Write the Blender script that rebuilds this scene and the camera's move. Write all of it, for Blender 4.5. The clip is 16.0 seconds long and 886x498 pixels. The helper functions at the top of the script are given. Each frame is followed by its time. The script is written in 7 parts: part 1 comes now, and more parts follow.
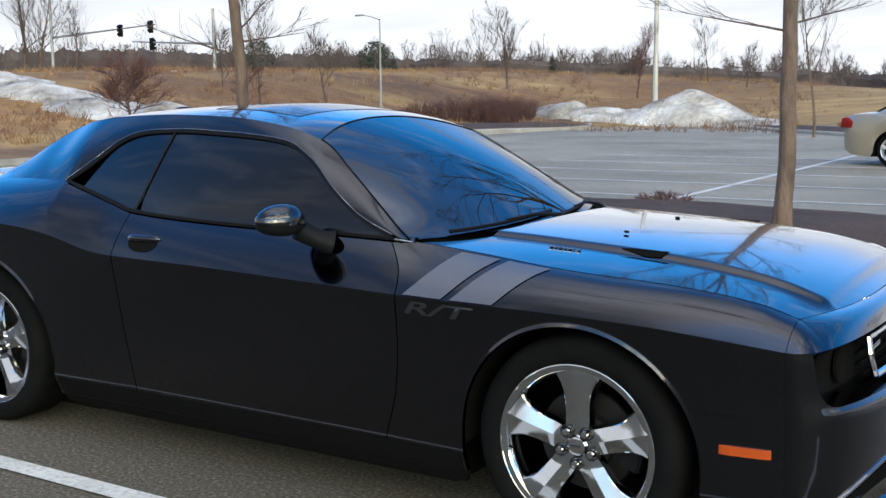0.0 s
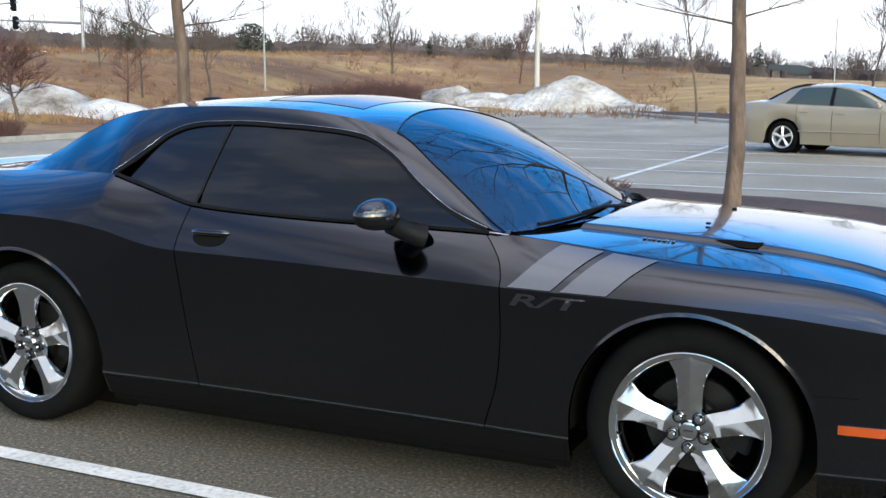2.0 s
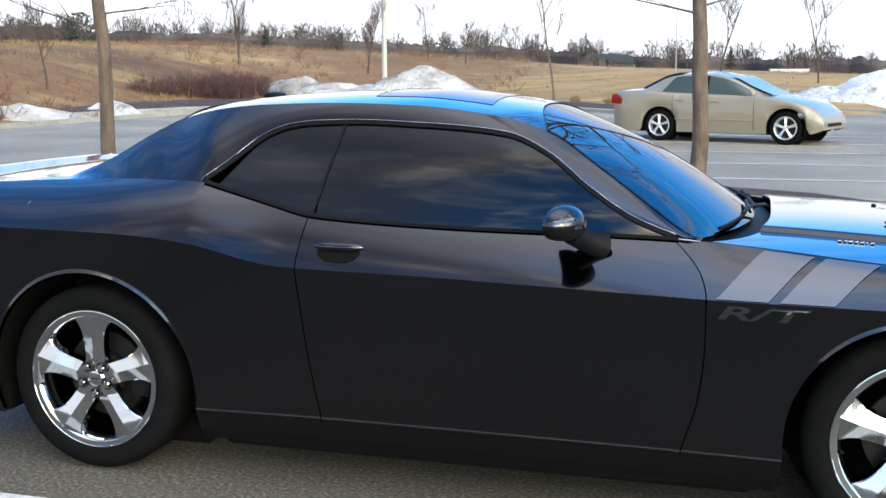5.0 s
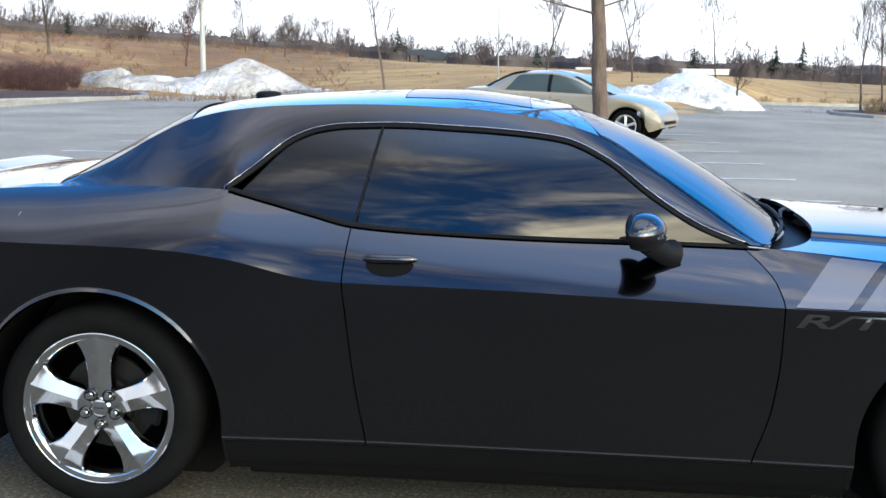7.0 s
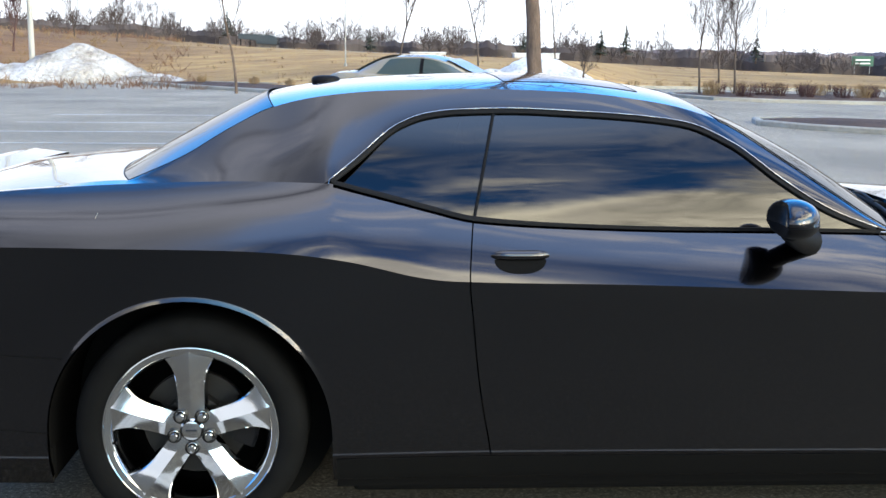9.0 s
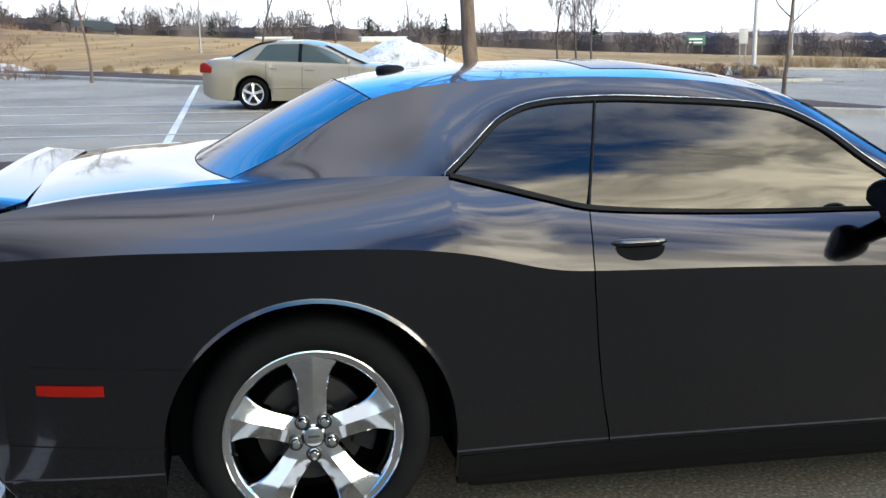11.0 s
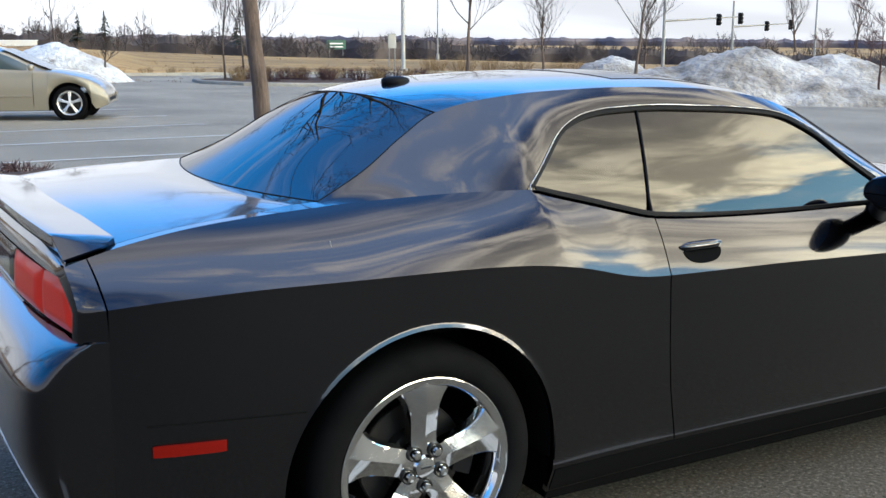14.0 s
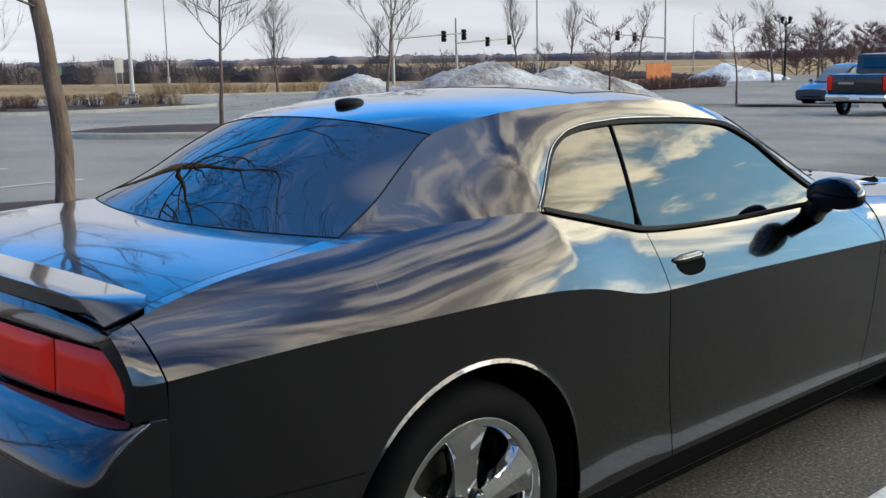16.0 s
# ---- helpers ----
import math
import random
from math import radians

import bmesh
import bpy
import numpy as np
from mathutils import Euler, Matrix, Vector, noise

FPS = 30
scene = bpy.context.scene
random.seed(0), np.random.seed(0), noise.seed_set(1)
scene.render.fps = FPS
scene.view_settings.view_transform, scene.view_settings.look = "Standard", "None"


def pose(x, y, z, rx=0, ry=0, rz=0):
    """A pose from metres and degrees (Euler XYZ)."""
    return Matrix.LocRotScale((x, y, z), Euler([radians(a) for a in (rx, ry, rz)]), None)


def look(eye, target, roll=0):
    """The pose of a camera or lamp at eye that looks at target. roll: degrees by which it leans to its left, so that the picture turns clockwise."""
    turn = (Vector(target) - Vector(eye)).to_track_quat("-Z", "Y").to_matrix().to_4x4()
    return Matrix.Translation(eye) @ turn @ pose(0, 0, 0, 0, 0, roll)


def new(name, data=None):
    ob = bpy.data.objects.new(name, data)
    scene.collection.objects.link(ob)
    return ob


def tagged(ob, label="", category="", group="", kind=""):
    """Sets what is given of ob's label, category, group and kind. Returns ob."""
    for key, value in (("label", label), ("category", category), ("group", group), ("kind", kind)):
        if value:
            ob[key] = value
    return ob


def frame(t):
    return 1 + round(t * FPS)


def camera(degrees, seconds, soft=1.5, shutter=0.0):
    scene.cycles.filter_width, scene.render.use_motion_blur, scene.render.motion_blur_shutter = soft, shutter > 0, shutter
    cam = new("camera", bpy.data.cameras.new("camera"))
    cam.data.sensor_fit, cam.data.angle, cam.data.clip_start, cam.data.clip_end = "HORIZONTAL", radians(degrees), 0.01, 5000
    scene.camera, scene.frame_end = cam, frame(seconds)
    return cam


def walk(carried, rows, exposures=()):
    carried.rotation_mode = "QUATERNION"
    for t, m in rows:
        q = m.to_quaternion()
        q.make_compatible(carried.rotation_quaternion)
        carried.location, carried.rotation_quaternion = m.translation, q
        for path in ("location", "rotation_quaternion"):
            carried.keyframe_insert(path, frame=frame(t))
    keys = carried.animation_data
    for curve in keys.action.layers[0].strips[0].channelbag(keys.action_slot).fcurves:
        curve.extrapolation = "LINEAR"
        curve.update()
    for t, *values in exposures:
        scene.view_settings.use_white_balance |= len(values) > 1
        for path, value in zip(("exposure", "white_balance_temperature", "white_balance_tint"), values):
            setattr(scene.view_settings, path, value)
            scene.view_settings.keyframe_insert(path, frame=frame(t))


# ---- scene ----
cam = camera(43.9, 16.0)
PATH = [
    (0, (4.392, -4.005, 1.472), (3.341, -2.325, 1.198), -0.5),
    (0.5, (4.218, -4.086, 1.48), (3.207, -2.383, 1.199), -0.5),
    (1, (4.035, -4.168, 1.493), (3.07, -2.441, 1.201), -0.4),
    (1.5, (3.887, -4.299, 1.504), (2.985, -2.54, 1.202), -0.3),
    (2, (3.706, -4.439, 1.516), (2.865, -2.649, 1.212), -0.0),
    (2.5, (3.495, -4.511, 1.516), (2.703, -2.7, 1.214), 0.3),
    (3, (3.276, -4.542, 1.518), (2.529, -2.712, 1.216), 0.4),
    (3.5, (3.052, -4.541, 1.52), (2.347, -2.694, 1.215), 0.4),
    (6, (2.015, -4.425, 1.537), (1.617, -2.493, 1.204), -0.1),
    (6.5, (1.792, -4.426, 1.542), (1.488, -2.477, 1.21), 0.4),
    (7, (1.565, -4.422, 1.548), (1.357, -2.461, 1.217), 0.6),
    (7.5, (1.334, -4.393, 1.546), (1.218, -2.423, 1.217), 0.9),
    (8, (1.104, -4.304, 1.535), (1.058, -2.332, 1.205), 0.6),
    (8.5, (0.86, -4.245, 1.534), (0.888, -2.275, 1.194), 0.6),
    (9, (0.613, -4.195, 1.529), (0.711, -2.229, 1.174), 0.5),
    (9.5, (0.395, -4.18, 1.537), (0.563, -2.222, 1.165), 0.3),
    (9.7, (0.342, -4.161, 1.525), (0.533, -2.206, 1.147), 0.1),
    (12, (-0.701, -3.954, 1.555), (-0.147, -2.069, 1.18), 0.2),
    (12.5, (-0.89, -3.88, 1.555), (-0.234, -2.028, 1.181), 0.3),
    (13, (-1.063, -3.764, 1.555), (-0.302, -1.953, 1.179), -0.0),
    (13.5, (-1.247, -3.646, 1.56), (-0.38, -1.883, 1.184), -0.1),
    (14, (-1.426, -3.508, 1.568), (-0.455, -1.801, 1.191), -0.0),
    (14.5, (-1.568, -3.355, 1.576), (-0.5, -1.706, 1.199), -0.0),
    (15, (-1.702, -3.195, 1.574), (-0.538, -1.611, 1.204), -0.6),
    (15.5, (-1.812, -3.003, 1.562), (-0.551, -1.493, 1.203), -1.0),
    (16, (-1.931, -2.852, 1.57), (-0.573, -1.426, 1.221), -1.4),
]
walk(cam, [(t, look(e, g, r)) for t, e, g, r in PATH], [(0, -0.52, 6400, 10), (3.5, 0.0, 6400, 10), (6.0, -0.09, 6300, 10), (7.5, -0.01, 6250, 10), (9.5, 0.01, 6300, 10), (12.5, -0.19, 6350, 10), (14.5, -0.40, 6350, 10), (16, -0.68, 6400, 10)])

# ---- world, sun ----
SUN_AZ, SUN_EL = radians(-48), radians(9)          # towards +x, -y
sun_dir = Vector((math.cos(SUN_EL) * math.cos(SUN_AZ), math.cos(SUN_EL) * math.sin(SUN_AZ), math.sin(SUN_EL)))


def build_world():
    w = bpy.data.worlds.new("sky")
    scene.world = w
    w.use_nodes = True
    nt = w.node_tree
    nt.nodes.clear()
    N, L = nt.nodes.new, nt.links.new

    def put(v, socket):
        if isinstance(v, (int, float)):
            socket.default_value = v
        else:
            L(v, socket)

    def op(kind, a, b=0.0, clamp=False):
        n = N("ShaderNodeMath")
        n.operation, n.use_clamp = kind, clamp
        put(a, n.inputs[0])
        put(b, n.inputs[1])
        return n.outputs[0]

    def step(v, lo, hi, to=(0.0, 1.0)):
        n = N("ShaderNodeMapRange")
        n.interpolation_type = "SMOOTHSTEP"
        put(v, n.inputs[0])
        put(lo, n.inputs["From Min"])
        put(hi, n.inputs["From Max"])
        n.inputs["To Min"].default_value, n.inputs["To Max"].default_value = to
        return n.outputs[0]

    def blend(f, a, b):
        n = N("ShaderNodeMix")
        n.data_type = "RGBA"
        put(f, n.inputs[0])
        for v, s in ((a, n.inputs["A"]), (b, n.inputs["B"])):
            if isinstance(v, tuple):
                s.default_value = (*v, 1)
            else:
                L(v, s)
        return n.outputs["Result"]

    def scaled(c, f):
        n = N("ShaderNodeVectorMath")
        n.operation = "SCALE"
        L(c, n.inputs[0])
        put(f, n.inputs["Scale"])
        return n.outputs[0]

    co = N("ShaderNodeTexCoord").outputs["Generated"]
    sep = N("ShaderNodeSeparateXYZ")
    L(co, sep.inputs[0])
    x, y, z = sep.outputs[0], sep.outputs[1], op("MAXIMUM", sep.outputs[2], 0.0)
    # clear sky: the sky model under a haze that whitens towards the horizon
    sky = N("ShaderNodeTexSky")
    sky.sky_type, sky.sun_disc = "NISHITA", False
    sky.sun_elevation, sky.sun_rotation = SUN_EL, math.pi / 2 - SUN_AZ
    sky.air_density, sky.dust_density, sky.ozone_density = 1.0, 0.6, 2.5
    ramp = N("ShaderNodeValToRGB")
    el = ramp.color_ramp.elements
    haze = ((0.0, (1.75, 1.80, 1.90)), (0.10, (1.50, 1.56, 1.68)), (0.17, (1.25, 1.38, 1.65)), (0.25, (0.50, 1.25, 2.7)), (0.38, (0.10, 1.02, 2.75)), (0.55, (0.06, 0.62, 1.85)), (0.80, (0.22, 0.56, 1.35)), (0.91, (1.6, 1.75, 2.1)), (1.0, (3.0, 3.0, 3.1)))
    while len(el) < len(haze):
        el.new(0.5)
    for e, (p, c) in zip(el, haze):
        e.position, e.color = p, (*c, 1)
    L(z, ramp.inputs[0])
    clear = blend(0.85, scaled(sky.outputs[0], 0.06), ramp.outputs[0])
    # duller horizon in the east, where no sun reaches the haze
    dull = op("MULTIPLY", step(x, 0.05, 0.65), step(z, 0.30, 0.12))
    clear = scaled(clear, op("SUBTRACT", 1.0, op("MULTIPLY", dull, 0.25)))
    # pale bright sky round the sun
    dot = N("ShaderNodeVectorMath")
    dot.operation = "DOT_PRODUCT"
    dot.inputs[1].default_value = sun_dir
    L(co, dot.inputs[0])
    toward = dot.outputs["Value"]
    clear = blend(op("MULTIPLY", op("MULTIPLY", step(toward, 0.50, 0.97), step(z, 0.62, 0.36)), 0.9), clear, (2.3, 4.4, 5.6))

    # cloud sheets, laid flat overhead
    den = op("ADD", z, 0.14)
    flat = N("ShaderNodeCombineXYZ")
    L(op("DIVIDE", x, den), flat.inputs[0])
    L(op("DIVIDE", y, den), flat.inputs[1])

    def cloud(scale, detail, rough, off, dist=0.3, stretch=(0.55, 1.25, 1)):
        m = N("ShaderNodeMapping")
        m.inputs["Location"].default_value = off
        m.inputs["Rotation"].default_value = (0, 0, 0.30)
        m.inputs["Scale"].default_value = stretch
        L(flat.outputs[0], m.inputs[0])
        n = N("ShaderNodeTexNoise")
        n.inputs["Scale"].default_value, n.inputs["Detail"].default_value = scale, detail
        n.inputs["Roughness"].default_value, n.inputs["Distortion"].default_value = rough, dist
        L(m.outputs[0], n.inputs["Vector"])
        return n.outputs[0]

    cover = cloud(2.1, 9, 0.60, (5.7, 0.4, 0.4))
    fine = cloud(5.2, 9, 0.62, (1.3, 4.2, 2.0), 0.6, (0.75, 1.2, 1))
    # the main sheet lies to the south-east: its lower edge stands clear of the horizon, its upper edge breaks up
    flatlen = op("SQRT", op("SUBTRACT", 1.02, op("MULTIPLY", z, z)))
    xh, yh = op("DIVIDE", x, flatlen), op("DIVIDE", y, flatlen)
    wob = op("ADD", op("MULTIPLY", op("SUBTRACT", cover, 0.5), 0.30), op("MULTIPLY", op("SUBTRACT", fine, 0.5), 0.16))
    edge = op("MULTIPLY", op("SUBTRACT", 0.49, op("MULTIPLY", op("MAXIMUM", xh, 0.0), 0.12)), step(xh, -0.7, -0.2))
    over = op("ADD", op("SUBTRACT", z, edge), wob)
    top = op("ADD", 0.57, op("MULTIPLY", xh, 0.25))
    south = step(op("SUBTRACT", op("MULTIPLY", xh, 0.40), yh), -0.20, 0.45)
    sheet_ = op("MULTIPLY", op("MULTIPLY", step(over, -0.05, 0.05), step(op("SUBTRACT", z, top), 0.08, -0.05)), south)
    open_ = op("MULTIPLY", op("MULTIPLY", step(z, 0.78, 0.88), step(xh, -0.65, -0.15)), south)
    amount = op("SUBTRACT", op("ADD", cover, op("MULTIPLY", sheet_, 0.19)), op("MULTIPLY", open_, 0.12))
    clear = blend(op("MULTIPLY", open_, 0.7), clear, (1.5, 2.3, 3.8))
    # a thin grey veil to the south-west
    bw = N("ShaderNodeRGBToBW")
    L(clear, bw.inputs[0])
    veil = op("MULTIPLY", op("MULTIPLY", step(xh, -0.10, -0.50), south), step(z, 0.15, 0.35))
    clear = blend(op("MULTIPLY", veil, 0.75), clear, bw.outputs[0])
    dens = step(amount, 0.53, 0.72)
    # lit from below along the lower edge, grey where thick
    rim = op("MULTIPLY", step(over, 0.36, 0.02), op("ADD", 0.35, op("MULTIPLY", step(fine, 0.35, 0.62), 0.65)))
    thin = step(amount, 0.86, 0.56)
    near = step(toward, 0.15, 0.85)
    lit = op("MULTIPLY", near, op("ADD", op("MULTIPLY", rim, 0.85), op("MULTIPLY", op("MULTIPLY", thin, step(fine, 0.42, 0.64)), 0.5)), True)
    grey = blend(near, (0.80, 0.82, 0.88), (1.5, 1.42, 1.36))
    colour = blend(lit, scaled(grey, op("ADD", 0.55, op("MULTIPLY", fine, 0.9))), (13.0, 11.6, 8.0))
    mix = blend(op("MULTIPLY", dens, step(z, 0.10, 0.24)), clear, colour)
    # thin streaks high up
    high = op("ADD", op("MULTIPLY", step(z, 0.20, 0.45), 0.12), op("MULTIPLY", step(z, 0.84, 0.94), 0.6))
    high = op("ADD", high, op("MULTIPLY", op("MULTIPLY", step(xh, 0.50, 0.85), step(z, 0.55, 0.70)), 0.5), True)
    streak = op("MULTIPLY", step(fine, 0.46, 0.66), high)
    mix = blend(streak, mix, blend(near, (2.6, 2.6, 2.75), (8.5, 7.7, 6.2)))
    # soft grey bands in the haze along the horizon
    band = op("MULTIPLY", step(cloud(0.9, 6, 0.55, (3.1, 7.7, 0.0), 0.2), 0.40, 0.64), step(z, 0.26, 0.10))
    mix = blend(op("MULTIPLY", band, 0.55), mix, scaled(mix, 0.72))
    # low sun behind broken cloud along the horizon
    glow = op("MULTIPLY", op("MULTIPLY", step(toward, 0.72, 0.99), step(z, 0.30, 0.12)), step(fine, 0.36, 0.60))
    mix = blend(glow, mix, (22.0, 18.0, 11.5))
    bg = N("ShaderNodeBackground")
    L(mix, bg.inputs[0])
    bg.inputs[1].default_value = 1.12
    out = N("ShaderNodeOutputWorld")
    L(bg.outputs[0], out.inputs[0])



build_world()
sun = new("sun", bpy.data.lights.new("sun", "SUN"))
sun.data.energy, sun.data.angle, sun.data.color = 0.6, radians(11), (1.0, 0.9, 0.76)
sun.matrix_world = look(sun_dir * 50, (0, 0, 0))

# ---- materials ----
def material(name, color, rough=0.6, metal=0.0, coat=0.0, ior=1.5, spec=0.5):
    m = bpy.data.materials.new(name)
    m.use_nodes = True
    b = m.node_tree.nodes["Principled BSDF"]
    b.inputs["Base Color"].default_value = (*color, 1)
    b.inputs["Roughness"].default_value, b.inputs["Metallic"].default_value = rough, metal
    b.inputs["Coat Weight"].default_value, b.inputs["Coat Roughness"].default_value = coat, 0.02
    b.inputs["IOR"].default_value, b.inputs["Specular IOR Level"].default_value = ior, spec
    return m


def texture(m, colors, scale, detail=6, rough=0.6, bump=0.0, bump_scale=None, vec="Object", second=None, stretch=(1, 1, 1), bump_dist=0.02, span=(0.3, 0.7)):
    """Colour from two scales of noise, and fine relief."""
    nt = m.node_tree
    N, L = nt.nodes.new, nt.links.new
    b = nt.nodes["Principled BSDF"]
    co = N("ShaderNodeTexCoord").outputs[vec]
    mp = N("ShaderNodeMapping")
    mp.inputs["Scale"].default_value = stretch
    L(co, mp.inputs[0])
    n = N("ShaderNodeTexNoise")
    n.inputs["Scale"].default_value, n.inputs["Detail"].default_value, n.inputs["Roughness"].default_value = scale, detail, rough
    L(mp.outputs[0], n.inputs["Vector"])
    r = N("ShaderNodeValToRGB")
    el = r.color_ramp.elements
    while len(el) < len(colors):
        el.new(0.5)
    for i, c in enumerate(colors):
        el[i].position, el[i].color = span[0] + (span[1] - span[0]) * i / max(1, len(colors) - 1), (*c, 1)
    L(n.outputs[0], r.inputs[0])
    col = r.outputs[0]
    if second:
        s2, lo, hi = second
        n2 = N("ShaderNodeTexNoise")
        n2.inputs["Scale"].default_value, n2.inputs["Detail"].default_value = s2, 4
        L(mp.outputs[0], n2.inputs["Vector"])
        mr = N("ShaderNodeMapRange")
        mr.inputs["From Min"].default_value, mr.inputs["From Max"].default_value = 0.32, 0.68
        mr.inputs["To Min"].default_value, mr.inputs["To Max"].default_value = lo, hi
        L(n2.outputs[0], mr.inputs[0])
        sc = N("ShaderNodeVectorMath")
        sc.operation = "SCALE"
        L(col, sc.inputs[0])
        L(mr.outputs[0], sc.inputs["Scale"])
        col = sc.outputs[0]
    L(col, b.inputs["Base Color"])
    if bump:
        nb = N("ShaderNodeTexNoise")
        nb.inputs["Scale"].default_value, nb.inputs["Detail"].default_value = bump_scale or scale * 4, 5
        L(mp.outputs[0], nb.inputs["Vector"])
        bp = N("ShaderNodeBump")
        bp.inputs["Strength"].default_value, bp.inputs["Distance"].default_value = bump, bump_dist
        L(nb.outputs[0], bp.inputs["Height"])
        L(bp.outputs[0], b.inputs["Normal"])
    return m


def glass_material(name, tint, ior=1.6):
    m = bpy.data.materials.new(name)
    m.use_nodes = True
    nt = m.node_tree
    N, L = nt.nodes.new, nt.links.new
    nt.nodes.clear()
    tr, gl, fr, mx, out = N("ShaderNodeBsdfTransparent"), N("ShaderNodeBsdfGlossy"), N("ShaderNodeFresnel"), N("ShaderNodeMixShader"), N("ShaderNodeOutputMaterial")
    tr.inputs[0].default_value = (*tint, 1)
    gl.inputs["Roughness"].default_value = 0.0
    fr.inputs[0].default_value = ior
    L(fr.outputs[0], mx.inputs[0]); L(tr.outputs[0], mx.inputs[1]); L(gl.outputs[0], mx.inputs[2]); L(mx.outputs[0], out.inputs[0])
    return m


def paint_material(name, base, rough=0.42, metal=0.55, spec=0.25):
    """Metallic car paint: flakes under a clear coat."""
    m = material(name, base, rough, metal, coat=1.0, spec=spec)
    nt = m.node_tree
    N, L = nt.nodes.new, nt.links.new
    b = nt.nodes["Principled BSDF"]
    b.inputs["Coat IOR"].default_value = 1.47
    co = N("ShaderNodeTexCoord").outputs["Object"]
    n = N("ShaderNodeTexNoise")
    n.inputs["Scale"].default_value, n.inputs["Detail"].default_value = 900, 2
    L(co, n.inputs["Vector"])
    d = N("ShaderNodeTexNoise")
    d.inputs["Scale"].default_value, d.inputs["Detail"].default_value = 3.0, 5
    L(co, d.inputs["Vector"])
    mr = N("ShaderNodeMapRange")
    mr.inputs["To Min"].default_value, mr.inputs["To Max"].default_value = 0.7, 1.3
    L(n.outputs[0], mr.inputs[0])
    sc = N("ShaderNodeVectorMath")
    sc.operation = "SCALE"
    sc.inputs[0].default_value = base
    L(mr.outputs[0], sc.inputs["Scale"])
    L(sc.outputs[0], b.inputs["Base Color"])
    m2 = N("ShaderNodeMapRange")
    m2.inputs["To Min"].default_value, m2.inputs["To Max"].default_value = 0.015, 0.06
    L(d.outputs[0], m2.inputs[0])
    L(m2.outputs[0], b.inputs["Coat Roughness"])
    return m


PAINT = paint_material("slate_grey_metallic_paint", (0.0235, 0.0240, 0.0300), 0.14, 1.0, 0.5)
CHAMPAGNE = paint_material("champagne_metallic_paint", (0.25, 0.215, 0.155), 0.45, 0.3)
BLACKPAINT = paint_material("black_paint", (0.012, 0.012, 0.014))
NAVYPAINT = paint_material("navy_paint", (0.02, 0.03, 0.05))
STRIPE = paint_material("silver_vinyl_stripe", (0.085, 0.085, 0.10), 0.4, 0.3)
BADGE = material("grey_decal", (0.010, 0.010, 0.012), 0.4, 0.0, coat=1.0, spec=0.25)
CHROME = material("chrome", (0.54, 0.55, 0.56), 0.07, 1.0)
TRIM = material("bright_trim", (0.36, 0.36, 0.37), 0.25, 1.0)
RUBBER = texture(material("tyre_rubber", (0.015, 0.015, 0.015), 0.8, spec=0.05), [(0.003, 0.003, 0.003), (0.006, 0.006, 0.006)], 9, bump=0.15, bump_scale=120, bump_dist=0.002)
BLACK = material("black_plastic", (0.006, 0.006, 0.007), 0.5, spec=0.08)
GLOSSBLACK = material("gloss_black", (0.008, 0.008, 0.009), 0.08)
DARKMETAL = material("brake_iron", (0.018, 0.017, 0.016), 0.5, 0.7)
LINER = material("wheel_well_liner", (0.006, 0.006, 0.006), 0.9, spec=0.0)
TINT = glass_material("tinted_glass", (0.012, 0.015, 0.018), 1.72)
WSGLASS = glass_material("windshield_glass", (0.10, 0.14, 0.14), 2.5)
REARGLASS = glass_material("rear_tinted_glass", (0.02, 0.022, 0.02), 2.6)
# pale base colour in place of bright sky mirrored in the parked cars' screens
SKYPALE_GLASS = material("sky_paled_screen_glass", (0.15, 0.17, 0.17), 0.12, spec=0.3)
CLEARGLASS = material("green_car_glass", (0.035, 0.05, 0.047), 0.03, coat=0.4)
REDLENS = material("red_lens", (0.78, 0.022, 0.008), 0.4, coat=0.2, spec=0.1)
REDLENS2 = material("red_reflector", (0.17, 0.008, 0.006), 0.4, spec=0.15)
MARKER = material("side_marker_lens", (0.13, 0.005, 0.003), 0.5, spec=0.03)
AMBER = material("amber_lens", (0.32, 0.048, 0.004), 0.3, coat=0.3)
CLEARLENS = material("clear_lens", (0.6, 0.62, 0.65), 0.08, 0.4, coat=1.0)
ASPHALT = texture(material("asphalt", (0.06, 0.06, 0.06), 0.7, spec=0.12), [(0.0125, 0.0105, 0.0085), (0.079, 0.068, 0.051), (0.112, 0.097, 0.074), (0.32, 0.278, 0.226)], 60, 6, 0.85, bump=0.4, bump_scale=90, second=(0.3, 0.75, 1.22), bump_dist=0.005, span=(0.37, 0.64))


def far_lot_sheen(m):
    """Paler base colour past the island, in place of the sky's low-angle sheen."""
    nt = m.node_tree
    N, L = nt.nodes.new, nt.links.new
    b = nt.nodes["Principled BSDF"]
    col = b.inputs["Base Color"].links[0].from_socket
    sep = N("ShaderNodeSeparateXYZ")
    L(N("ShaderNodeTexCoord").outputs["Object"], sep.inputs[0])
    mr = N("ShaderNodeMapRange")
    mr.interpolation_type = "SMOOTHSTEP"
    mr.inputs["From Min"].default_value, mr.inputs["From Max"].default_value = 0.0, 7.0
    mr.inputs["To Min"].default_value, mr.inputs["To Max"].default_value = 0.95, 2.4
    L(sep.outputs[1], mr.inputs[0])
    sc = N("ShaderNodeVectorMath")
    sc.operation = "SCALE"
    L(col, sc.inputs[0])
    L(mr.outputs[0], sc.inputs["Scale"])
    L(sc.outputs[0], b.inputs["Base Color"])


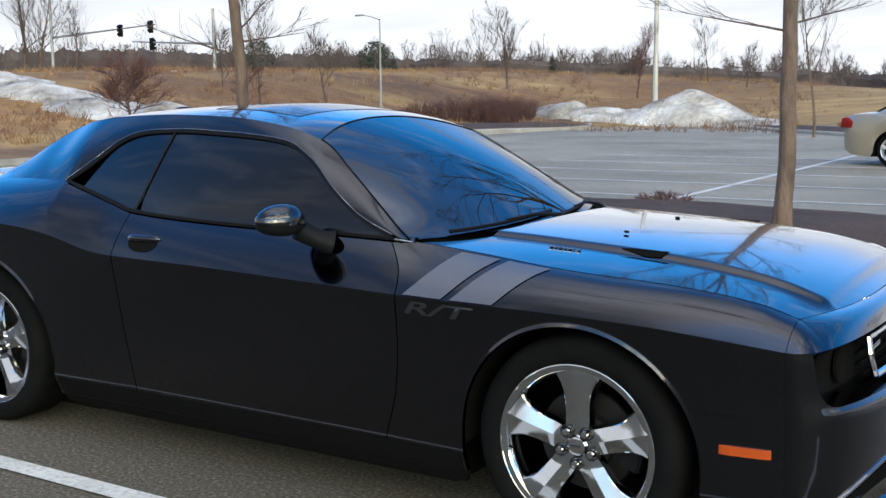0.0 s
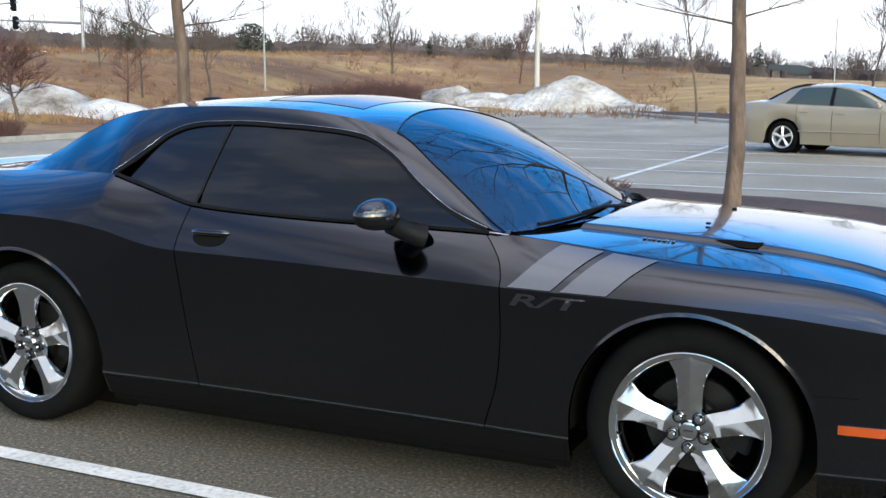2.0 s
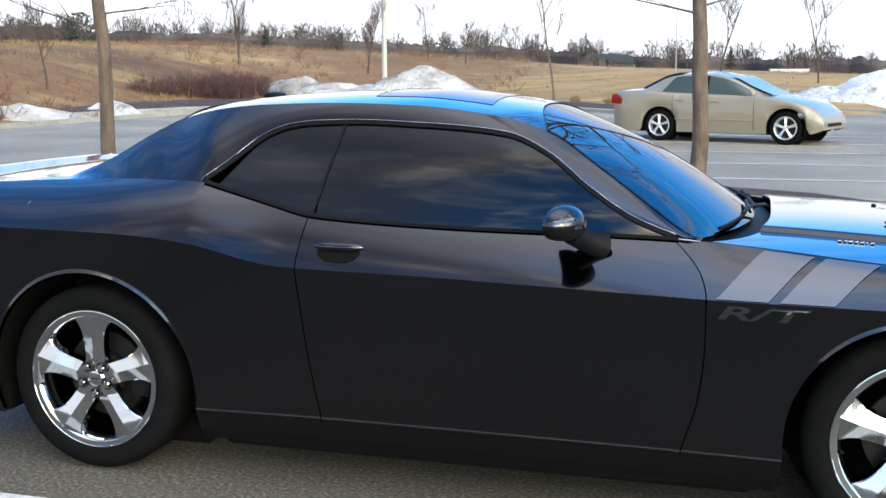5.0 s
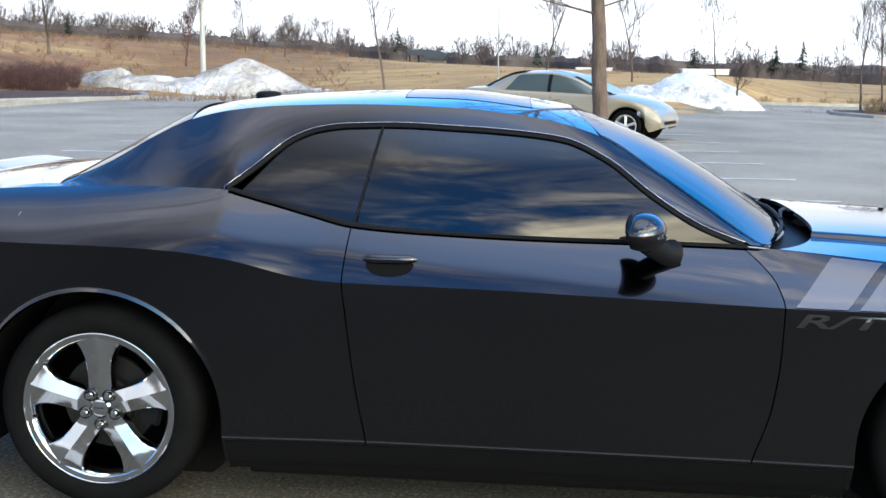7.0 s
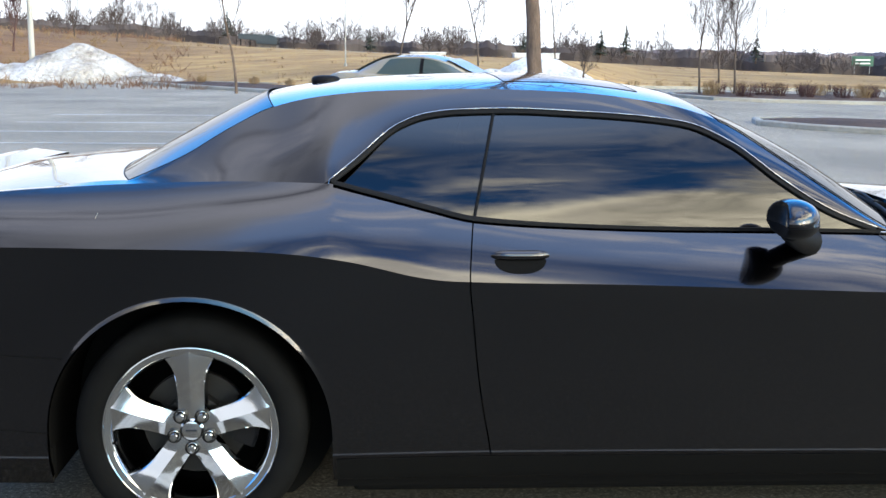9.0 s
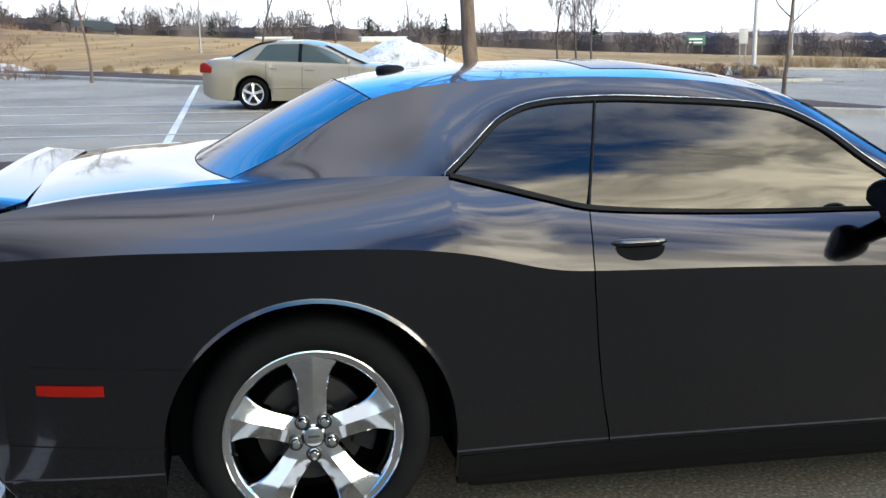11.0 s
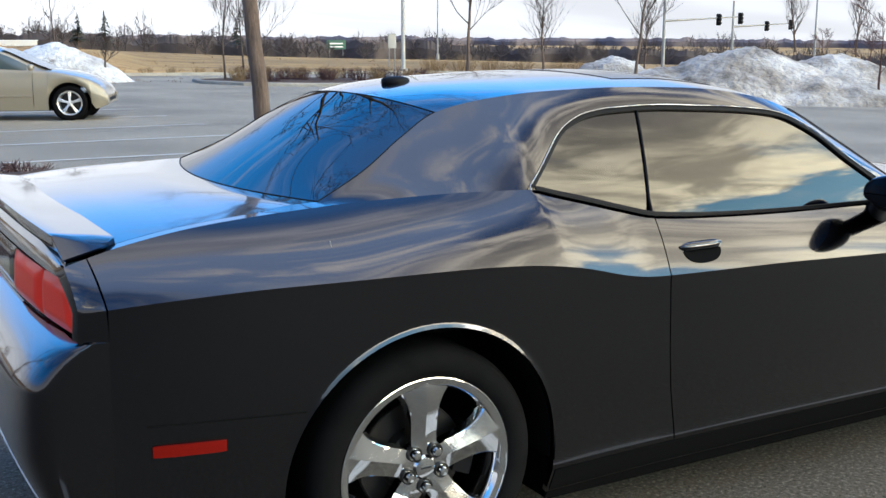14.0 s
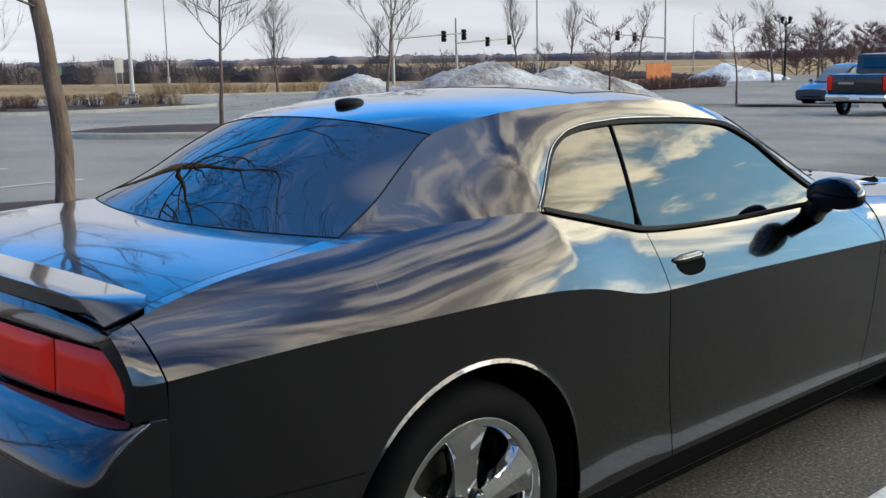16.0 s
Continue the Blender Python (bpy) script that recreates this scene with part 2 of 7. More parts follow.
far_lot_sheen(ASPHALT)
LINEPAINT = texture(material("worn_white_line_paint", (0.6, 0.6, 0.58), 0.7), [(0.30, 0.29, 0.27), (0.57, 0.55, 0.51), (0.68, 0.66, 0.62)], 40, 8, 0.7, bump=0.3, bump_scale=160, second=(1.5, 0.8, 1.1), bump_dist=0.005)
CONCRETE = texture(material("concrete_kerb", (0.4, 0.38, 0.34), 0.85), [(0.22, 0.205, 0.175), (0.33, 0.31, 0.27)], 6, 8, 0.7, bump=0.3, bump_scale=60, second=(0.8, 0.8, 1.12))
MULCH = texture(material("bark_mulch", (0.05, 0.03, 0.02), 0.95), [(0.017, 0.009, 0.006), (0.052, 0.027, 0.018), (0.105, 0.056, 0.036)], 30, 8, 0.8, bump=1.0, bump_scale=45, second=(1.2, 0.7, 1.3), bump_dist=0.04)
GRASS = texture(material("dry_winter_grass", (0.3, 0.22, 0.1), 0.95), [(0.12, 0.060, 0.022), (0.27, 0.158, 0.058), (0.38, 0.24, 0.085), (0.48, 0.325, 0.125)], 0.55, 12, 0.78, bump=0.8, bump_scale=3, second=(0.05, 0.5, 1.35), stretch=(0.35, 1, 1), bump_dist=0.3)


def browner_bank(m):
    """The bank to the west is rank with red-brown weeds."""
    nt = m.node_tree
    N, L = nt.nodes.new, nt.links.new
    b = nt.nodes["Principled BSDF"]
    col = b.inputs["Base Color"].links[0].from_socket
    co = N("ShaderNodeTexCoord").outputs["Object"]
    sep = N("ShaderNodeSeparateXYZ")
    L(co, sep.inputs[0])
    mr = N("ShaderNodeMapRange")
    mr.interpolation_type = "SMOOTHSTEP"
    mr.inputs["From Min"].default_value, mr.inputs["From Max"].default_value = -20.0, -2.0
    L(sep.outputs[0], mr.inputs[0])
    n = N("ShaderNodeTexNoise")
    n.inputs["Scale"].default_value, n.inputs["Detail"].default_value = 0.16, 6
    L(co, n.inputs["Vector"])
    ad = N("ShaderNodeMath")
    ad.operation, ad.use_clamp = "ADD", True
    L(mr.outputs[0], ad.inputs[0])
    pr = N("ShaderNodeMapRange")
    pr.inputs["From Min"].default_value, pr.inputs["From Max"].default_value = 0.5, 0.66
    L(n.outputs[0], pr.inputs[0])
    L(pr.outputs[0], ad.inputs[1])
    mx = N("ShaderNodeMix")
    mx.data_type = "RGBA"
    mx.inputs["A"].default_value, mx.inputs["B"].default_value = (0.62, 0.50, 0.46, 1), (1, 1, 1, 1)
    L(ad.outputs[0], mx.inputs[0])
    mu = N("ShaderNodeVectorMath")
    mu.operation = "MULTIPLY"
    L(col, mu.inputs[0])
    L(mx.outputs["Result"], mu.inputs[1])
    L(mu.outputs[0], b.inputs["Base Color"])


browner_bank(GRASS)
BARK = texture(material("grey_brown_bark", (0.16, 0.12, 0.09), 0.9), [(0.045, 0.029, 0.021), (0.105, 0.070, 0.050), (0.165, 0.118, 0.086)], 14, 8, 0.7, bump=0.8, bump_scale=30, second=(1.6, 0.75, 1.25), stretch=(1, 1, 0.25), bump_dist=0.02)
TWIG = texture(material("bare_twigs", (0.10, 0.075, 0.06), 0.9), [(0.0420, 0.0294, 0.0231), (0.0910, 0.0665, 0.0525)], 3, 4)
REDTWIG = texture(material("reddish_twigs", (0.13, 0.06, 0.05), 0.9), [(0.0490, 0.0210, 0.0182), (0.1120, 0.0525, 0.0420)], 3, 4)
FARWOOD = texture(material("far_bare_wood", (0.10, 0.085, 0.08), 0.95), [(0.040, 0.030, 0.028), (0.095, 0.074, 0.067)], 0.3, 6)
CONIFER = texture(material("dark_conifer", (0.02, 0.03, 0.022), 0.9), [(0.012, 0.02, 0.014), (0.035, 0.045, 0.03)], 2, 5)
SNOW = texture(material("old_dirty_snow", (0.8, 0.8, 0.8), 0.7), [(0.17, 0.155, 0.14), (0.50, 0.485, 0.465), (0.68, 0.675, 0.665), (0.76, 0.76, 0.755)], 1.1, 10, 0.72, bump=0.9, bump_scale=5, second=(0.35, 0.82, 1.06), bump_dist=0.25)
DIRTYSNOW = texture(material("gritty_dirty_snow", (0.5, 0.48, 0.45), 0.8), [(0.11, 0.09, 0.068), (0.31, 0.275, 0.235), (0.50, 0.465, 0.42), (0.68, 0.66, 0.63)], 0.55, 12, 0.72, bump=0.9, bump_scale=5, second=(0.4, 0.7, 1.12), bump_dist=0.25, span=(0.34, 0.66))
GALV = material("galvanised_steel", (0.28, 0.28, 0.27), 0.5, 0.6)
WHITEPOLE = material("pale_painted_steel", (0.40, 0.385, 0.35), 0.5)
SIGNGREEN = material("sign_green", (0.008, 0.075, 0.045), 0.5)
SIGNWHITE = material("sign_white", (0.75, 0.75, 0.73), 0.5)
RUSTSIGN = texture(material("rust_orange_board", (0.4, 0.12, 0.03), 0.8), [(0.30, 0.085, 0.02), (0.46, 0.15, 0.045)], 1.5, 6)
HOUSEWHITE = material("white_siding", (0.55, 0.54, 0.52), 0.7)
HOUSETAN = material("tan_siding", (0.28, 0.235, 0.17), 0.75)
ROOFING = texture(material("asphalt_shingles", (0.1, 0.09, 0.085), 0.9), [(0.07, 0.062, 0.058), (0.13, 0.115, 0.105)], 3, 5)
WINDOWDARK = material("dark_window", (0.03, 0.035, 0.04), 0.1)


# ---- mesh helpers ----
def part(name, bm, material, parent=None, label="", smooth=None, kind=""):
    me = bpy.data.meshes.new(name)
    for e in bm.edges:
        if e.is_boundary:
            e.smooth = False
    own_sharp = smooth is not None and any(not e.smooth for e in bm.edges)
    if own_sharp:
        bm.normal_update()
        for e in bm.edges:
            if len(e.link_faces) == 2 and e.calc_face_angle(0) > radians(smooth):
                e.smooth = False
    bm.to_mesh(me)
    bm.free()
    ob = new(name, me)
    me.materials.append(material)
    if smooth is not None:
        for p in me.polygons:
            p.use_smooth = True
        if not own_sharp:
            me.set_sharp_from_angle(angle=radians(smooth))
    if parent:
        ob.parent = parent
    return tagged(ob, label, kind=kind)


def thing(name, label, category, group="", m=None):
    ob = new(name)
    ob.empty_display_size = 0.1
    if m is not None:
        ob.matrix_basis = m
    return tagged(ob, label, category, group)


def grid(fn, nu, nv, bm=None, flip=False, us=None, vs=None):
    """A sheet of quads from a function of (u, v) in 0..1."""
    bm = bm or bmesh.new()
    us = us if us is not None else np.linspace(0, 1, nu + 1)
    vs = vs if vs is not None else np.linspace(0, 1, nv + 1)
    V = [[bm.verts.new(fn(u, v)) for v in vs] for u in us]
    for i in range(len(us) - 1):
        for j in range(len(vs) - 1):
            q = (V[i][j], V[i + 1][j], V[i + 1][j + 1], V[i][j + 1])
            try:
                bm.faces.new(q[::-1] if flip else q)
            except ValueError:
                pass
    return bm


def tube(points, radii, n=6, bm=None, caps=True):
    bm = bm or bmesh.new()
    pts = [Vector(p) for p in points]
    if isinstance(radii, (int, float)):
        radii = [radii] * len(pts)
    rings, ref = [], None
    for i, p in enumerate(pts):
        d = (pts[min(i + 1, len(pts) - 1)] - pts[max(i - 1, 0)]).normalized()
        if ref is None:
            ref = d.orthogonal().normalized()
        ref = (ref - d * ref.dot(d)).normalized()
        s = d.cross(ref)
        rings.append([bm.verts.new(p + (ref * math.cos(a) + s * math.sin(a)) * radii[i]) for a in (2 * math.pi * k / n for k in range(n))])
    for a, b in zip(rings, rings[1:]):
        for k in range(n):
            bm.faces.new((a[k], a[(k + 1) % n], b[(k + 1) % n], b[k]))
    if caps and n > 2:
        bm.faces.new(rings[0][::-1])
        bm.faces.new(rings[-1])
    return bm


def lathe(profile, n=48, axis="y", bm=None, centre=(0, 0, 0), arc=(0, 2 * math.pi)):
    """A profile of (radius, along) turned round an axis."""
    bm = bm or bmesh.new()
    full = abs(arc[1] - arc[0] - 2 * math.pi) < 1e-6
    rows = []
    for k in range(n if full else n + 1):
        a = arc[0] + (arc[1] - arc[0]) * k / n
        c, s = math.cos(a), math.sin(a)
        row = []
        for r, h in profile:
            p = (r * c, h, r * s) if axis == "y" else (r * c, r * s, h)
            row.append(bm.verts.new(Vector(p) + Vector(centre)))
        rows.append(row)
    m = len(rows)
    for k in range(m if full else m - 1):
        a, b = rows[k], rows[(k + 1) % m]
        for i in range(len(profile) - 1):
            bm.faces.new((a[i], b[i], b[i + 1], a[i + 1]))
    bmesh.ops.recalc_face_normals(bm, faces=bm.faces)
    return bm


def box(sx, sy, sz, at=(0, 0, 0), bevel=0.0, bm=None, turn=None):
    own = bmesh.new()
    bmesh.ops.create_cube(own, size=1)
    bmesh.ops.scale(own, vec=(sx, sy, sz), verts=own.verts)
    if bevel:
        bmesh.ops.bevel(own, geom=own.edges[:], offset=bevel, segments=2, affect="EDGES", profile=0.5)
    if turn is not None:
        bmesh.ops.transform(own, matrix=turn, verts=own.verts)
    bmesh.ops.translate(own, vec=at, verts=own.verts)
    if bm is None:
        return own
    me = bpy.data.meshes.new("tmp")
    own.to_mesh(me)
    own.free()
    bm.from_mesh(me)
    bpy.data.meshes.remove(me)
    return bm


def prism(outline, depth, axis="y", at=0.0, bevel=0.0):
    """An outline of (a, b) pairs given depth along an axis."""
    bm = bmesh.new()
    def P(a, b, d):
        return {"y": (a, d, b), "x": (d, a, b), "z": (a, b, d)}[axis]
    lo = [bm.verts.new(P(a, b, at)) for a, b in outline]
    hi = [bm.verts.new(P(a, b, at + depth)) for a, b in outline]
    n = len(outline)
    bm.faces.new(lo)
    bm.faces.new(hi[::-1])
    for i in range(n):
        bm.faces.new((lo[i], hi[i], hi[(i + 1) % n], lo[(i + 1) % n]))
    bmesh.ops.recalc_face_normals(bm, faces=bm.faces)
    if bevel:
        bmesh.ops.bevel(bm, geom=bm.edges[:], offset=bevel, segments=2, affect="EDGES", profile=0.5)
    return bm


def thicken(ob, depth):
    """Gives a sheet the thickness of pressed metal, inwards."""
    md = ob.modifiers.new("thickness", "SOLIDIFY")
    md.thickness, md.offset, md.use_even_offset = depth, -1, False
    return ob


class Curve:
    """A smooth monotone curve through (x, y, ...) rows."""
    def __init__(self, *rows):
        a = np.array(rows, float)
        self.x, self.y = a[:, 0], a[:, 1:]
        h, d = np.diff(self.x), np.diff(self.y, axis=0) / np.diff(self.x)[:, None]
        m = np.zeros_like(self.y)
        m[0], m[-1] = d[0], d[-1]
        for i in range(1, len(a) - 1):
            w1, w2 = 2 * h[i] + h[i - 1], h[i] + 2 * h[i - 1]
            ok = d[i - 1] * d[i] > 0
            with np.errstate(divide="ignore", invalid="ignore"):
                v = (w1 + w2) / (w1 / d[i - 1] + w2 / d[i])
            m[i] = np.where(ok, v, 0)
        self.m = m
    def __call__(self, x):
        x = min(max(x, self.x[0]), self.x[-1])
        i = min(int(np.searchsorted(self.x, x, "right")) - 1, len(self.x) - 2)
        h = self.x[i + 1] - self.x[i]
        t = (x - self.x[i]) / h
        r = ((2*t**3 - 3*t*t + 1) * self.y[i] + (t**3 - 2*t*t + t) * h * self.m[i] + (3*t*t - 2*t**3) * self.y[i+1] + (t**3 - t*t) * h * self.m[i+1])
        return float(r[0]) if len(r) == 1 else r

# ---- ground ----
def base_z(x, y):
    """The lie of the lot: it falls away to the east and rises slightly to the north-west."""
    w = min(max((6 - x) / 10, 0), 1)
    return -min(0.0245 * max(0, x - 6), 1.0) + 0.004 * min(max(0, y - 18), 30) * w


def ground_z(x, y):
    """Open land round the lot, with a long grassy bank to the north-west."""
    az = math.degrees(math.atan2(-(x - 2), y + 4))   # to the left of +y
    r = math.hypot(x - 2, y + 4)
    crest = float(np.interp(az, (-120, -80, -60, -45, -25, -17, -8, 0, 8, 14, 20, 28, 36, 48, 62, 90, 120), (0, 0, -0.6, 0.0, 0.4, 0.6, 1.05, 1.3, 1.62, 2.05, 2.4, 2.85, 2.9, 3.0, 2.4, 0.6, 0)))
    far = 1.5 + (crest - 1.5) * max(r, 60) / 60 if r < 220 else 1.5 + (crest - 1.5) * 3.67
    t = min(max((r - 34 - 12 * float(np.interp(az, (3, 14, 27, 38), (0, 1, 1, 0))) - float(np.interp(-az, (6, 12, 28, 44), (0, 34, 42, 62)))) / 26, 0), 1)
    t = t * t * (3 - 2 * t)
    return (base_z(x, y) - 0.07) * (1 - t) + far * t + 0.10 * noise.noise((x * 0.07, y * 0.07, 0)) * t


def build_ground():
    def sp(n, far, near):
        t = np.linspace(-1, 1, n)
        return [near * a + (far - near) * np.sign(a) * abs(a) ** 4 for a in t]
    xs, ys = sp(151, 1500, 90), sp(151, 1500, 90)
    bm = bmesh.new()
    V = [[bm.verts.new((x, y, ground_z(x, y))) for y in ys] for x in xs]
    for i in range(len(xs) - 1):
        for j in range(len(ys) - 1):
            bm.faces.new((V[i][j], V[i + 1][j], V[i + 1][j + 1], V[i][j + 1]))
    part("ground", bm, GRASS, None, "dry tan winter grass on open ground", 60, "structure")


build_ground()


def sheet(name, outline, lift, mat, label, kind="structure", cut=3.0):
    """A flat-lying sheet that follows the lie of the lot."""
    bm = bmesh.new()
    bm.faces.new([bm.verts.new((x, y, 0)) for x, y in outline])
    xs, ys = [p[0] for p in outline], [p[1] for p in outline]
    for axis, lo, hi in ((0, min(xs), max(xs)), (1, min(ys), max(ys))):
        k = math.floor(lo / cut) * cut + cut
        while k < hi:
            co, no = ((k, 0, 0), (1, 0, 0)) if axis == 0 else ((0, k, 0), (0, 1, 0))
            bmesh.ops.bisect_plane(bm, geom=bm.verts[:] + bm.edges[:] + bm.faces[:], plane_co=co, plane_no=no)
            k += cut
    for v in bm.verts:
        v.co.z = base_z(v.co.x, v.co.y) + lift
    bm.normal_update()
    for f in bm.faces:
        if f.normal.z < 0:
            f.normal_flip()
    return part(name, bm, mat, None, label, 60, kind)


LOT = [(-19, -60), (95, -60), (95, 46), (78, 47), (57, 40.5), (51, 62), (33, 60.5), (22, 53.5), (12.0, 47.8), (8.2, 46.0), (7.0, 34.3), (-6.54, 41.46), (-10.54, 41.64), (-21.76, 60.78), (-25.72, 59.46), (-18.59, 46.92), (-14.9, 38.34), (-15.95, 35.17), (-17.5, 18.0)]
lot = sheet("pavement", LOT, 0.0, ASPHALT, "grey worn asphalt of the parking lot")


def kerb_run(pts, label="pale concrete kerb along the lot", h=0.14, w=0.17):
    """A length of raised kerb."""
    bm = bmesh.new()
    P = []
    for a, b in zip(pts, pts[1:]):
        m = max(1, int(math.dist(a, b) / 1.5))
        P += [Vector((a[0] + (b[0] - a[0]) * k / m, a[1] + (b[1] - a[1]) * k / m)) for k in range(m)]
    P.append(Vector(pts[-1]))
    rows = []
    for i, p in enumerate(P):
        t = (P[min(i + 1, len(P) - 1)] - P[max(i - 1, 0)]).normalized()
        n = Vector((-t.y, t.x))
        z = base_z(p.x, p.y)
        rows.append([bm.verts.new((*(p + n * o), z + k)) for o, k in ((-w / 2, -0.2), (-w / 2, h - 0.025), (-w / 2 + 0.025, h), (w / 2, h), (w / 2, -0.2))])
    for a, b in zip(rows, rows[1:]):
        for j in range(4):
            bm.faces.new((a[j], b[j], b[j + 1], a[j + 1]))
    bmesh.ops.recalc_face_normals(bm, faces=bm.faces)
    return part("kerb", bm, CONCRETE, None, label, 40, "structure")


kerb_run(LOT[5:12])
kerb_run(LOT[3:6])
kerb_run(LOT[16:] + [LOT[0]])
kerb_run([LOT[15], LOT[16]])
far_lane = sheet("road", [(-60, 76), (-20, 66), (10, 70), (10, 72.2), (-20, 68.2), (-60, 78.4)], 0, CONCRETE, "pale far road across the field")
for v in far_lane.data.vertices:
    v.co.z = ground_z(v.co.x, v.co.y) + 0.05


def stripe(x0, y0, x1, y1, w=0.10):
    d = Vector((x1 - x0, y1 - y0)).normalized()
    n = Vector((-d.y, d.x)) * w / 2
    a, b = Vector((x0, y0)), Vector((x1, y1))
    o = sheet("parking_line", [tuple(a + n), tuple(b + n), tuple(b - n), tuple(a - n)], 0.008, LINEPAINT, "worn white painted parking line", cut=3.0)
    return tagged(o, category="line", group="parking lines")


STALL = 2.53
for k in range(0, 10):
    y = -1.285 + STALL * k
    if 3.0 < y < 8.0:
        continue
    stripe(-1.1, y, 4.85, y)
    if y > 8:
        stripe(-7.05, y, -1.1, y)
stripe(-1.08, -1.7, -1.08, 3.9, 0.12)
stripe(-1.12, 8.7, -1.12, 31, 0.12)


def kerb_island(name, pts, label, height=0.13, mound=0.3, width=0.16):
    """A planted bed inside a rounded concrete kerb."""
    isl = thing(name, label, "island")
    P = [Vector((x, y)) for x, y in pts]
    n = len(P)
    c = sum(P, Vector((0, 0))) / n
    kb = bmesh.new()
    rows = []
    for i in range(n):
        t = (P[(i + 1) % n] - P[i - 1]).normalized()
        nn = Vector((-t.y, t.x))
        if nn.dot(c - P[i]) < 0:
            nn = -nn
        B = base_z(P[i].x, P[i].y)
        o, i1, i2 = P[i], P[i] + nn * 0.03, P[i] + nn * width
        rows.append([kb.verts.new(q) for q in ((o.x, o.y, B - 0.05), (o.x, o.y, B + height - 0.03), (i1.x, i1.y, B + height), (i2.x, i2.y, B + height), (i2.x, i2.y, B - 0.05))])
    for a, b in zip(rows, rows[1:] + rows[:1]):
        for j in range(4):
            kb.faces.new((a[j], b[j], b[j + 1], a[j + 1]))
    bmesh.ops.recalc_face_normals(kb, faces=kb.faces)
    part("kerb", kb, CONCRETE, isl, "pale concrete kerb", 40)
    rings = []
    bed = bmesh.new()
    for s in (1.0, 0.92, 0.8, 0.65, 0.48, 0.3, 0.14):
        ring = []
        for p in P:
            q = c + (p - c) * s * 0.985
            h = base_z(q.x, q.y) + height - 0.04 + mound * (1 - s ** 2.5) + (0.035 * noise.noise((q.x * 2.3, q.y * 2.3, 0)) if s < 0.95 else 0)
            ring.append(bed.verts.new((q.x, q.y, h)))
        rings.append(ring)
    for a, b in zip(rings, rings[1:]):
        for i in range(n):
            bed.faces.new((a[i], a[(i + 1) % n], b[(i + 1) % n], b[i]))
    bed.faces.new(rings[-1])
    bmesh.ops.recalc_face_normals(bed, faces=bed.faces)
    part("mulch_bed", bed, MULCH, isl, "dark brown bark mulch", 60)
    return isl


def rounded(x0, y0, x1, y1, r, n=8):
    out = []
    for cx, cy, a in ((x1 - r, y1 - r, 0), (x0 + r, y1 - r, 90), (x0 + r, y0 + r, 180), (x1 - r, y0 + r, 270)):
        for k in range(n + 1):
            t = radians(a + 90 * k / n)
            out.append((cx + r * math.cos(t), cy + r * math.sin(t)))
    dense = []
    for a, b in zip(out, out[1:] + out[:1]):
        m = max(1, int(math.dist(a, b) / 0.5))
        dense += [(a[0] + (b[0] - a[0]) * k / m, a[1] + (b[1] - a[1]) * k / m) for k in range(m)]
    return dense


kerb_island("planted_island", rounded(-6.9, 4.55, 4.7, 8.2, 1.4), "long mulched parking island with a concrete kerb", mound=0.30)


kerb_island("planted_island", [(31.4, 23.0), (34.0, 21.6), (37.4, 19.8), (38.6, 16.6), (39.3, 16.9), (38.3, 20.6), (34.6, 22.7), (31.8, 23.9)], "narrow mulched strip with small ornamental trees", height=0.09, mound=0.04)


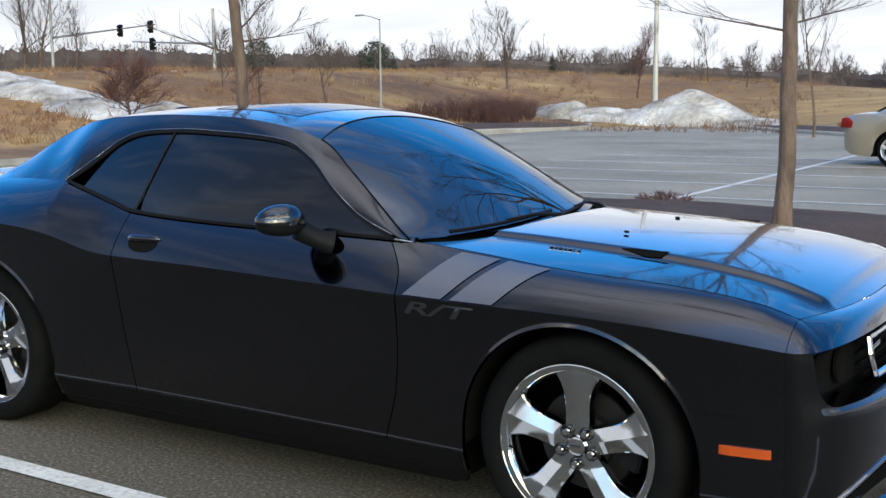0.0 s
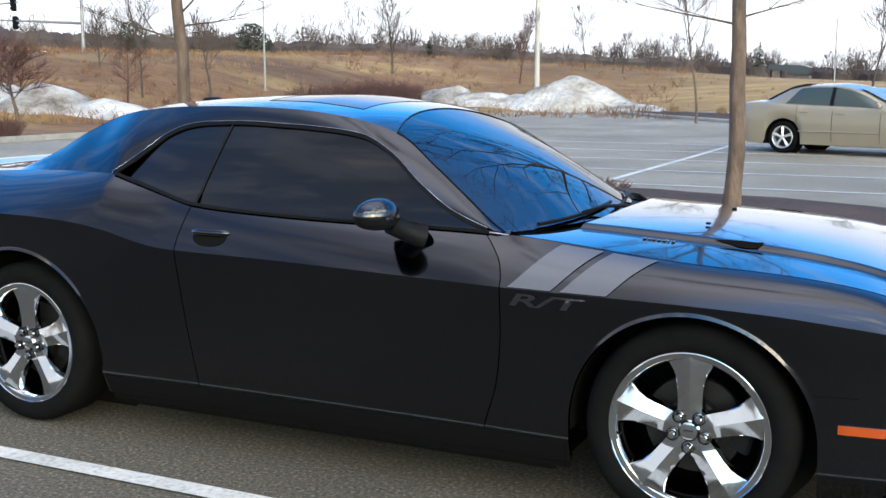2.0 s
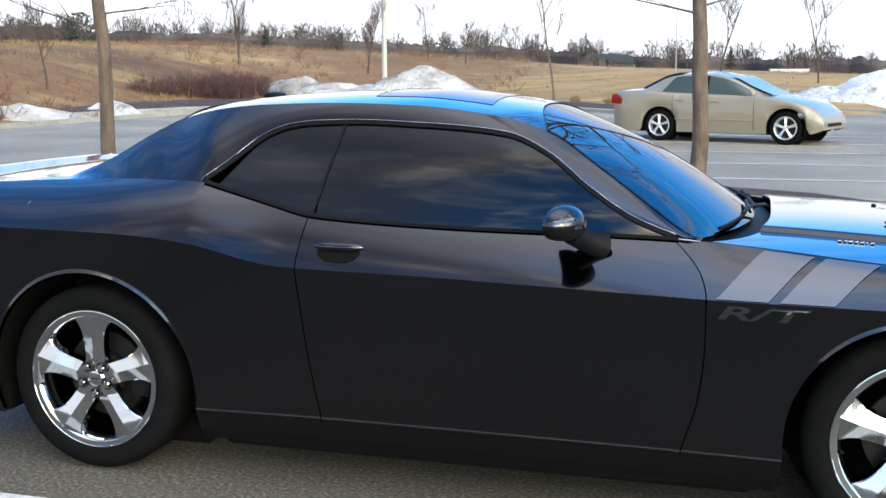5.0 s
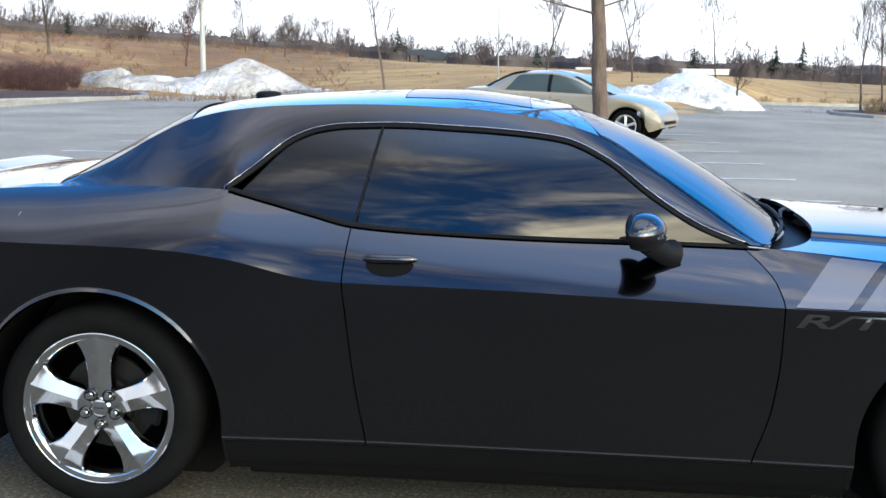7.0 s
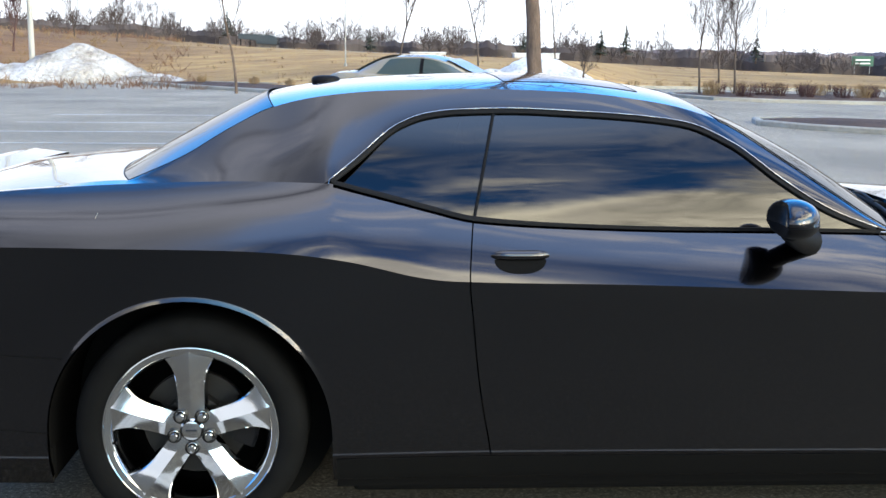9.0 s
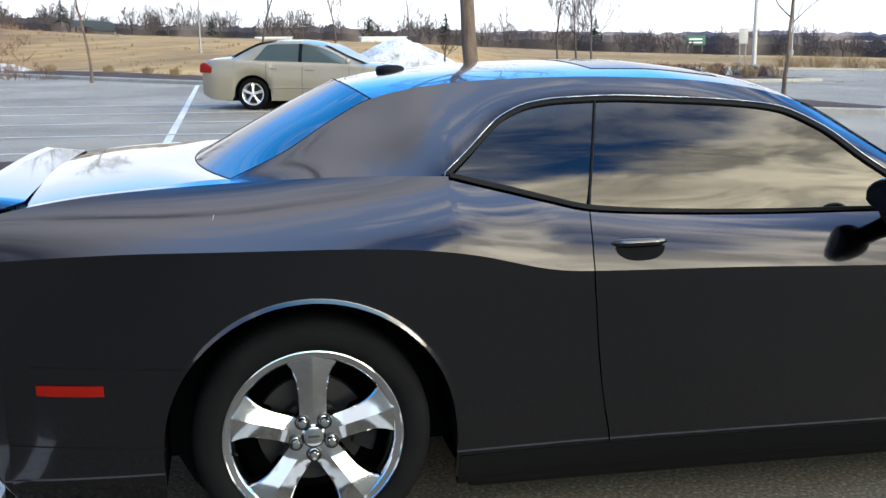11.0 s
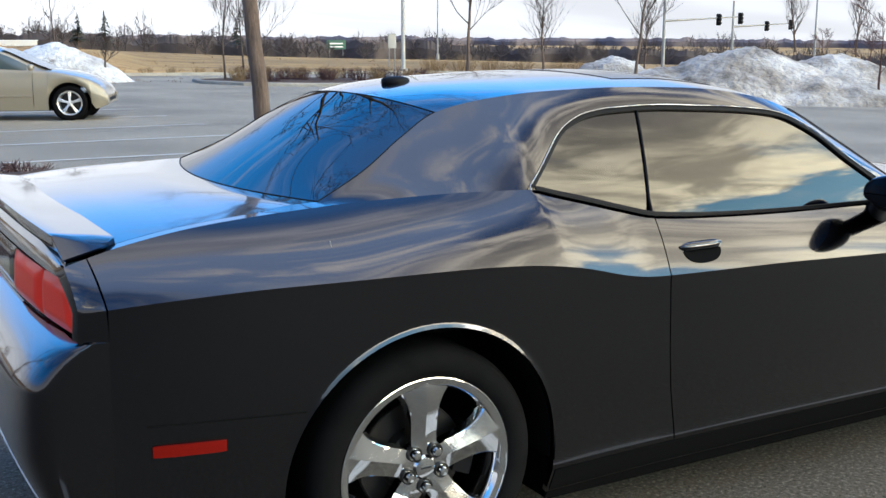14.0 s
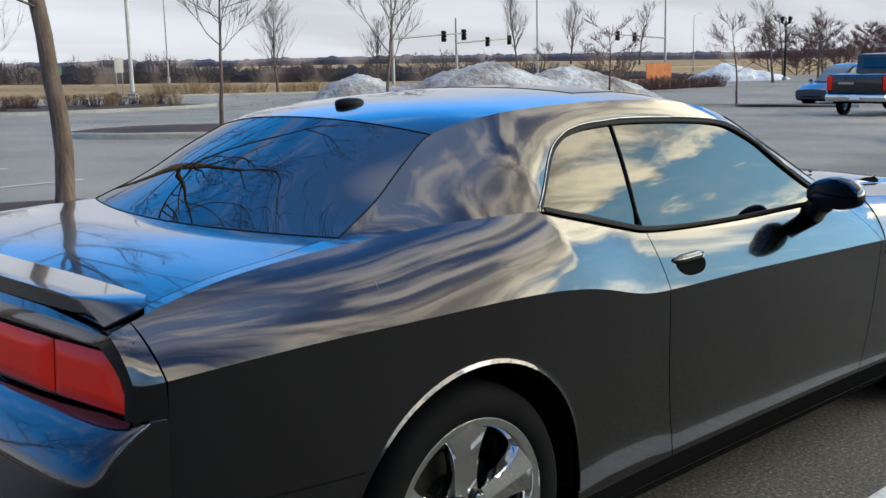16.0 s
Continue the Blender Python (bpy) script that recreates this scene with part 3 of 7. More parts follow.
# ---- trees ----
def bare_tree(bm, crown, height, seed, r0, levels=4, tip=0.86, spread=0.5, first=0.35, n_limb=9, lean=(0, 0), upright=0.55, kids=4, ring=6, twig=0.0022, reach=1.0, thick=0.46, low_limbs=(), kid=(0.38, 0.62)):
    """A leafless tree: a tapered trunk, limbs and ever finer twigs, in one mesh."""
    rnd = random.Random(seed)
    def limb(p, d, length, r, level, segs):
        pts, rad = [p.copy()], [r * (1.3 if level == 0 else 1)]
        q, dd = p.copy(), d.copy()
        for i in range(segs):
            dd = (dd + Vector((rnd.uniform(-1, 1), rnd.uniform(-1, 1), rnd.uniform(-0.5, 1) * upright)) * (0.09 if level == 0 else 0.20)).normalized()
            q = q + dd * length / segs
            pts.append(q.copy())
            rad.append(max(r * (1 - (i + 1) / segs * (0.80 if level else tip)), twig))
        tube(pts, rad, max(3, ring - level * (1 if ring < 8 else 2)), crown if level else bm, caps=level == 0)
        return pts, rad
    trunk, tr = limb(Vector((0, 0, -0.15)), Vector((lean[0], lean[1], 1)).normalized(), height, r0, 0, 12)
    todo = []
    for k in range(n_limb):
        f = first + (0.97 - first) * (k + rnd.uniform(0, 0.7)) / n_limb
        i = min(int(f * 12), 11)
        p = trunk[i].lerp(trunk[i + 1], f * 12 - i)
        a = k * 2.4 + rnd.uniform(-0.5, 0.5)
        d = Vector((math.cos(a) * spread, math.sin(a) * spread, rnd.uniform(0.35, 0.9) * (0.5 + upright))).normalized()
        todo.append((p, d, height * rnd.uniform(0.28, 0.46) * (1.12 - 0.62 * f) * reach, tr[i] * thick, 1))
    for h, dx, dy, dz, ln, r, *lev in low_limbs:
        i = min(int((h + 0.15) / height * 12), 11)
        todo.append((trunk[i].lerp(trunk[i + 1], (h + 0.15) / height * 12 - i), Vector((dx, dy, dz)).normalized(), ln, r, *(lev or (2,))))
    while todo:
        p, d, ln, r, lev = todo.pop()
        pts, rad = limb(p, d, ln, r, lev, 6 if lev < 2 else 4)
        if lev >= levels:
            continue
        for k in range(kids + (1 if lev == 1 else 0)):
            f = rnd.uniform(0.25, 1.0)
            j = min(int(f * (len(pts) - 1)), len(pts) - 2)
            q = pts[j].lerp(pts[j + 1], f * (len(pts) - 1) - j)
            side = Vector((rnd.uniform(-1, 1), rnd.uniform(-1, 1), rnd.uniform(-0.3, 1) * (0.4 + upright)))
            nd = ((pts[j + 1] - pts[j]).normalized() * 0.9 + side * 0.75).normalized()
            todo.append((q, nd, ln * rnd.uniform(*kid), max(rad[j] * 0.6, twig), lev + 1))
    return bm


def tree(x, y, z, height, seed, r0, label, group="", material_=TWIG, **kw):
    t = thing("tree", label, "tree", group, Matrix.Translation((x, y, z)))
    stem, crown = bmesh.new(), bmesh.new()
    bare_tree(stem, crown, height, seed, r0, **kw)
    part("trunk", stem, BARK if r0 > 0.05 else material_, t, "bare tapered trunk", 60)
    part("crown", crown, TWIG if material_ is BARK else material_, t, "bare branches and fine twigs", 60)
    return t


tree(1.88, 5.50, 0.40, 3.75, 3, 0.078, "tall leafless tree with a smooth tan trunk in the mulched island", "island trees", BARK, levels=4, tip=0.42, first=0.62, n_limb=6, spread=0.9, lean=(0.09, -0.03), upright=0.35, reach=1.3, thick=0.36, kids=5, ring=10,
     low_limbs=((1.61, -0.8, -0.6, 0.22, 0.95, 0.012), (1.67, 0.8, 0.6, 0.2, 0.75, 0.010), (1.91, 0.3, -0.9, 0.3, 0.7, 0.010),
                (2.55, -0.75, -0.35, 0.75, 2.6, 0.030, 1), (2.75, 0.80, -0.25, 0.80, 2.6, 0.032, 1), (2.95, 0.10, -0.85, 0.85, 2.7, 0.032, 1), (3.10, -0.25, 0.80, 0.9, 2.6, 0.030, 1), (3.50, 0.30, 0.25, 1.0, 2.8, 0.034, 1), (3.55, -0.45, -0.25, 1.0, 2.8, 0.034, 1)))
tree(-3.55, 4.75, 0.30, 3.9, 8, 0.076, "tall leafless grey-barked tree in the mulched island", "island trees", BARK, levels=4, tip=0.45, first=0.60, n_limb=6, spread=1.0, reach=1.2, thick=0.34, lean=(-0.02, 0), upright=0.3, ring=10,
     low_limbs=((1.61, -0.8, -0.6, 0.35, 0.85, 0.014), (1.76, 0.8, 0.6, 0.15, 0.7, 0.011), (1.86, 0.6, 0.7, 0.8, 0.8, 0.012),
                (2.5, 0.8, -0.3, 0.75, 2.4, 0.028, 1), (2.8, -0.7, -0.5, 0.8, 2.5, 0.030, 1), (3.0, 0.1, 0.9, 0.9, 2.4, 0.028, 1), (3.4, 0.5, -0.4, 1.0, 2.6, 0.032, 1), (3.6, -0.4, 0.2, 1.0, 2.8, 0.032, 1)))


def spot(x, y):
    """Height of the land at a place, lot or field."""
    return max(ground_z(x, y), base_z(x, y) - 0.02) if abs(x) < 40 and y < 34 else ground_z(x, y)


# ---- planting beds along the lot's edges ----
kerb_island("planted_island", [(-16.35, 35.96), (-15.16, 37.02), (-15.56, 40.32), (-18.99, 46.26), (-24.37, 44.97), (-24.39, 31.91), (-22.0, 26.0), (-19.76, 27.24), (-18.32, 32.78)], "mulched corner bed with red-twigged shrubs", mound=0.15)
kerb_island("planted_island", [(8.9, 20.4), (9.6, 19.2), (11.5, 18.0), (13.6, 17.4), (14.6, 18.4), (14.2, 20.4), (12.6, 22.0), (10.4, 22.4), (9.2, 21.6)], "small mulched island with one young tree", mound=0.12)
kerb_island("planted_island", [(11.4, 37.6), (12.4, 35.6), (14.5, 35.0), (18, 35.8), (22, 37.4), (24.6, 39.2), (23.0, 41.2), (18, 42.6), (13.4, 42.0), (11.8, 40.0)], "mulched bed with a low brown hedge", mound=0.12)
kerb_island("planted_island", [(-9.35, 40.98), (-7.13, 37.82), (0.5, 29.6), (2.0, 30.6), (1.5, 32.0), (-5.1, 39.11), (-8.9, 42.04)], "mulched bed with small tan shrubs", mound=0.12)


def shrub(x, y, z, w, h, seed, mat, label, group="", n=170):
    """A leafless shrub: many thin stems that fan out from the ground."""
    rnd = random.Random(seed)
    t = thing("shrub", label, "shrub", group, Matrix.Translation((x, y, z)))
    bm = bmesh.new()
    for _ in range(n):
        a, r = rnd.uniform(0, 6.283), math.sqrt(rnd.random())
        bx, by = 0.45 * w * r * math.cos(a) * 0.6, 0.45 * w * r * math.sin(a) * 0.6
        hh = h * rnd.uniform(0.65, 1.05) * (1 - 0.35 * r)
        tx, ty = bx * 1.7 + rnd.uniform(-0.1, 0.1) * w, by * 1.7 + rnd.uniform(-0.1, 0.1) * w
        mid = Vector(((bx + tx) / 2 + rnd.uniform(-0.04, 0.04) * w, (by + ty) / 2 + rnd.uniform(-0.04, 0.04) * w, hh * 0.55))
        tube([(bx, by, -0.05), mid, (tx, ty, hh)], [0.006 + 0.004 * h, 0.005 + 0.002 * h, 0.003], 3, bm, caps=False)
        for _ in range(2):
            f = Vector((tx, ty, hh)).lerp(mid, rnd.uniform(0.2, 0.9))
            tube([f, f + Vector((rnd.uniform(-1, 1) * 0.13 * w, rnd.uniform(-1, 1) * 0.13 * w, rnd.uniform(0.05, 0.25) * h))], [0.004, 0.002], 3, bm, caps=False)
    part("crown", bm, mat, t, "thin bare stems")
    return t


TANSHRUB = texture(material("tan_dry_stems", (0.3, 0.2, 0.1), 0.95), [(0.20, 0.12, 0.055), (0.36, 0.245, 0.12)], 3, 4)
rnd = random.Random(11)
for x, y, w, h in ((-19.65, 39.66, 2.24, 1.52), (-21.14, 40.28, 2.24, 1.58), (-22.25, 39.53, 2.38, 1.52), (-23.29, 38.5, 2.38, 1.39), (-20.44, 42.82, 2.11, 1.45), (-22.48, 43.48, 2.11, 1.45)):
    shrub(x, y, base_z(x, y) + 0.12, w, h, rnd.random(), REDTWIG, "leafless shrub with dense reddish-brown twigs", "red shrubs", 240)
for x, y in ((-6.56, 38.63), (-4.3, 36.67), (-1.9, 33.81), (0.2, 31.0), (-2.91, 35.67)):
    shrub(x, y, base_z(x, y) + 0.12, 0.5, 0.42, rnd.random(), TANSHRUB, "small dry tan shrub in the bed", "tan shrubs", 70)
for k in range(20):
    f = k / 19
    x, y = 12.8 + 9.8 * f, 37.4 + 2.0 * f + 1.2 * math.sin(k * 2.4)
    shrub(x, y, base_z(x, y) + 0.14, 1.0, 0.62, rnd.random(), REDTWIG if k % 3 else TANSHRUB, "low brown leafless hedge shrub", "hedge shrubs", 80)
for k in range(15):
    f = k / 14
    x, y = 9.5 + 22.0 * f, 48.2 + 13.6 * f
    shrub(x, y, ground_z(x, y) + 0.02, 0.9, 0.5, rnd.random(), TANSHRUB, "small dry tan shrub along the far verge", "verge shrubs", 50)
for x, y, w, h in ((36.0, 63.5, 2.6, 1.3), (38.5, 64, 2.8, 1.4), (41.2, 64.2, 2.8, 1.3), (44.0, 64.5, 2.6, 1.1), (47.5, 65, 2.4, 1.1), (49.5, 65, 2.6, 1.2)):
    shrub(x, y, ground_z(x, y), w, h, rnd.random(), TANSHRUB, "dry tan ornamental grass clump", "grass clumps", 150)
shrub(0.15, 7.3, 0.24, 0.75, 0.24, 5, REDTWIG, "small twiggy shrub in the mulched island", n=90)
for x, y in ((-19.3, 17.2), (-20.4, 18.3)):
    shrub(x, y, ground_z(x, y) + 0.05, 1.1, 0.6, rnd.random(), REDTWIG, "low brown leafless shrub on the lawn", n=130)

# ---- young trees in the beds and on the bank ----
def young(x, y, h, seed, label="leafless young tree with fine upright twigs", mat=TWIG, z=None, r=0.05, **kw):
    o = dict(twig=0.0048, kid=(0.5, 0.78), levels=3, first=0.32, n_limb=11, spread=0.55, upright=1.1, kids=5, ring=6)
    o.update(kw)
    return tree(x, y, spot(x, y) if z is None else z, h, seed, r, label, "young trees", mat, **o)


young(-20.18, 40.98, 3.17, 21, "leafless vase-shaped young tree on the bank", z=1.96, r=0.07, first=0.18, n_limb=16, spread=0.75, kids=5)
young(-16.48, 47.58, 3.04, 22, "leafless reddish young tree", REDTWIG, z=1.49, first=0.15, n_limb=18, spread=0.4, kids=5)
young(-17.4, 60.78, 3.7, 23, z=1.69, spread=0.8)
young(-14.8, 60, 2.4, 24, z=1.8, spread=0.9)
young(-4.5, 33.3, 5.2, 25, "slender leafless tree in the mulched bed", r=0.055, first=0.4)
young(0.9, 34.2, 4.5, 26, z=0.1, first=0.45)
young(4.7, 46.9, 5.1, 27, z=0.40, first=0.3, n_limb=13)
young(9.8, 56.7, 5.1, 28, z=0.42, first=0.3)
young(14.0, 38.3, 4.2, 29, "leafless vase-shaped young tree", z=0.0, first=0.3, n_limb=16, spread=0.7, kids=5)
young(12.75, 38.7, 3.8, 31, z=0.0)
young(13.45, 38.5, 3.5, 32, z=0.0)
young(8.2, 39, 1.25, 33, "small leafless sapling by the snow", z=0.4)
young(12.6, 20, 4.4, 34, "slender leafless tree in the small island", BARK, z=-0.05, r=0.06, first=0.42, spread=0.9, upright=0.5)
young(18.4, 20.6, 4.6, 35, "slender leafless tree beside the snow", BARK, z=-0.2, r=0.06, first=0.35, spread=0.7)
young(45.5, 64.0, 5.9, 36, "dense upright leafless tree by the road", z=-0.8, r=0.11, first=0.2, n_limb=20, spread=0.45, kids=5)
young(54.5, 63.5, 4.6, 37, "dense upright leafless tree by the road", z=-0.9, r=0.09, first=0.2, n_limb=18, spread=0.45, kids=5)
young(37.0, 20.9, 3.5, 38, "small leafless ornamental tree with dark twig tips", REDTWIG, z=-0.72, first=0.4, spread=1.1, upright=0.4, kids=5)
young(27.7, 20.0, 3.0, 39, "small leafless ornamental tree with dark twig tips", REDTWIG, z=-0.45, first=0.35, spread=1.0, upright=0.4, kids=5)
young(67, 60, 5.2, 40, "dense upright leafless tree by the road", z=0.6, r=0.1, first=0.2, n_limb=18, spread=0.45)
young(74, 60, 4.6, 41, "dense upright leafless tree by the road", z=0.6, r=0.1, first=0.2, n_limb=18, spread=0.45)
young(84, 60, 5.0, 42, z=0.3, r=0.1)
young(69.8, 38, 5.0, 43, z=-0.9, r=0.1)
young(76.4, 38, 4.6, 44, z=-0.9, r=0.1)
young(52, 44, 2.0, 45, "leafless dark-twigged crab apple tree", REDTWIG, z=0.2, spread=1.2, upright=0.3, kids=5)
young(60, 47, 2.2, 46, "leafless dark-twigged crab apple tree", REDTWIG, z=0.2, spread=1.2, upright=0.3, kids=5)
for k in range(10):
    a, rr = radians(24.3 + 0.62 * k), 112 + 9 * math.sin(k * 2.1)
    x, y = -2 + rr * math.cos(a), -3 + rr * math.sin(a)
    young(x, y, 4.6 + 0.6 * math.sin(k * 1.7), 240 + k, "leafless dark-twigged crab apple tree", REDTWIG, z=ground_z(x, y), r=0.10, first=0.2, n_limb=18, spread=1.2, upright=0.35, kids=6, twig=0.012)
young(-24.5, 33, 3.0, 47, z=1.0)
young(-25.5, 30, 4.6, 48, z=0.8, n_limb=14, spread=0.7)
young(-31.2, 34, 3.2, 49, z=1.2, n_limb=14)
young(-20.1, 18.4, 2.2, 50, "low wide leafless crab apple with a dense dark crown", REDTWIG, z=0.34, r=0.06, first=0.36, n_limb=26, spread=1.5, upright=0.3, kids=7, reach=1.15)
young(-24.5, 28, 2.2, 51, "small leafless ornamental tree", REDTWIG, z=0.6, spread=0.9, upright=0.4)
young(-37.4, 34, 2.9, 52, "low wide leafless crab apple", REDTWIG, z=0.9, spread=1.2, upright=0.35, kids=5)
young(-48.2, 36, 6.6, 53, z=1.4, r=0.13, n_limb=15, spread=0.7)
young(-46.8, 36, 5.8, 54, z=1.5, r=0.11, n_limb=14, spread=0.7)
young(-46.1, 38, 4.4, 55, z=1.6, r=0.09)

# ---- far woods ----
def far_woods():
    rnd = random.Random(77)
    bm = bmesh.new()
    for k in range(620):
        az = radians(rnd.uniform(-52, 75))
        r = rnd.uniform(150, 215)
        x, y = 2 - r * math.sin(az), -4 + r * math.cos(az)
        z = ground_z(x, y)
        d = math.degrees(az)
        h = rnd.uniform(1.6, 3.6) * float(np.interp(d, (-80, -30, -12, 5, 40, 75), (1.1, 0.95, 1.0, 1.2, 1.3, 1.4))) * (1.5 if rnd.random() < 0.14 else 1)
        side = Vector((math.cos(az), math.sin(az), 0))
        fork = rnd.uniform(0.12, 0.3)
        tube([(x, y, z - 0.3), (x, y, z + h * fork)], [0.10, 0.085], 3, bm, caps=False)
        wide = h * rnd.uniform(0.32, 0.52)
        for i in range(9):
            b = Vector((x, y, z + h * (fork + rnd.uniform(-0.08, 0.1))))
            s = (i / 8 - 0.5) * 2 + rnd.uniform(-0.15, 0.15)
            e = b + side * s * wide + Vector((0, 0, h * (1 - fork) * math.sqrt(max(0.1, 1 - 0.75 * s * s)) * rnd.uniform(0.8, 1.05)))
            c = b.lerp(e, 0.5) + side * s * wide * 0.22
            tube([b, c, e], [0.055, 0.038, 0.015], 3, bm, caps=False)
            for _ in range(8):
                f = rnd.uniform(0.25, 1.0)
                g = (b.lerp(c, f * 2) if f < 0.5 else c.lerp(e, f * 2 - 1))
                q = g + side * rnd.uniform(-1, 1) * wide * 0.34 + Vector((0, 0, rnd.uniform(0.02, 0.24) * h))
                tube([g, q], [0.028, 0.014], 3, bm, caps=False)
                for _ in range(2):
                    m = g.lerp(q, rnd.uniform(0.3, 0.9))
                    tube([m, m + side * rnd.uniform(-1, 1) * wide * 0.2 + Vector((0, 0, rnd.uniform(0.0, 0.13) * h))], [0.018, 0.012], 3, bm, caps=False)
    o = part("far_woods", bm, FARWOOD, None, "distant belt of bare grey-brown trees", kind="stuff")
    tagged(o, category="trees")
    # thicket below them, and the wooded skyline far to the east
    for name, label, a0, a1, ring, tall, spread, rows_n in (("far_thicket", "distant dark brown thicket", -60, 78, 170, 1.0, 6, 1400), ("far_skyline", "far wooded skyline coloured a hazy purple-brown", -100, -10, 720, 3.6, 30, 1000)):
        bm = bmesh.new()
        rows = []
        for d in np.linspace(a0, a1, rows_n):
            rr = ring + spread * noise.noise((d * 0.5, 0, 0))
            x, y = 2 - rr * math.sin(radians(d)), -4 + rr * math.cos(radians(d))
            z = ground_z(x, y)
            h = 1.35 + 0.5 * noise.noise((d * 0.35, 3, 0)) + 0.35 * noise.noise((d * 2.1, 5, 0)) + 0.22 * noise.noise((d * 9, 7, 0)) + 0.12 * noise.noise((d * 31, 9, 0))
            h = max(h * tall * (float(np.interp(d, (-60, -45, -30, -20, -12, 0, 28, 50), (1.2, 1.5, 1.8, 1.9, 1.65, 1.35, 1.25, 2.4))) if a1 > 0 else 1.0), 0.25)
            rows.append([bm.verts.new((x, y, z - 0.5)), bm.verts.new((x, y, z + h * 0.6)), bm.verts.new((x * 1.004, y * 1.004, z + h)), bm.verts.new((x * 1.03, y * 1.03, z - 0.5))])
        for a, b in zip(rows, rows[1:]):
            for j in range(3):
                bm.faces.new((a[j], b[j], b[j + 1], a[j + 1]))
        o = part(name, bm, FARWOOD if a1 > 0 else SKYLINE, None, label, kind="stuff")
        tagged(o, category="trees")


# paler and more purple than the nearer woods: distance haze mixed into the colour
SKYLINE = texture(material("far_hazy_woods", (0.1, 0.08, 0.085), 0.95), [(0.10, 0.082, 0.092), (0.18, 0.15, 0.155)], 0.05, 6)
far_woods()


def scrub():
    """Brown weeds and low brush over the bank and the fields."""
    rnd = random.Random(41)
    tan, red = bmesh.new(), bmesh.new()
    for k in range(9000):
        az = radians(rnd.uniform(-50, 68))
        r = 37 + 75 * rnd.random() ** 1.6
        x, y = 2 - r * math.sin(az), -4 + r * math.cos(az)
        if -19 < x < 60 and y < 36:
            continue
        n = noise.noise((x * 0.09, y * 0.09, 2.0))
        dark = n > 0.05 and az > 0.2
        if not dark and rnd.random() < (0.3 if az > 0.2 else 0.8):
            continue
        z = ground_z(x, y)
        big = (1.5 if dark and rnd.random() < 0.2 else 1.0) * (1 if az > 0.2 else 0.5)
        for _ in range(5):
            a = rnd.uniform(0, 6.283)
            w, h = rnd.uniform(0.05, 0.32) * big, rnd.uniform(0.12, 0.36) * big
            b = Vector((x + rnd.uniform(-0.2, 0.2), y + rnd.uniform(-0.2, 0.2), z - 0.03))
            tube([b, b + Vector((math.cos(a) * w, math.sin(a) * w, h))], [0.018, 0.008], 3, red if dark else tan, caps=False)
    for nm, bm, mt, lb in (("dry_weeds", tan, DRYWEED, "dry tan weeds over the fields"), ("brown_brush", red, BRUSH, "low reddish-brown brush on the bank")):
        tagged(part(nm, bm, mt, None, lb, kind="stuff"), category="grass")


DRYWEED = texture(material("dry_weed_stems", (0.2, 0.13, 0.06), 0.95), [(0.17, 0.095, 0.042), (0.34, 0.22, 0.10)], 0.4, 5)
BRUSH = texture(material("brown_brush_stems", (0.09, 0.05, 0.03), 0.95), [(0.10, 0.05, 0.03), (0.23, 0.125, 0.066)], 0.4, 5)
scrub()


def evergreen(x, y, z, h, seed):
    """A broad, rounded evergreen made of many small needle clumps."""
    rnd = random.Random(seed)
    t = thing("evergreen", "broad dark evergreen tree on the bank", "tree", "evergreens", Matrix.Translation((x, y, z)))
    part("trunk", tube([(0, 0, -0.2), (0, 0, h * 0.7)], [h * 0.04, 0.02], 5), BARK, t)
    bm = bmesh.new()
    for k in range(420):
        a, f = rnd.uniform(0, 6.283), rnd.random()
        w = h * 0.62 * math.sqrt(max(0.0, 1 - (f - 0.25) ** 2 / 0.6)) * rnd.uniform(0.5, 1.08)
        c = Vector((math.cos(a) * w, math.sin(a) * w, h * f))
        for _ in range(3):
            d = Vector((rnd.uniform(-1, 1), rnd.uniform(-1, 1), rnd.uniform(-0.4, 1))) * h * 0.08
            e = Vector((rnd.uniform(-1, 1), rnd.uniform(-1, 1), rnd.uniform(-1, 1))) * h * 0.05
            bm.faces.new([bm.verts.new(c + q) for q in (-d * 0.4, e, d)])
    part("crown", bm, CONIFER, t, "dark dense needled crown")


for i, (x, y, z, h) in enumerate(((-48.5, 56.1, 3.58, 1.9), (-42.0, 61.2, 3.52, 1.9), )):
    evergreen(x, y, z, h, 700 + i)


def conifer(x, y, z, h, seed):
    rnd = random.Random(seed)
    t = thing("conifer", "small dark green far conifer", "tree", "conifers", Matrix.Translation((x, y, z)))
    part("trunk", tube([(0, 0, -0.2), (0, 0, h)], [h * 0.03, 0.01], 5), BARK, t)
    bm = bmesh.new()
    for k in range(150):
        f = rnd.random() ** 0.8
        a = rnd.uniform(0, 6.283)
        L = h * 0.30 * (1.02 - f) + 0.03
        b = Vector((0, 0, h * (0.08 + 0.9 * f)))
        e = b + Vector((math.cos(a) * L, math.sin(a) * L, -0.15 * L))
        s = Vector((-math.sin(a), math.cos(a), 0)) * L * 0.35
        v = [bm.verts.new(q) for q in (b + Vector((0, 0, 0.04 * h)), e + s * 0.3, e - Vector((0, 0, 0.05 * h)), e - s * 0.3)]
        bm.faces.new(v)
        v = [bm.verts.new(q) for q in (b, b.lerp(e, 0.6) + s, e, b.lerp(e, 0.6) - s)]
        bm.faces.new(v)
    part("crown", bm, CONIFER, t, "dark green needled boughs")


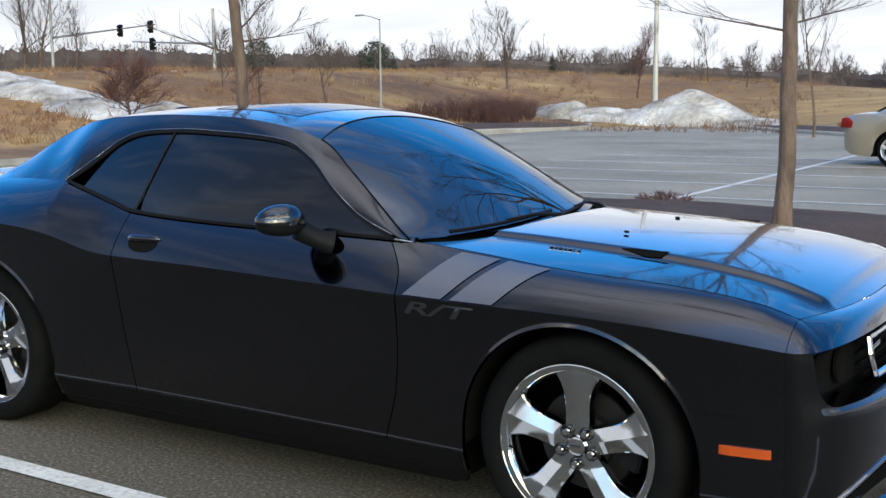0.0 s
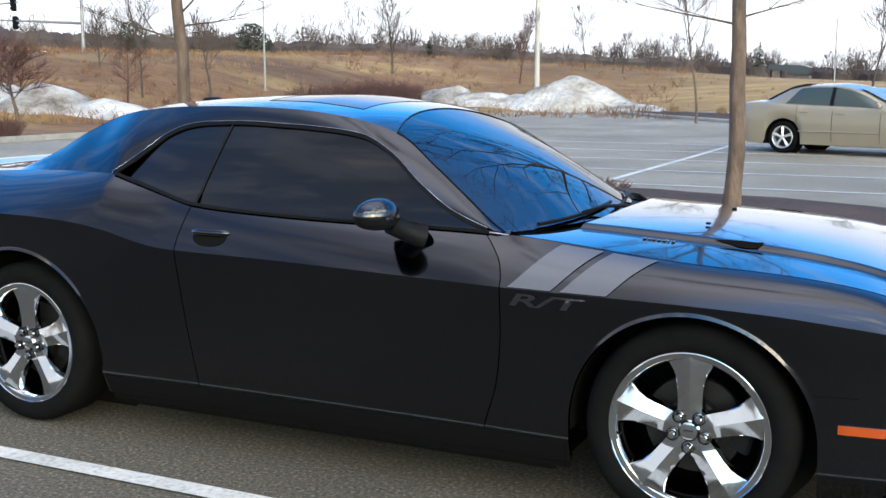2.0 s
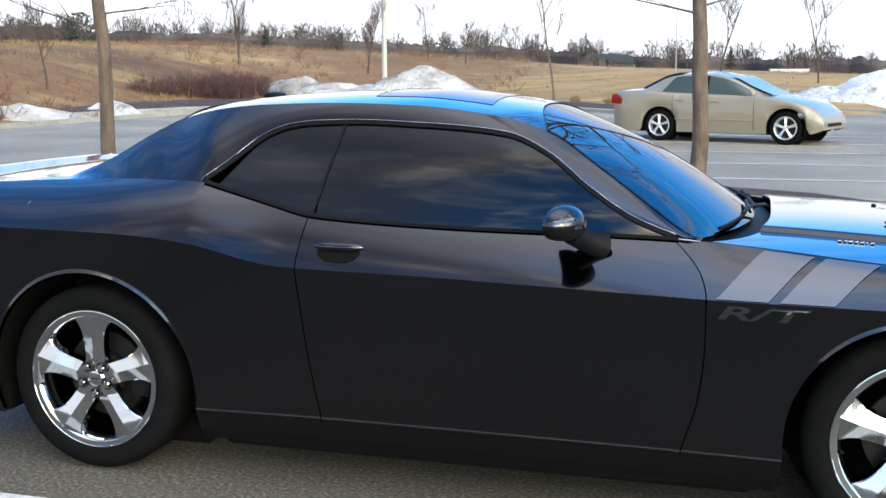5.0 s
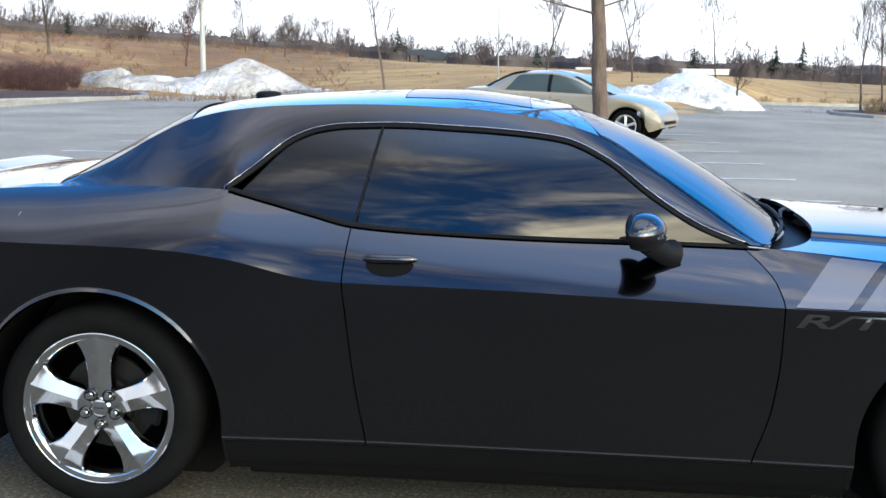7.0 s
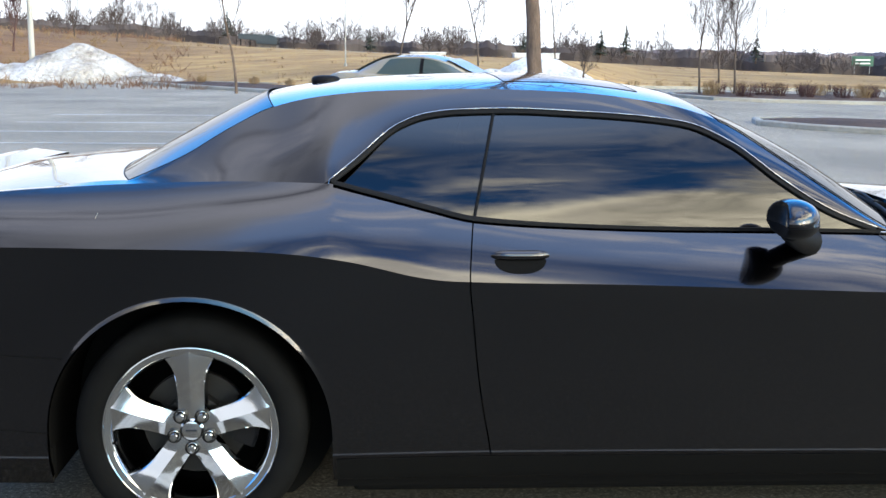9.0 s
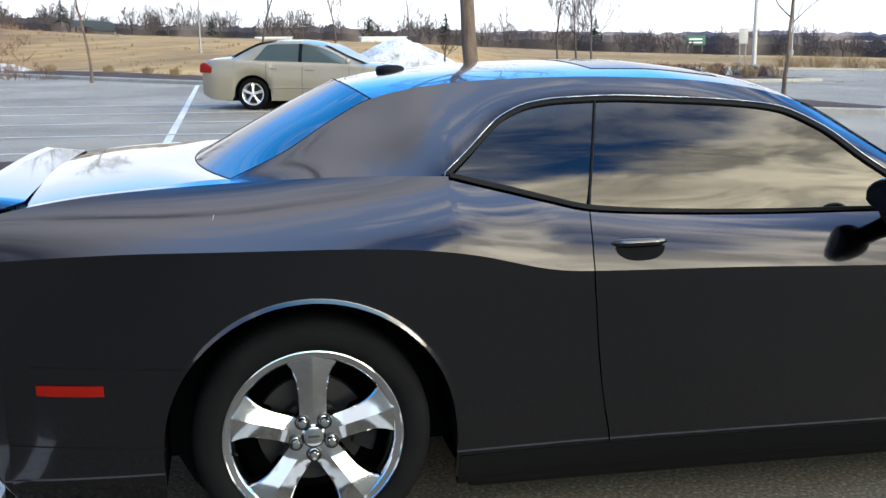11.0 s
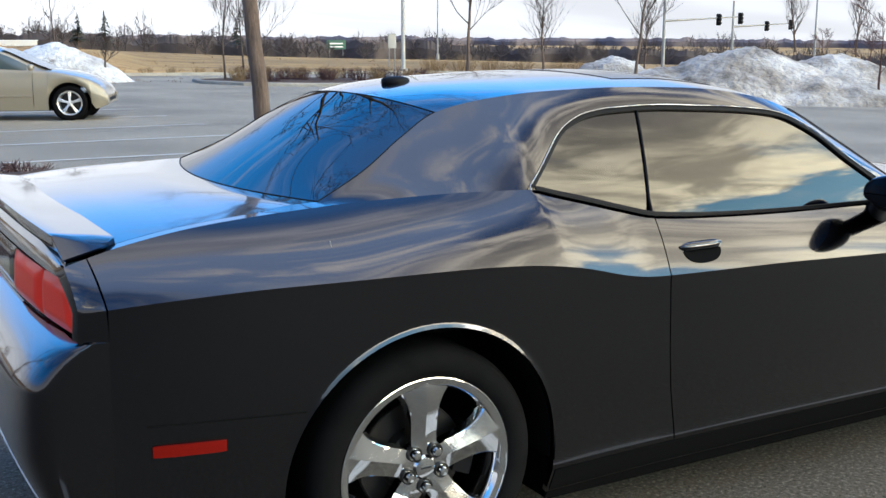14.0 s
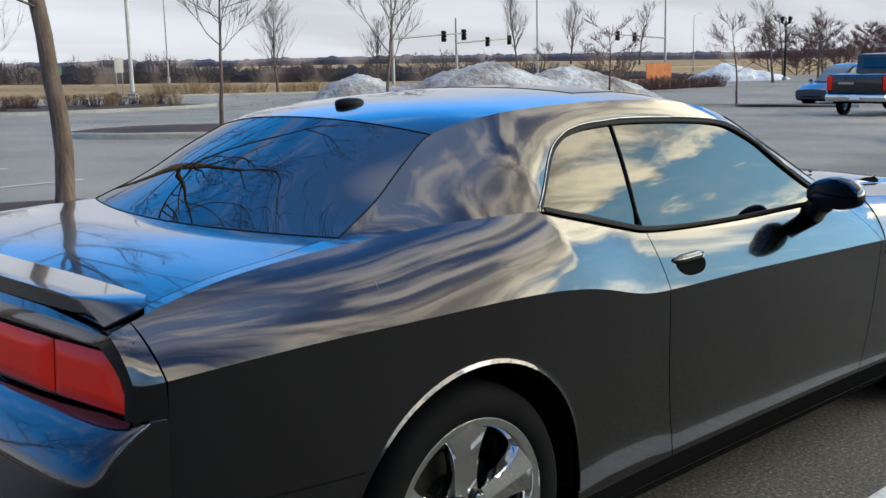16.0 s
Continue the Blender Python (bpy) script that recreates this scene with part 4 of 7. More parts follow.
for i, (x, y, z, h) in enumerate(((-48.6, 70, 3.6, 1.9), (-46.5, 70, 3.6, 1.6), (-37.2, 80, 3.4, 1.8), (-39, 45, 3.0, 1.5), (30, 150, 0.8, 4.2), (34, 152, 0.8, 4.6), (19, 148, 1.0, 3.6), (52, 150, 0.3, 4.0), (-2, 150, 1.3, 3.2), (-20, 140, 3.0, 3.4))):
    conifer(x, y, z, h, 300 + i)


# ---- snow heaps ----
def snow_heap(pts, label, seed, n=46, lift=0.0):
    """Ploughed snow: humps (x, y, radius along, radius across, height, turn) merged into one rough heap."""
    x0, x1 = min(p[0] - p[2] for p in pts) - 0.5, max(p[0] + p[2] for p in pts) + 0.5
    y0, y1 = min(p[1] - p[2] for p in pts) - 0.5, max(p[1] + p[2] for p in pts) + 0.5
    def h(x, y):
        s = 0
        for cx, cy, ra, rb, hh, turn in pts:
            c, sn = math.cos(turn), math.sin(turn)
            dx, dy = (x - cx) * c + (y - cy) * sn, -(x - cx) * sn + (y - cy) * c
            q = (dx / ra) ** 2 + (dy / rb) ** 2
            if q < 1:
                s = max(s, hh * (1 - math.sqrt(q)) ** 0.9 * 0.6 + hh * (1 - q) * 0.4)
        if s <= 0:
            return -0.12
        k = min(1, s / 0.25)
        return s + k * (0.16 * noise.noise((x * 0.9 + seed, y * 0.9, 0)) + 0.13 * abs(noise.noise((x * 2.4, y * 2.4 + seed, 0))) + 0.06 * noise.noise((x * 6, y * 6, seed)))
    step = min((x1 - x0), (y1 - y0)) / n
    nx, ny = int((x1 - x0) / step), int((y1 - y0) / step)
    bm = bmesh.new()
    V = {}
    for i in range(nx + 1):
        for j in range(ny + 1):
            x, y = x0 + i * step, y0 + j * step
            V[i, j] = (x, y, h(x, y))
    made = {}
    def vert(k):
        if k not in made:
            x, y, z = V[k]
            made[k] = bm.verts.new((x, y, max(base_z(x, y), ground_z(x, y) if x < -19 else -9) + z + lift))
        return made[k]
    for i in range(nx):
        for j in range(ny):
            q = ((i, j), (i + 1, j), (i + 1, j + 1), (i, j + 1))
            if max(V[k][2] for k in q) > 0:
                bm.faces.new([vert(k) for k in q])
    o = part("snow_mound", bm, DIRTYSNOW if "dirty" in label or "gritty" in label or "grey" in label else SNOW, None, label, 70)
    return tagged(o, label, "snow", "snow heaps")


snow_heap([(-12.92, 44.94, 3.56, 2.9, 1.62, 0.1), (-17.67, 45.2, 3.7, 2.38, 0.92, -0.15), (-15.16, 44.94, 2.9, 2.38, 0.87, 0), (-10.14, 44.14, 2.9, 1.98, 0.48, -0.1)], "long heap of ploughed grey-streaked snow", 1.3, lift=-0.08)
snow_heap([(6.75, 40.32, 2.75, 2.56, 1.41, 0), (5.0, 40.11, 2.3, 1.92, 0.8, 0), (8.0, 39.9, 1.5, 1.4, 0.40, 0)], "rounded heap of clean white snow", 4.7)
snow_heap([(25.4, 23.5, 4.6, 3.2, 1.75, -0.2), (29.4, 23.2, 4.4, 3.0, 1.65, -0.3), (22.4, 24.2, 2.4, 2.2, 1.05, 0), (27, 21.4, 4.5, 2.2, 0.9, -0.3)], "high heap of dirty ploughed snow", 8.1, 60)
snow_heap([(23.5, 28.1, 2.3, 2.1, 1.45, 0), (25.1, 27.9, 1.6, 1.4, 0.95, 0)], "grey gritty heap of snow", 2.9)
snow_heap([(74.6, 44.6, 3.4, 2.4, 1.25, -0.6), (76.2, 42.9, 2.4, 2.0, 0.6, -0.6)], "far heap of white snow", 6.2, lift=0.08)
snow_heap([(-26.7, 26, 2.6, 2.2, 1.15, 0.1), (-30.5, 26.4, 4.6, 2.2, 0.75, 0), (-23.6, 26.2, 3.0, 1.8, 0.75, 0), (-36, 27.4, 5.2, 2.2, 0.75, 0), (-41.5, 28.6, 5.6, 2.2, 0.8, 0.1), (-20.4, 26.4, 2.8, 1.6, 0.7, 0)], "long bank of ploughed dirty snow by the road", 5.5, 40, lift=-0.3)
snow_heap([(-19.63, 29.77, 1.15, 0.8, 0.48, 0)], "small remnant of snow", 3.1, 24)


# ---- poles, signals, signs ----
def lamp_pole(x, y, z, h, label, arm=0.0, turn=0.0, r=0.07, mat=GALV):
    t = thing("lamp_pole", label, "lamp", "lamp poles", Matrix.Translation((x, y, z)) @ Matrix.Rotation(turn, 4, "Z"))
    part("pole", tube([(0, 0, -0.3), (0, 0, h * 0.6), (0, 0, h)], [r, r * 0.8, r * 0.6], 10), mat, t, smooth=60)
    part("foot", lathe([(r * 2.2, -0.2), (r * 2.2, 0.12), (r * 1.2, 0.16)], 14, "z"), CONCRETE, t, "concrete footing", 40)
    if arm:
        part("arm", tube([(0, 0, h - 0.05), (arm * 0.5, 0, h + arm * 0.12), (arm, 0, h + arm * 0.2)], [r * 0.5, r * 0.4, r * 0.35], 8), mat, t, smooth=60)
        part("head", box(arm * 0.45, 0.14, 0.07, (arm * 1.15, 0, h + arm * 0.2), 0.02), mat, t, "flat lamp head", 40)
    return t


lamp_pole(-16.1, 49.0, 0.1, 11.5, "tall pale steel light pole behind the snow", r=0.14, mat=WHITEPOLE)
lamp_pole(32.6, 61.6, -0.55, 11.5, "tall pale steel light pole", r=0.14, mat=WHITEPOLE)
lamp_pole(-25.2, 38.0, 0.95, 4.1, "galvanised street lamp on a bent arm", 1.0, math.pi, 0.05)
lamp_pole(-1.3, 45, 0.8, 3.3, "thin galvanised steel pole beyond the field", r=0.035)
lamp_pole(34.3, 60, 0.4, 7.0, "thin tall galvanised lamp pole", r=0.05)
lamp_pole(52.5, 45, 0.0, 6.5, "tall galvanised lamp pole by the road", r=0.07)
lamp_pole(96, 62, -0.6, 5.4, "galvanised street lamp on a bent arm", 1.6, 0.2, 0.06)
lantern = lamp_pole(75, 40, -0.9, 4.3, "black twin-headed ornamental lamp", r=0.09, mat=BLACK)
part("crossbar", tube([(-0.32, 0.14, 4.15), (0.0, 0, 4.0), (0.32, -0.14, 4.15)], 0.05, 6), BLACK, lantern)
for s in (-1, 1):
    part("lantern_head", lathe([(0.0, 0.0), (0.08, 0.02), (0.15, 0.34), (0.18, 0.38), (0.06, 0.50), (0.0, 0.54)], 12, "z", centre=(s * 0.32, -s * 0.14, 4.15)), BLACK, lantern, "dark glazed lantern", 40)


def signal_mast(x, y, z, h, arm, turn, heads, label, at=0.58):
    t = thing("traffic_signal", label, "signal", "traffic signals", Matrix.Translation((x, y, z)) @ Matrix.Rotation(turn, 4, "Z"))
    part("mast", tube([(0, 0, -0.3), (0, 0, h)], [0.16, 0.10], 10), GALV, t, smooth=60)
    part("arm", tube([(0, 0, h * at), (arm, 0, h * at + arm * 0.05)], [0.11, 0.05], 8), GALV, t, smooth=60)
    for f in heads:
        zz = h * at + arm * f * 0.05 - 0.15
        hd = part("signal_head", box(0.36, 0.26, 1.0, (arm * f, 0, zz), 0.04), BLACK, t, "black three-lamp signal head", 40)
        for k in (-0.3, 0, 0.3):
            part("visor", tube([(arm * f, -0.12, zz + k), (arm * f, -0.30, zz + k)], 0.12, 10), BLACK, hd)
    return t


signal_mast(62, 70, -0.6, 7.2, 8.4, -0.05, (0.70, 0.99), "traffic signal mast with two black heads", 0.50)
signal_mast(102.5, 70, -1.2, 9.0, 12.0, math.pi, (0.47, 0.72), "traffic signal mast with two black heads", 0.44)
signal_mast(79, 79.4, -0.8, 6.0, 8.0, -0.05, (0.55, 0.95), "traffic signal mast with two black heads")
signal_mast(-75.3, 60, 1.6, 9.0, 12.6, 0.0, (0.68, 0.96), "traffic signal mast with two black heads")
signal_mast(-56.4, 60, 2.0, 6.4, 9.0, math.pi, (0.75,), "traffic signal mast with a black head")


def sign(x, y, z, w, h, post, mat, label):
    t = thing("road_sign", label, "sign", "", Matrix.Translation((x, y, z)))
    for s in (-0.35, 0.35):
        part("post", tube([(s * w, 0.03, -0.2), (s * w, 0.03, post + h)], 0.04, 6), GALV, t)
    b = part("board", box(w, 0.04, h, (0, 0, post + h / 2), 0.01), mat, t)
    return t, b


t, b = sign(63.0, 140, -0.75, 2.9, 1.3, 0.75, SIGNGREEN, "green road sign with unreadable white lines")
for k in (-0.2, 0.1):
    part("lettering", box(2.0, 0.01, 0.15, (0, -0.03, 1.4 + k * 1.5), 0.0), SIGNWHITE, b)
t, b = sign(32.3, 62.6, -0.35, 0.60, 0.95, 1.25, GALV, "grey back of a road sign seen far off")
t, b = sign(58.8, 40, -0.85, 2.8, 1.05, 0.45, RUSTSIGN, "rust-orange entrance board above a hedge")
for k in range(11):
    shrub(54.0 + 0.85 * k, 39.4 - 0.15 * k, ground_z(54 + 0.85 * k, 39), 1.6, 1.15, 900 + k, REDTWIG, "dark clipped hedge shrub below the board", "sign hedge", 130)
t, b = sign(-42.5, 42, 1.6, 0.5, 0.6, 0.9, SIGNWHITE, "white road sign seen far off")
ub = thing("utility_box", "grey metal utility cabinet by the road", "cabinet", "", Matrix.Translation((-38.8, 45, 1.2)))
part("body", box(1.0, 0.6, 1.0, (0, 0, 0.5), 0.03), SIGNWHITE, ub)
part("door", box(0.42, 0.02, 0.85, (-0.24, -0.31, 0.5), 0.005), GALV, ub)
part("door", box(0.42, 0.02, 0.85, (0.24, -0.31, 0.5), 0.005), GALV, ub)


# ---- far buildings ----
def house(x, y, z, w, d, h, turn, wall, label):
    t = thing("house", label, "house", "far houses", Matrix.Translation((x, y, z)) @ Matrix.Rotation(turn, 4, "Z"))
    o = [(-w / 2, -0.5), (w / 2, -0.5), (w / 2, h), (0, h + w * 0.32), (-w / 2, h)]
    part("wall", prism(o, d, "y", -d / 2), wall, t)
    for s in (-1, 1):
        bm = bmesh.new()
        v = [bm.verts.new(p) for p in ((0, -d / 2 - 0.15, h + w * 0.32 + 0.06), (0, d / 2 + 0.15, h + w * 0.32 + 0.06), (s * (w / 2 + 0.15), d / 2 + 0.15, h - 0.04), (s * (w / 2 + 0.15), -d / 2 - 0.15, h - 0.04))]
        bm.faces.new(v)
        thicken(part("roof", bm, ROOFING, t), 0.08)
    for sx in (-0.25, 0.25):
        for k in (0.25, 0.68):
            part("window", box(w * 0.16, 0.06, h * 0.22, (sx * w, -d / 2 - 0.01, h * k), 0.01), WINDOWDARK, t)
    return t


house(11.7, 269.9, -0.23, 3.61, 4.56, 2.28, 0.15, HOUSEWHITE, "far white gabled house")
house(22.2, 271.8, -0.61, 3.99, 5.70, 2.28, -0.5, HOUSETAN, "far tan gabled house")
house(30.9, 273.7, -0.80, 4.18, 5.70, 2.28, 0.6, HOUSETAN, "far tan gabled house")
house(40.0, 275.6, -0.99, 3.80, 5.70, 2.28, -0.4, HOUSETAN, "far tan gabled house")
house(3.0, 273.7, 0.15, 4.56, 6.08, 1.71, 1.2, HOUSEWHITE, "far white gabled house")
pav = thing("pavilion", "far dark wedge-roofed shelter beyond the field", "building", "", Matrix.Translation((-15.4, 135, 1.42)) @ Matrix.Scale(1.4, 4))
part("roof", prism([(-1.7, 1.42), (1.2, 1.30), (1.68, 1.12), (1.68, 0.45), (-0.1, 0.55), (-0.2, 0.85), (-1.7, 0.95)], 2.4, "y", -1.2), WINDOWDARK, pav, "dark sloping metal roof")
part("wall", box(1.7, 2.0, 0.55, (0.75, 0, 0.25), 0.02), ROOFING, pav, "dark grey block wall")
for sx in (-1.5, -0.7):
    part("post", box(0.10, 0.10, 1.1, (sx, -0.9, 0.45), 0.01), BLACK, pav)
bar = thing("low_building", "far long white building beyond the field", "building", "", Matrix.Translation((17, 120, 0.9)))
part("wall", box(5.0, 2.0, 0.55, (0, 0, 0.1), 0.02), HOUSEWHITE, bar)
part("roof", box(5.2, 2.2, 0.08, (0, 0, 0.42), 0.02), SIGNWHITE, bar)
bar = thing("low_building", "far long white building beyond the field", "building", "", Matrix.Translation((5.0, 122, 1.0)))
part("wall", box(4.0, 2.0, 0.4, (0, 0, 0.1), 0.02), HOUSEWHITE, bar)
part("roof", box(4.2, 2.2, 0.07, (0, 0, 0.34), 0.02), SIGNWHITE, bar)


# ---- other parked vehicles ----
def road_wheel(parent, x, y, r, side, rim_mat):
    w = new("wheel")
    w.parent = parent
    w.matrix_basis = Matrix.Translation((x, y, r)) @ (Matrix() if side < 0 else Matrix.Rotation(math.pi, 4, "Z"))
    q = r * 0.70
    part("tyre", lathe([(q, -0.085), (q + 0.02, -0.10), (r - 0.03, -0.10), (r - 0.005, -0.075), (r, -0.04), (r, 0.09), (q, 0.10)], 36), RUBBER, w, "black tyre", 40)
    part("rim", lathe([(q + 0.004, -0.088), (q - 0.004, -0.098), (q - 0.02, -0.09), (q - 0.035, -0.05), (q - 0.04, 0.06)], 36), rim_mat, w, "alloy rim", 40)
    part("brake_disc", lathe([(0.0, -0.02), (q - 0.05, -0.02)], 24), DARKMETAL, w)
    for k in range(5):
        a = math.pi / 2 + k * 2 * math.pi / 5
        for off in (-0.13, 0.13):
            pts = [(rr * math.cos(a + off * (1 - 0.35 * rr / q)), -0.086 + 0.008 * (rr / q), rr * math.sin(a + off * (1 - 0.35 * rr / q))) for rr in (0.03, q * 0.5, q * 0.93)]
            part("spoke", tube(pts, [0.017, 0.013, 0.016], 6), rim_mat, w, smooth=50)
    part("hub", lathe([(0.055, -0.05), (0.05, -0.09), (0.0, -0.096)], 18), rim_mat, w, smooth=40)


ALLOY = material("painted_alloy", (0.62, 0.62, 0.61), 0.3, 0.7)


def vehicle(name, label, m, paint, wb, rear, front, half, low, side_top, roof, glass_x, wheel_r, panes, doors, tail=True, glass=CLEARGLASS):
    """A road car from its side outline: body, cabin, panes, doors, lamps, wheels."""
    car = thing(name, label, "car", "", m)
    ST, RF = Curve(*side_top), Curve(*roof)
    x0, x1 = -rear, wb + front
    def taper(x):
        a = max(0.0, 1 - (x - x0) / 0.55)
        b = max(0.0, 1 - (x1 - x) / 0.95)
        return 1 - 0.20 * a ** 2.6 - 0.20 * b ** 2.2
    def arch(x):
        z = low + 0.13 * max(0.0, 1 - (x - x0) / 0.45) ** 2 + 0.10 * max(0.0, 1 - (x1 - x) / 0.4) ** 2
        for cx in (0, wb):
            r = wheel_r + 0.055
            if abs(x - cx) < r:
                z = max(z, wheel_r + math.sqrt(r * r - (x - cx) ** 2))
        return z
    def section(x):
        w, zt, zl = half * taper(x), ST(x), arch(x)
        k = [(0.955, zl), (0.985, zl + (zt - zl) * 0.25), (1.0, zl + (zt - zl) * 0.52), (0.99, zl + (zt - zl) * 0.78), (0.955, zl + (zt - zl) * 0.93), (0.90, zt - 0.004), (0.80, zt + 0.006), (0.45, zt + 0.03), (0.0, zt + 0.038)]
        return [(w * a, z) for a, z in k]
    xs = sorted(set(list(np.linspace(x0, x1, 60)) + [cx + (wheel_r + 0.055) * math.sin(t) for cx in (0, wb) for t in np.linspace(-1.57, 1.57, 17)]))
    bm = bmesh.new()
    rows = []
    for x in xs:
        s = section(x)
        rows.append([bm.verts.new((x, -y, z)) for y, z in s] + [bm.verts.new((x, y, z)) for y, z in s[-2::-1]])
    for a, b in zip(rows, rows[1:]):
        for j in range(len(a) - 1):
            bm.faces.new((a[j], b[j], b[j + 1], a[j + 1]))
    bm.faces.new(rows[0])
    bm.faces.new(rows[-1][::-1])
    part("body", bm, paint, car, smooth=38)
    # cabin
    gx0, gx1 = glass_x
    def cab(x, v, off=0.0):
        zb, zr = ST(x) - 0.01, RF(x)
        yb, yr = half * taper(x) * 0.885, half * 0.70 * (1 - 0.08 * abs(2 * (x - gx0) / (gx1 - gx0) - 1) ** 2)
        f = min(v / 0.8, 1.0)
        if v <= 0.8:
            return (x, yb + (yr - yb) * f + 0.02 * math.sin(math.pi * f) + off, zb + (zr - 0.05 - zb) * f)
        g = (v - 0.8) / 0.2
        return (x, yr * (1 - g), zr - 0.05 + 0.05 * math.sin(g * math.pi / 2) + off)
    bm = bmesh.new()
    rows = []
    vs = [0, 0.2, 0.4, 0.6, 0.75, 0.8, 0.83, 0.87, 0.93, 1.0]
    for x in np.linspace(gx0, gx1, 40):
        s = [cab(x, v) for v in vs]
        rows.append([bm.verts.new((p[0], -p[1], p[2])) for p in s] + [bm.verts.new(p) for p in s[-2::-1]])
    for a, b in zip(rows, rows[1:]):
        for j in range(len(a) - 1):
            bm.faces.new((a[j], b[j], b[j + 1], a[j + 1]))
    part("cabin", bm, paint, car, smooth=45)
    for side in (-1, 1):
        for xa, xb in panes:
            def fn(u, v):
                x = xa + (xb - xa) * u
                zr, zb = RF(x), ST(x)
                lean = min(1.0, 0.04 + (x - panes[0][0]) / 0.26)
                hi = lean * min(0.74, 0.8 * max(0.02, (zr - 0.05 - zb - 0.04) / max(zr - 0.06 - zb, 0.05)))
                p = cab(x, 0.05 + (hi - 0.05) * v, 0.006)
                return (p[0], side * p[1], p[2])
            part("side_window", grid(fn, 14, 6, flip=side > 0), glass, car, "greenish side window", 60)
        for (_, pa), (pb, _) in zip(panes, panes[1:]):
            def pillar(u, v, pa=pa, pb=pb):
                p = cab(pa - 0.004 + (pb - pa + 0.008) * u, 0.04 + 0.70 * v, 0.004)
                return (p[0], side * p[1], p[2])
            part("window_pillar", grid(pillar, 3, 6, flip=side > 0), BLACK, car, "black pillar between the windows", 60)
        for xd in doors:
            pts = [(xd, side * (np.interp(z, [q[1] for q in section(xd)[:6]], [q[0] for q in section(xd)[:6]]) + 0.001), z) for z in np.linspace(low + 0.08, ST(xd) - 0.03, 10)]
            part("door_gap", tube(pts, 0.005, 4), BLACK, car)
        for xd in doors[:-1]:
            zz = ST(xd) - 0.14
            yy = np.interp(zz, [q[1] for q in section(xd)[:6]], [q[0] for q in section(xd)[:6]])
            part("door_handle", box(0.19, 0.03, 0.035, (xd + 0.17, side * (yy + 0.012), zz), 0.010), paint, car, smooth=40)
        zz = low + 0.27
        pts = [(x, side * (np.interp(zz, [q[1] for q in section(x)[:6]], [q[0] for q in section(x)[:6]]) + 0.004), zz) for x in np.linspace(doors[0] + 0.05, doors[-1] - 0.02, 16)]
        part("rub_strip", tube(pts, 0.016, 6), paint, car, smooth=60)
        for cx in (0, wb):
            r = wheel_r + 0.058
            part("wheel_well", lathe([(r, -0.02), (r - 0.01, 0.0), (r - 0.01, 0.25)], 24, centre=(cx, side * half * 0.955 if side < 0 else half * 0.955 - 0.25, wheel_r), arc=(-0.35, math.pi + 0.35)), LINER, car, smooth=60)
            part("inner_wheel_well", lathe([(0.0, 0), (r, 0)], 24, centre=(cx, side * half * 0.70, wheel_r)), LINER, car)
            road_wheel(car, cx, side * (half - 0.115), wheel_r, side, ALLOY)
        mx = gx1 - 0.34
        part("mirror", box(0.10, 0.17, 0.12, (mx, side * (half + 0.06), ST(mx) + 0.06), 0.04), paint, car, "door mirror", 50)
        # lamps
        hz = ST(x1 - 0.18)
        part("headlight", box(0.42, 0.10, 0.15, (x1 - 0.30, side * half * 0.80, hz - 0.10), 0.045, turn=Matrix.Rotation(-side * 0.38, 4, "Z")), CLEARLENS, car, "clear headlight", 50)
        if tail:
            tz = ST(x0 + 0.05)
            part("tail_lamp", prism([(x0 - 0.005, tz - 0.20), (x0 + 0.01, tz - 0.02), (x0 + 0.10, tz + 0.01), (x0 + 0.17, tz - 0.03), (x0 + 0.46, tz - 0.19), (x0 + 0.44, tz - 0.22)], 0.13, "y", -half * 0.955 if side < 0 else half * 0.955 - 0.13, 0.015), REDLENS2, car, "red tail lamp", 40)
    # screens
    peak = (gx0 + gx1) / 2
    xr, xf = gx0 + 0.62 * (peak - gx0), gx1 - 0.62 * (gx1 - peak)
    def over(xa, xb, side_y):
        def fn(u, v):
            x = xa + (xb - xa) * v
            zr = RF(x)
            return (x, (2 * u - 1) * half * 0.62, zr + 0.006)
        return grid(fn, 8, 12)
    part("rear_window", over(gx0 + 0.05, xr, 0), SKYPALE_GLASS if glass is CLEARGLASS else glass, car, "sloping rear window", 60)
    part("windshield", over(xf, gx1 - 0.04, 0), SKYPALE_GLASS if glass is CLEARGLASS else glass, car, "sloping windshield", 60)
    part("front_bumper_slot", box(0.03, half * 1.0, 0.08, (x1 - 0.012, 0, low + 0.19), 0.012), BLACK, car)
    part("underbody", box(x1 - x0 - 0.9, half * 1.5, 0.2, ((x0 + x1) / 2, 0, low + 0.08), 0.03), LINER, car)
    part("seats", box(1.6, half * 1.2, 0.5, ((gx0 + gx1) / 2 - 0.1, 0, ST(1.2) - 0.2), 0.1), LINER, car, "dark seats")
    return car


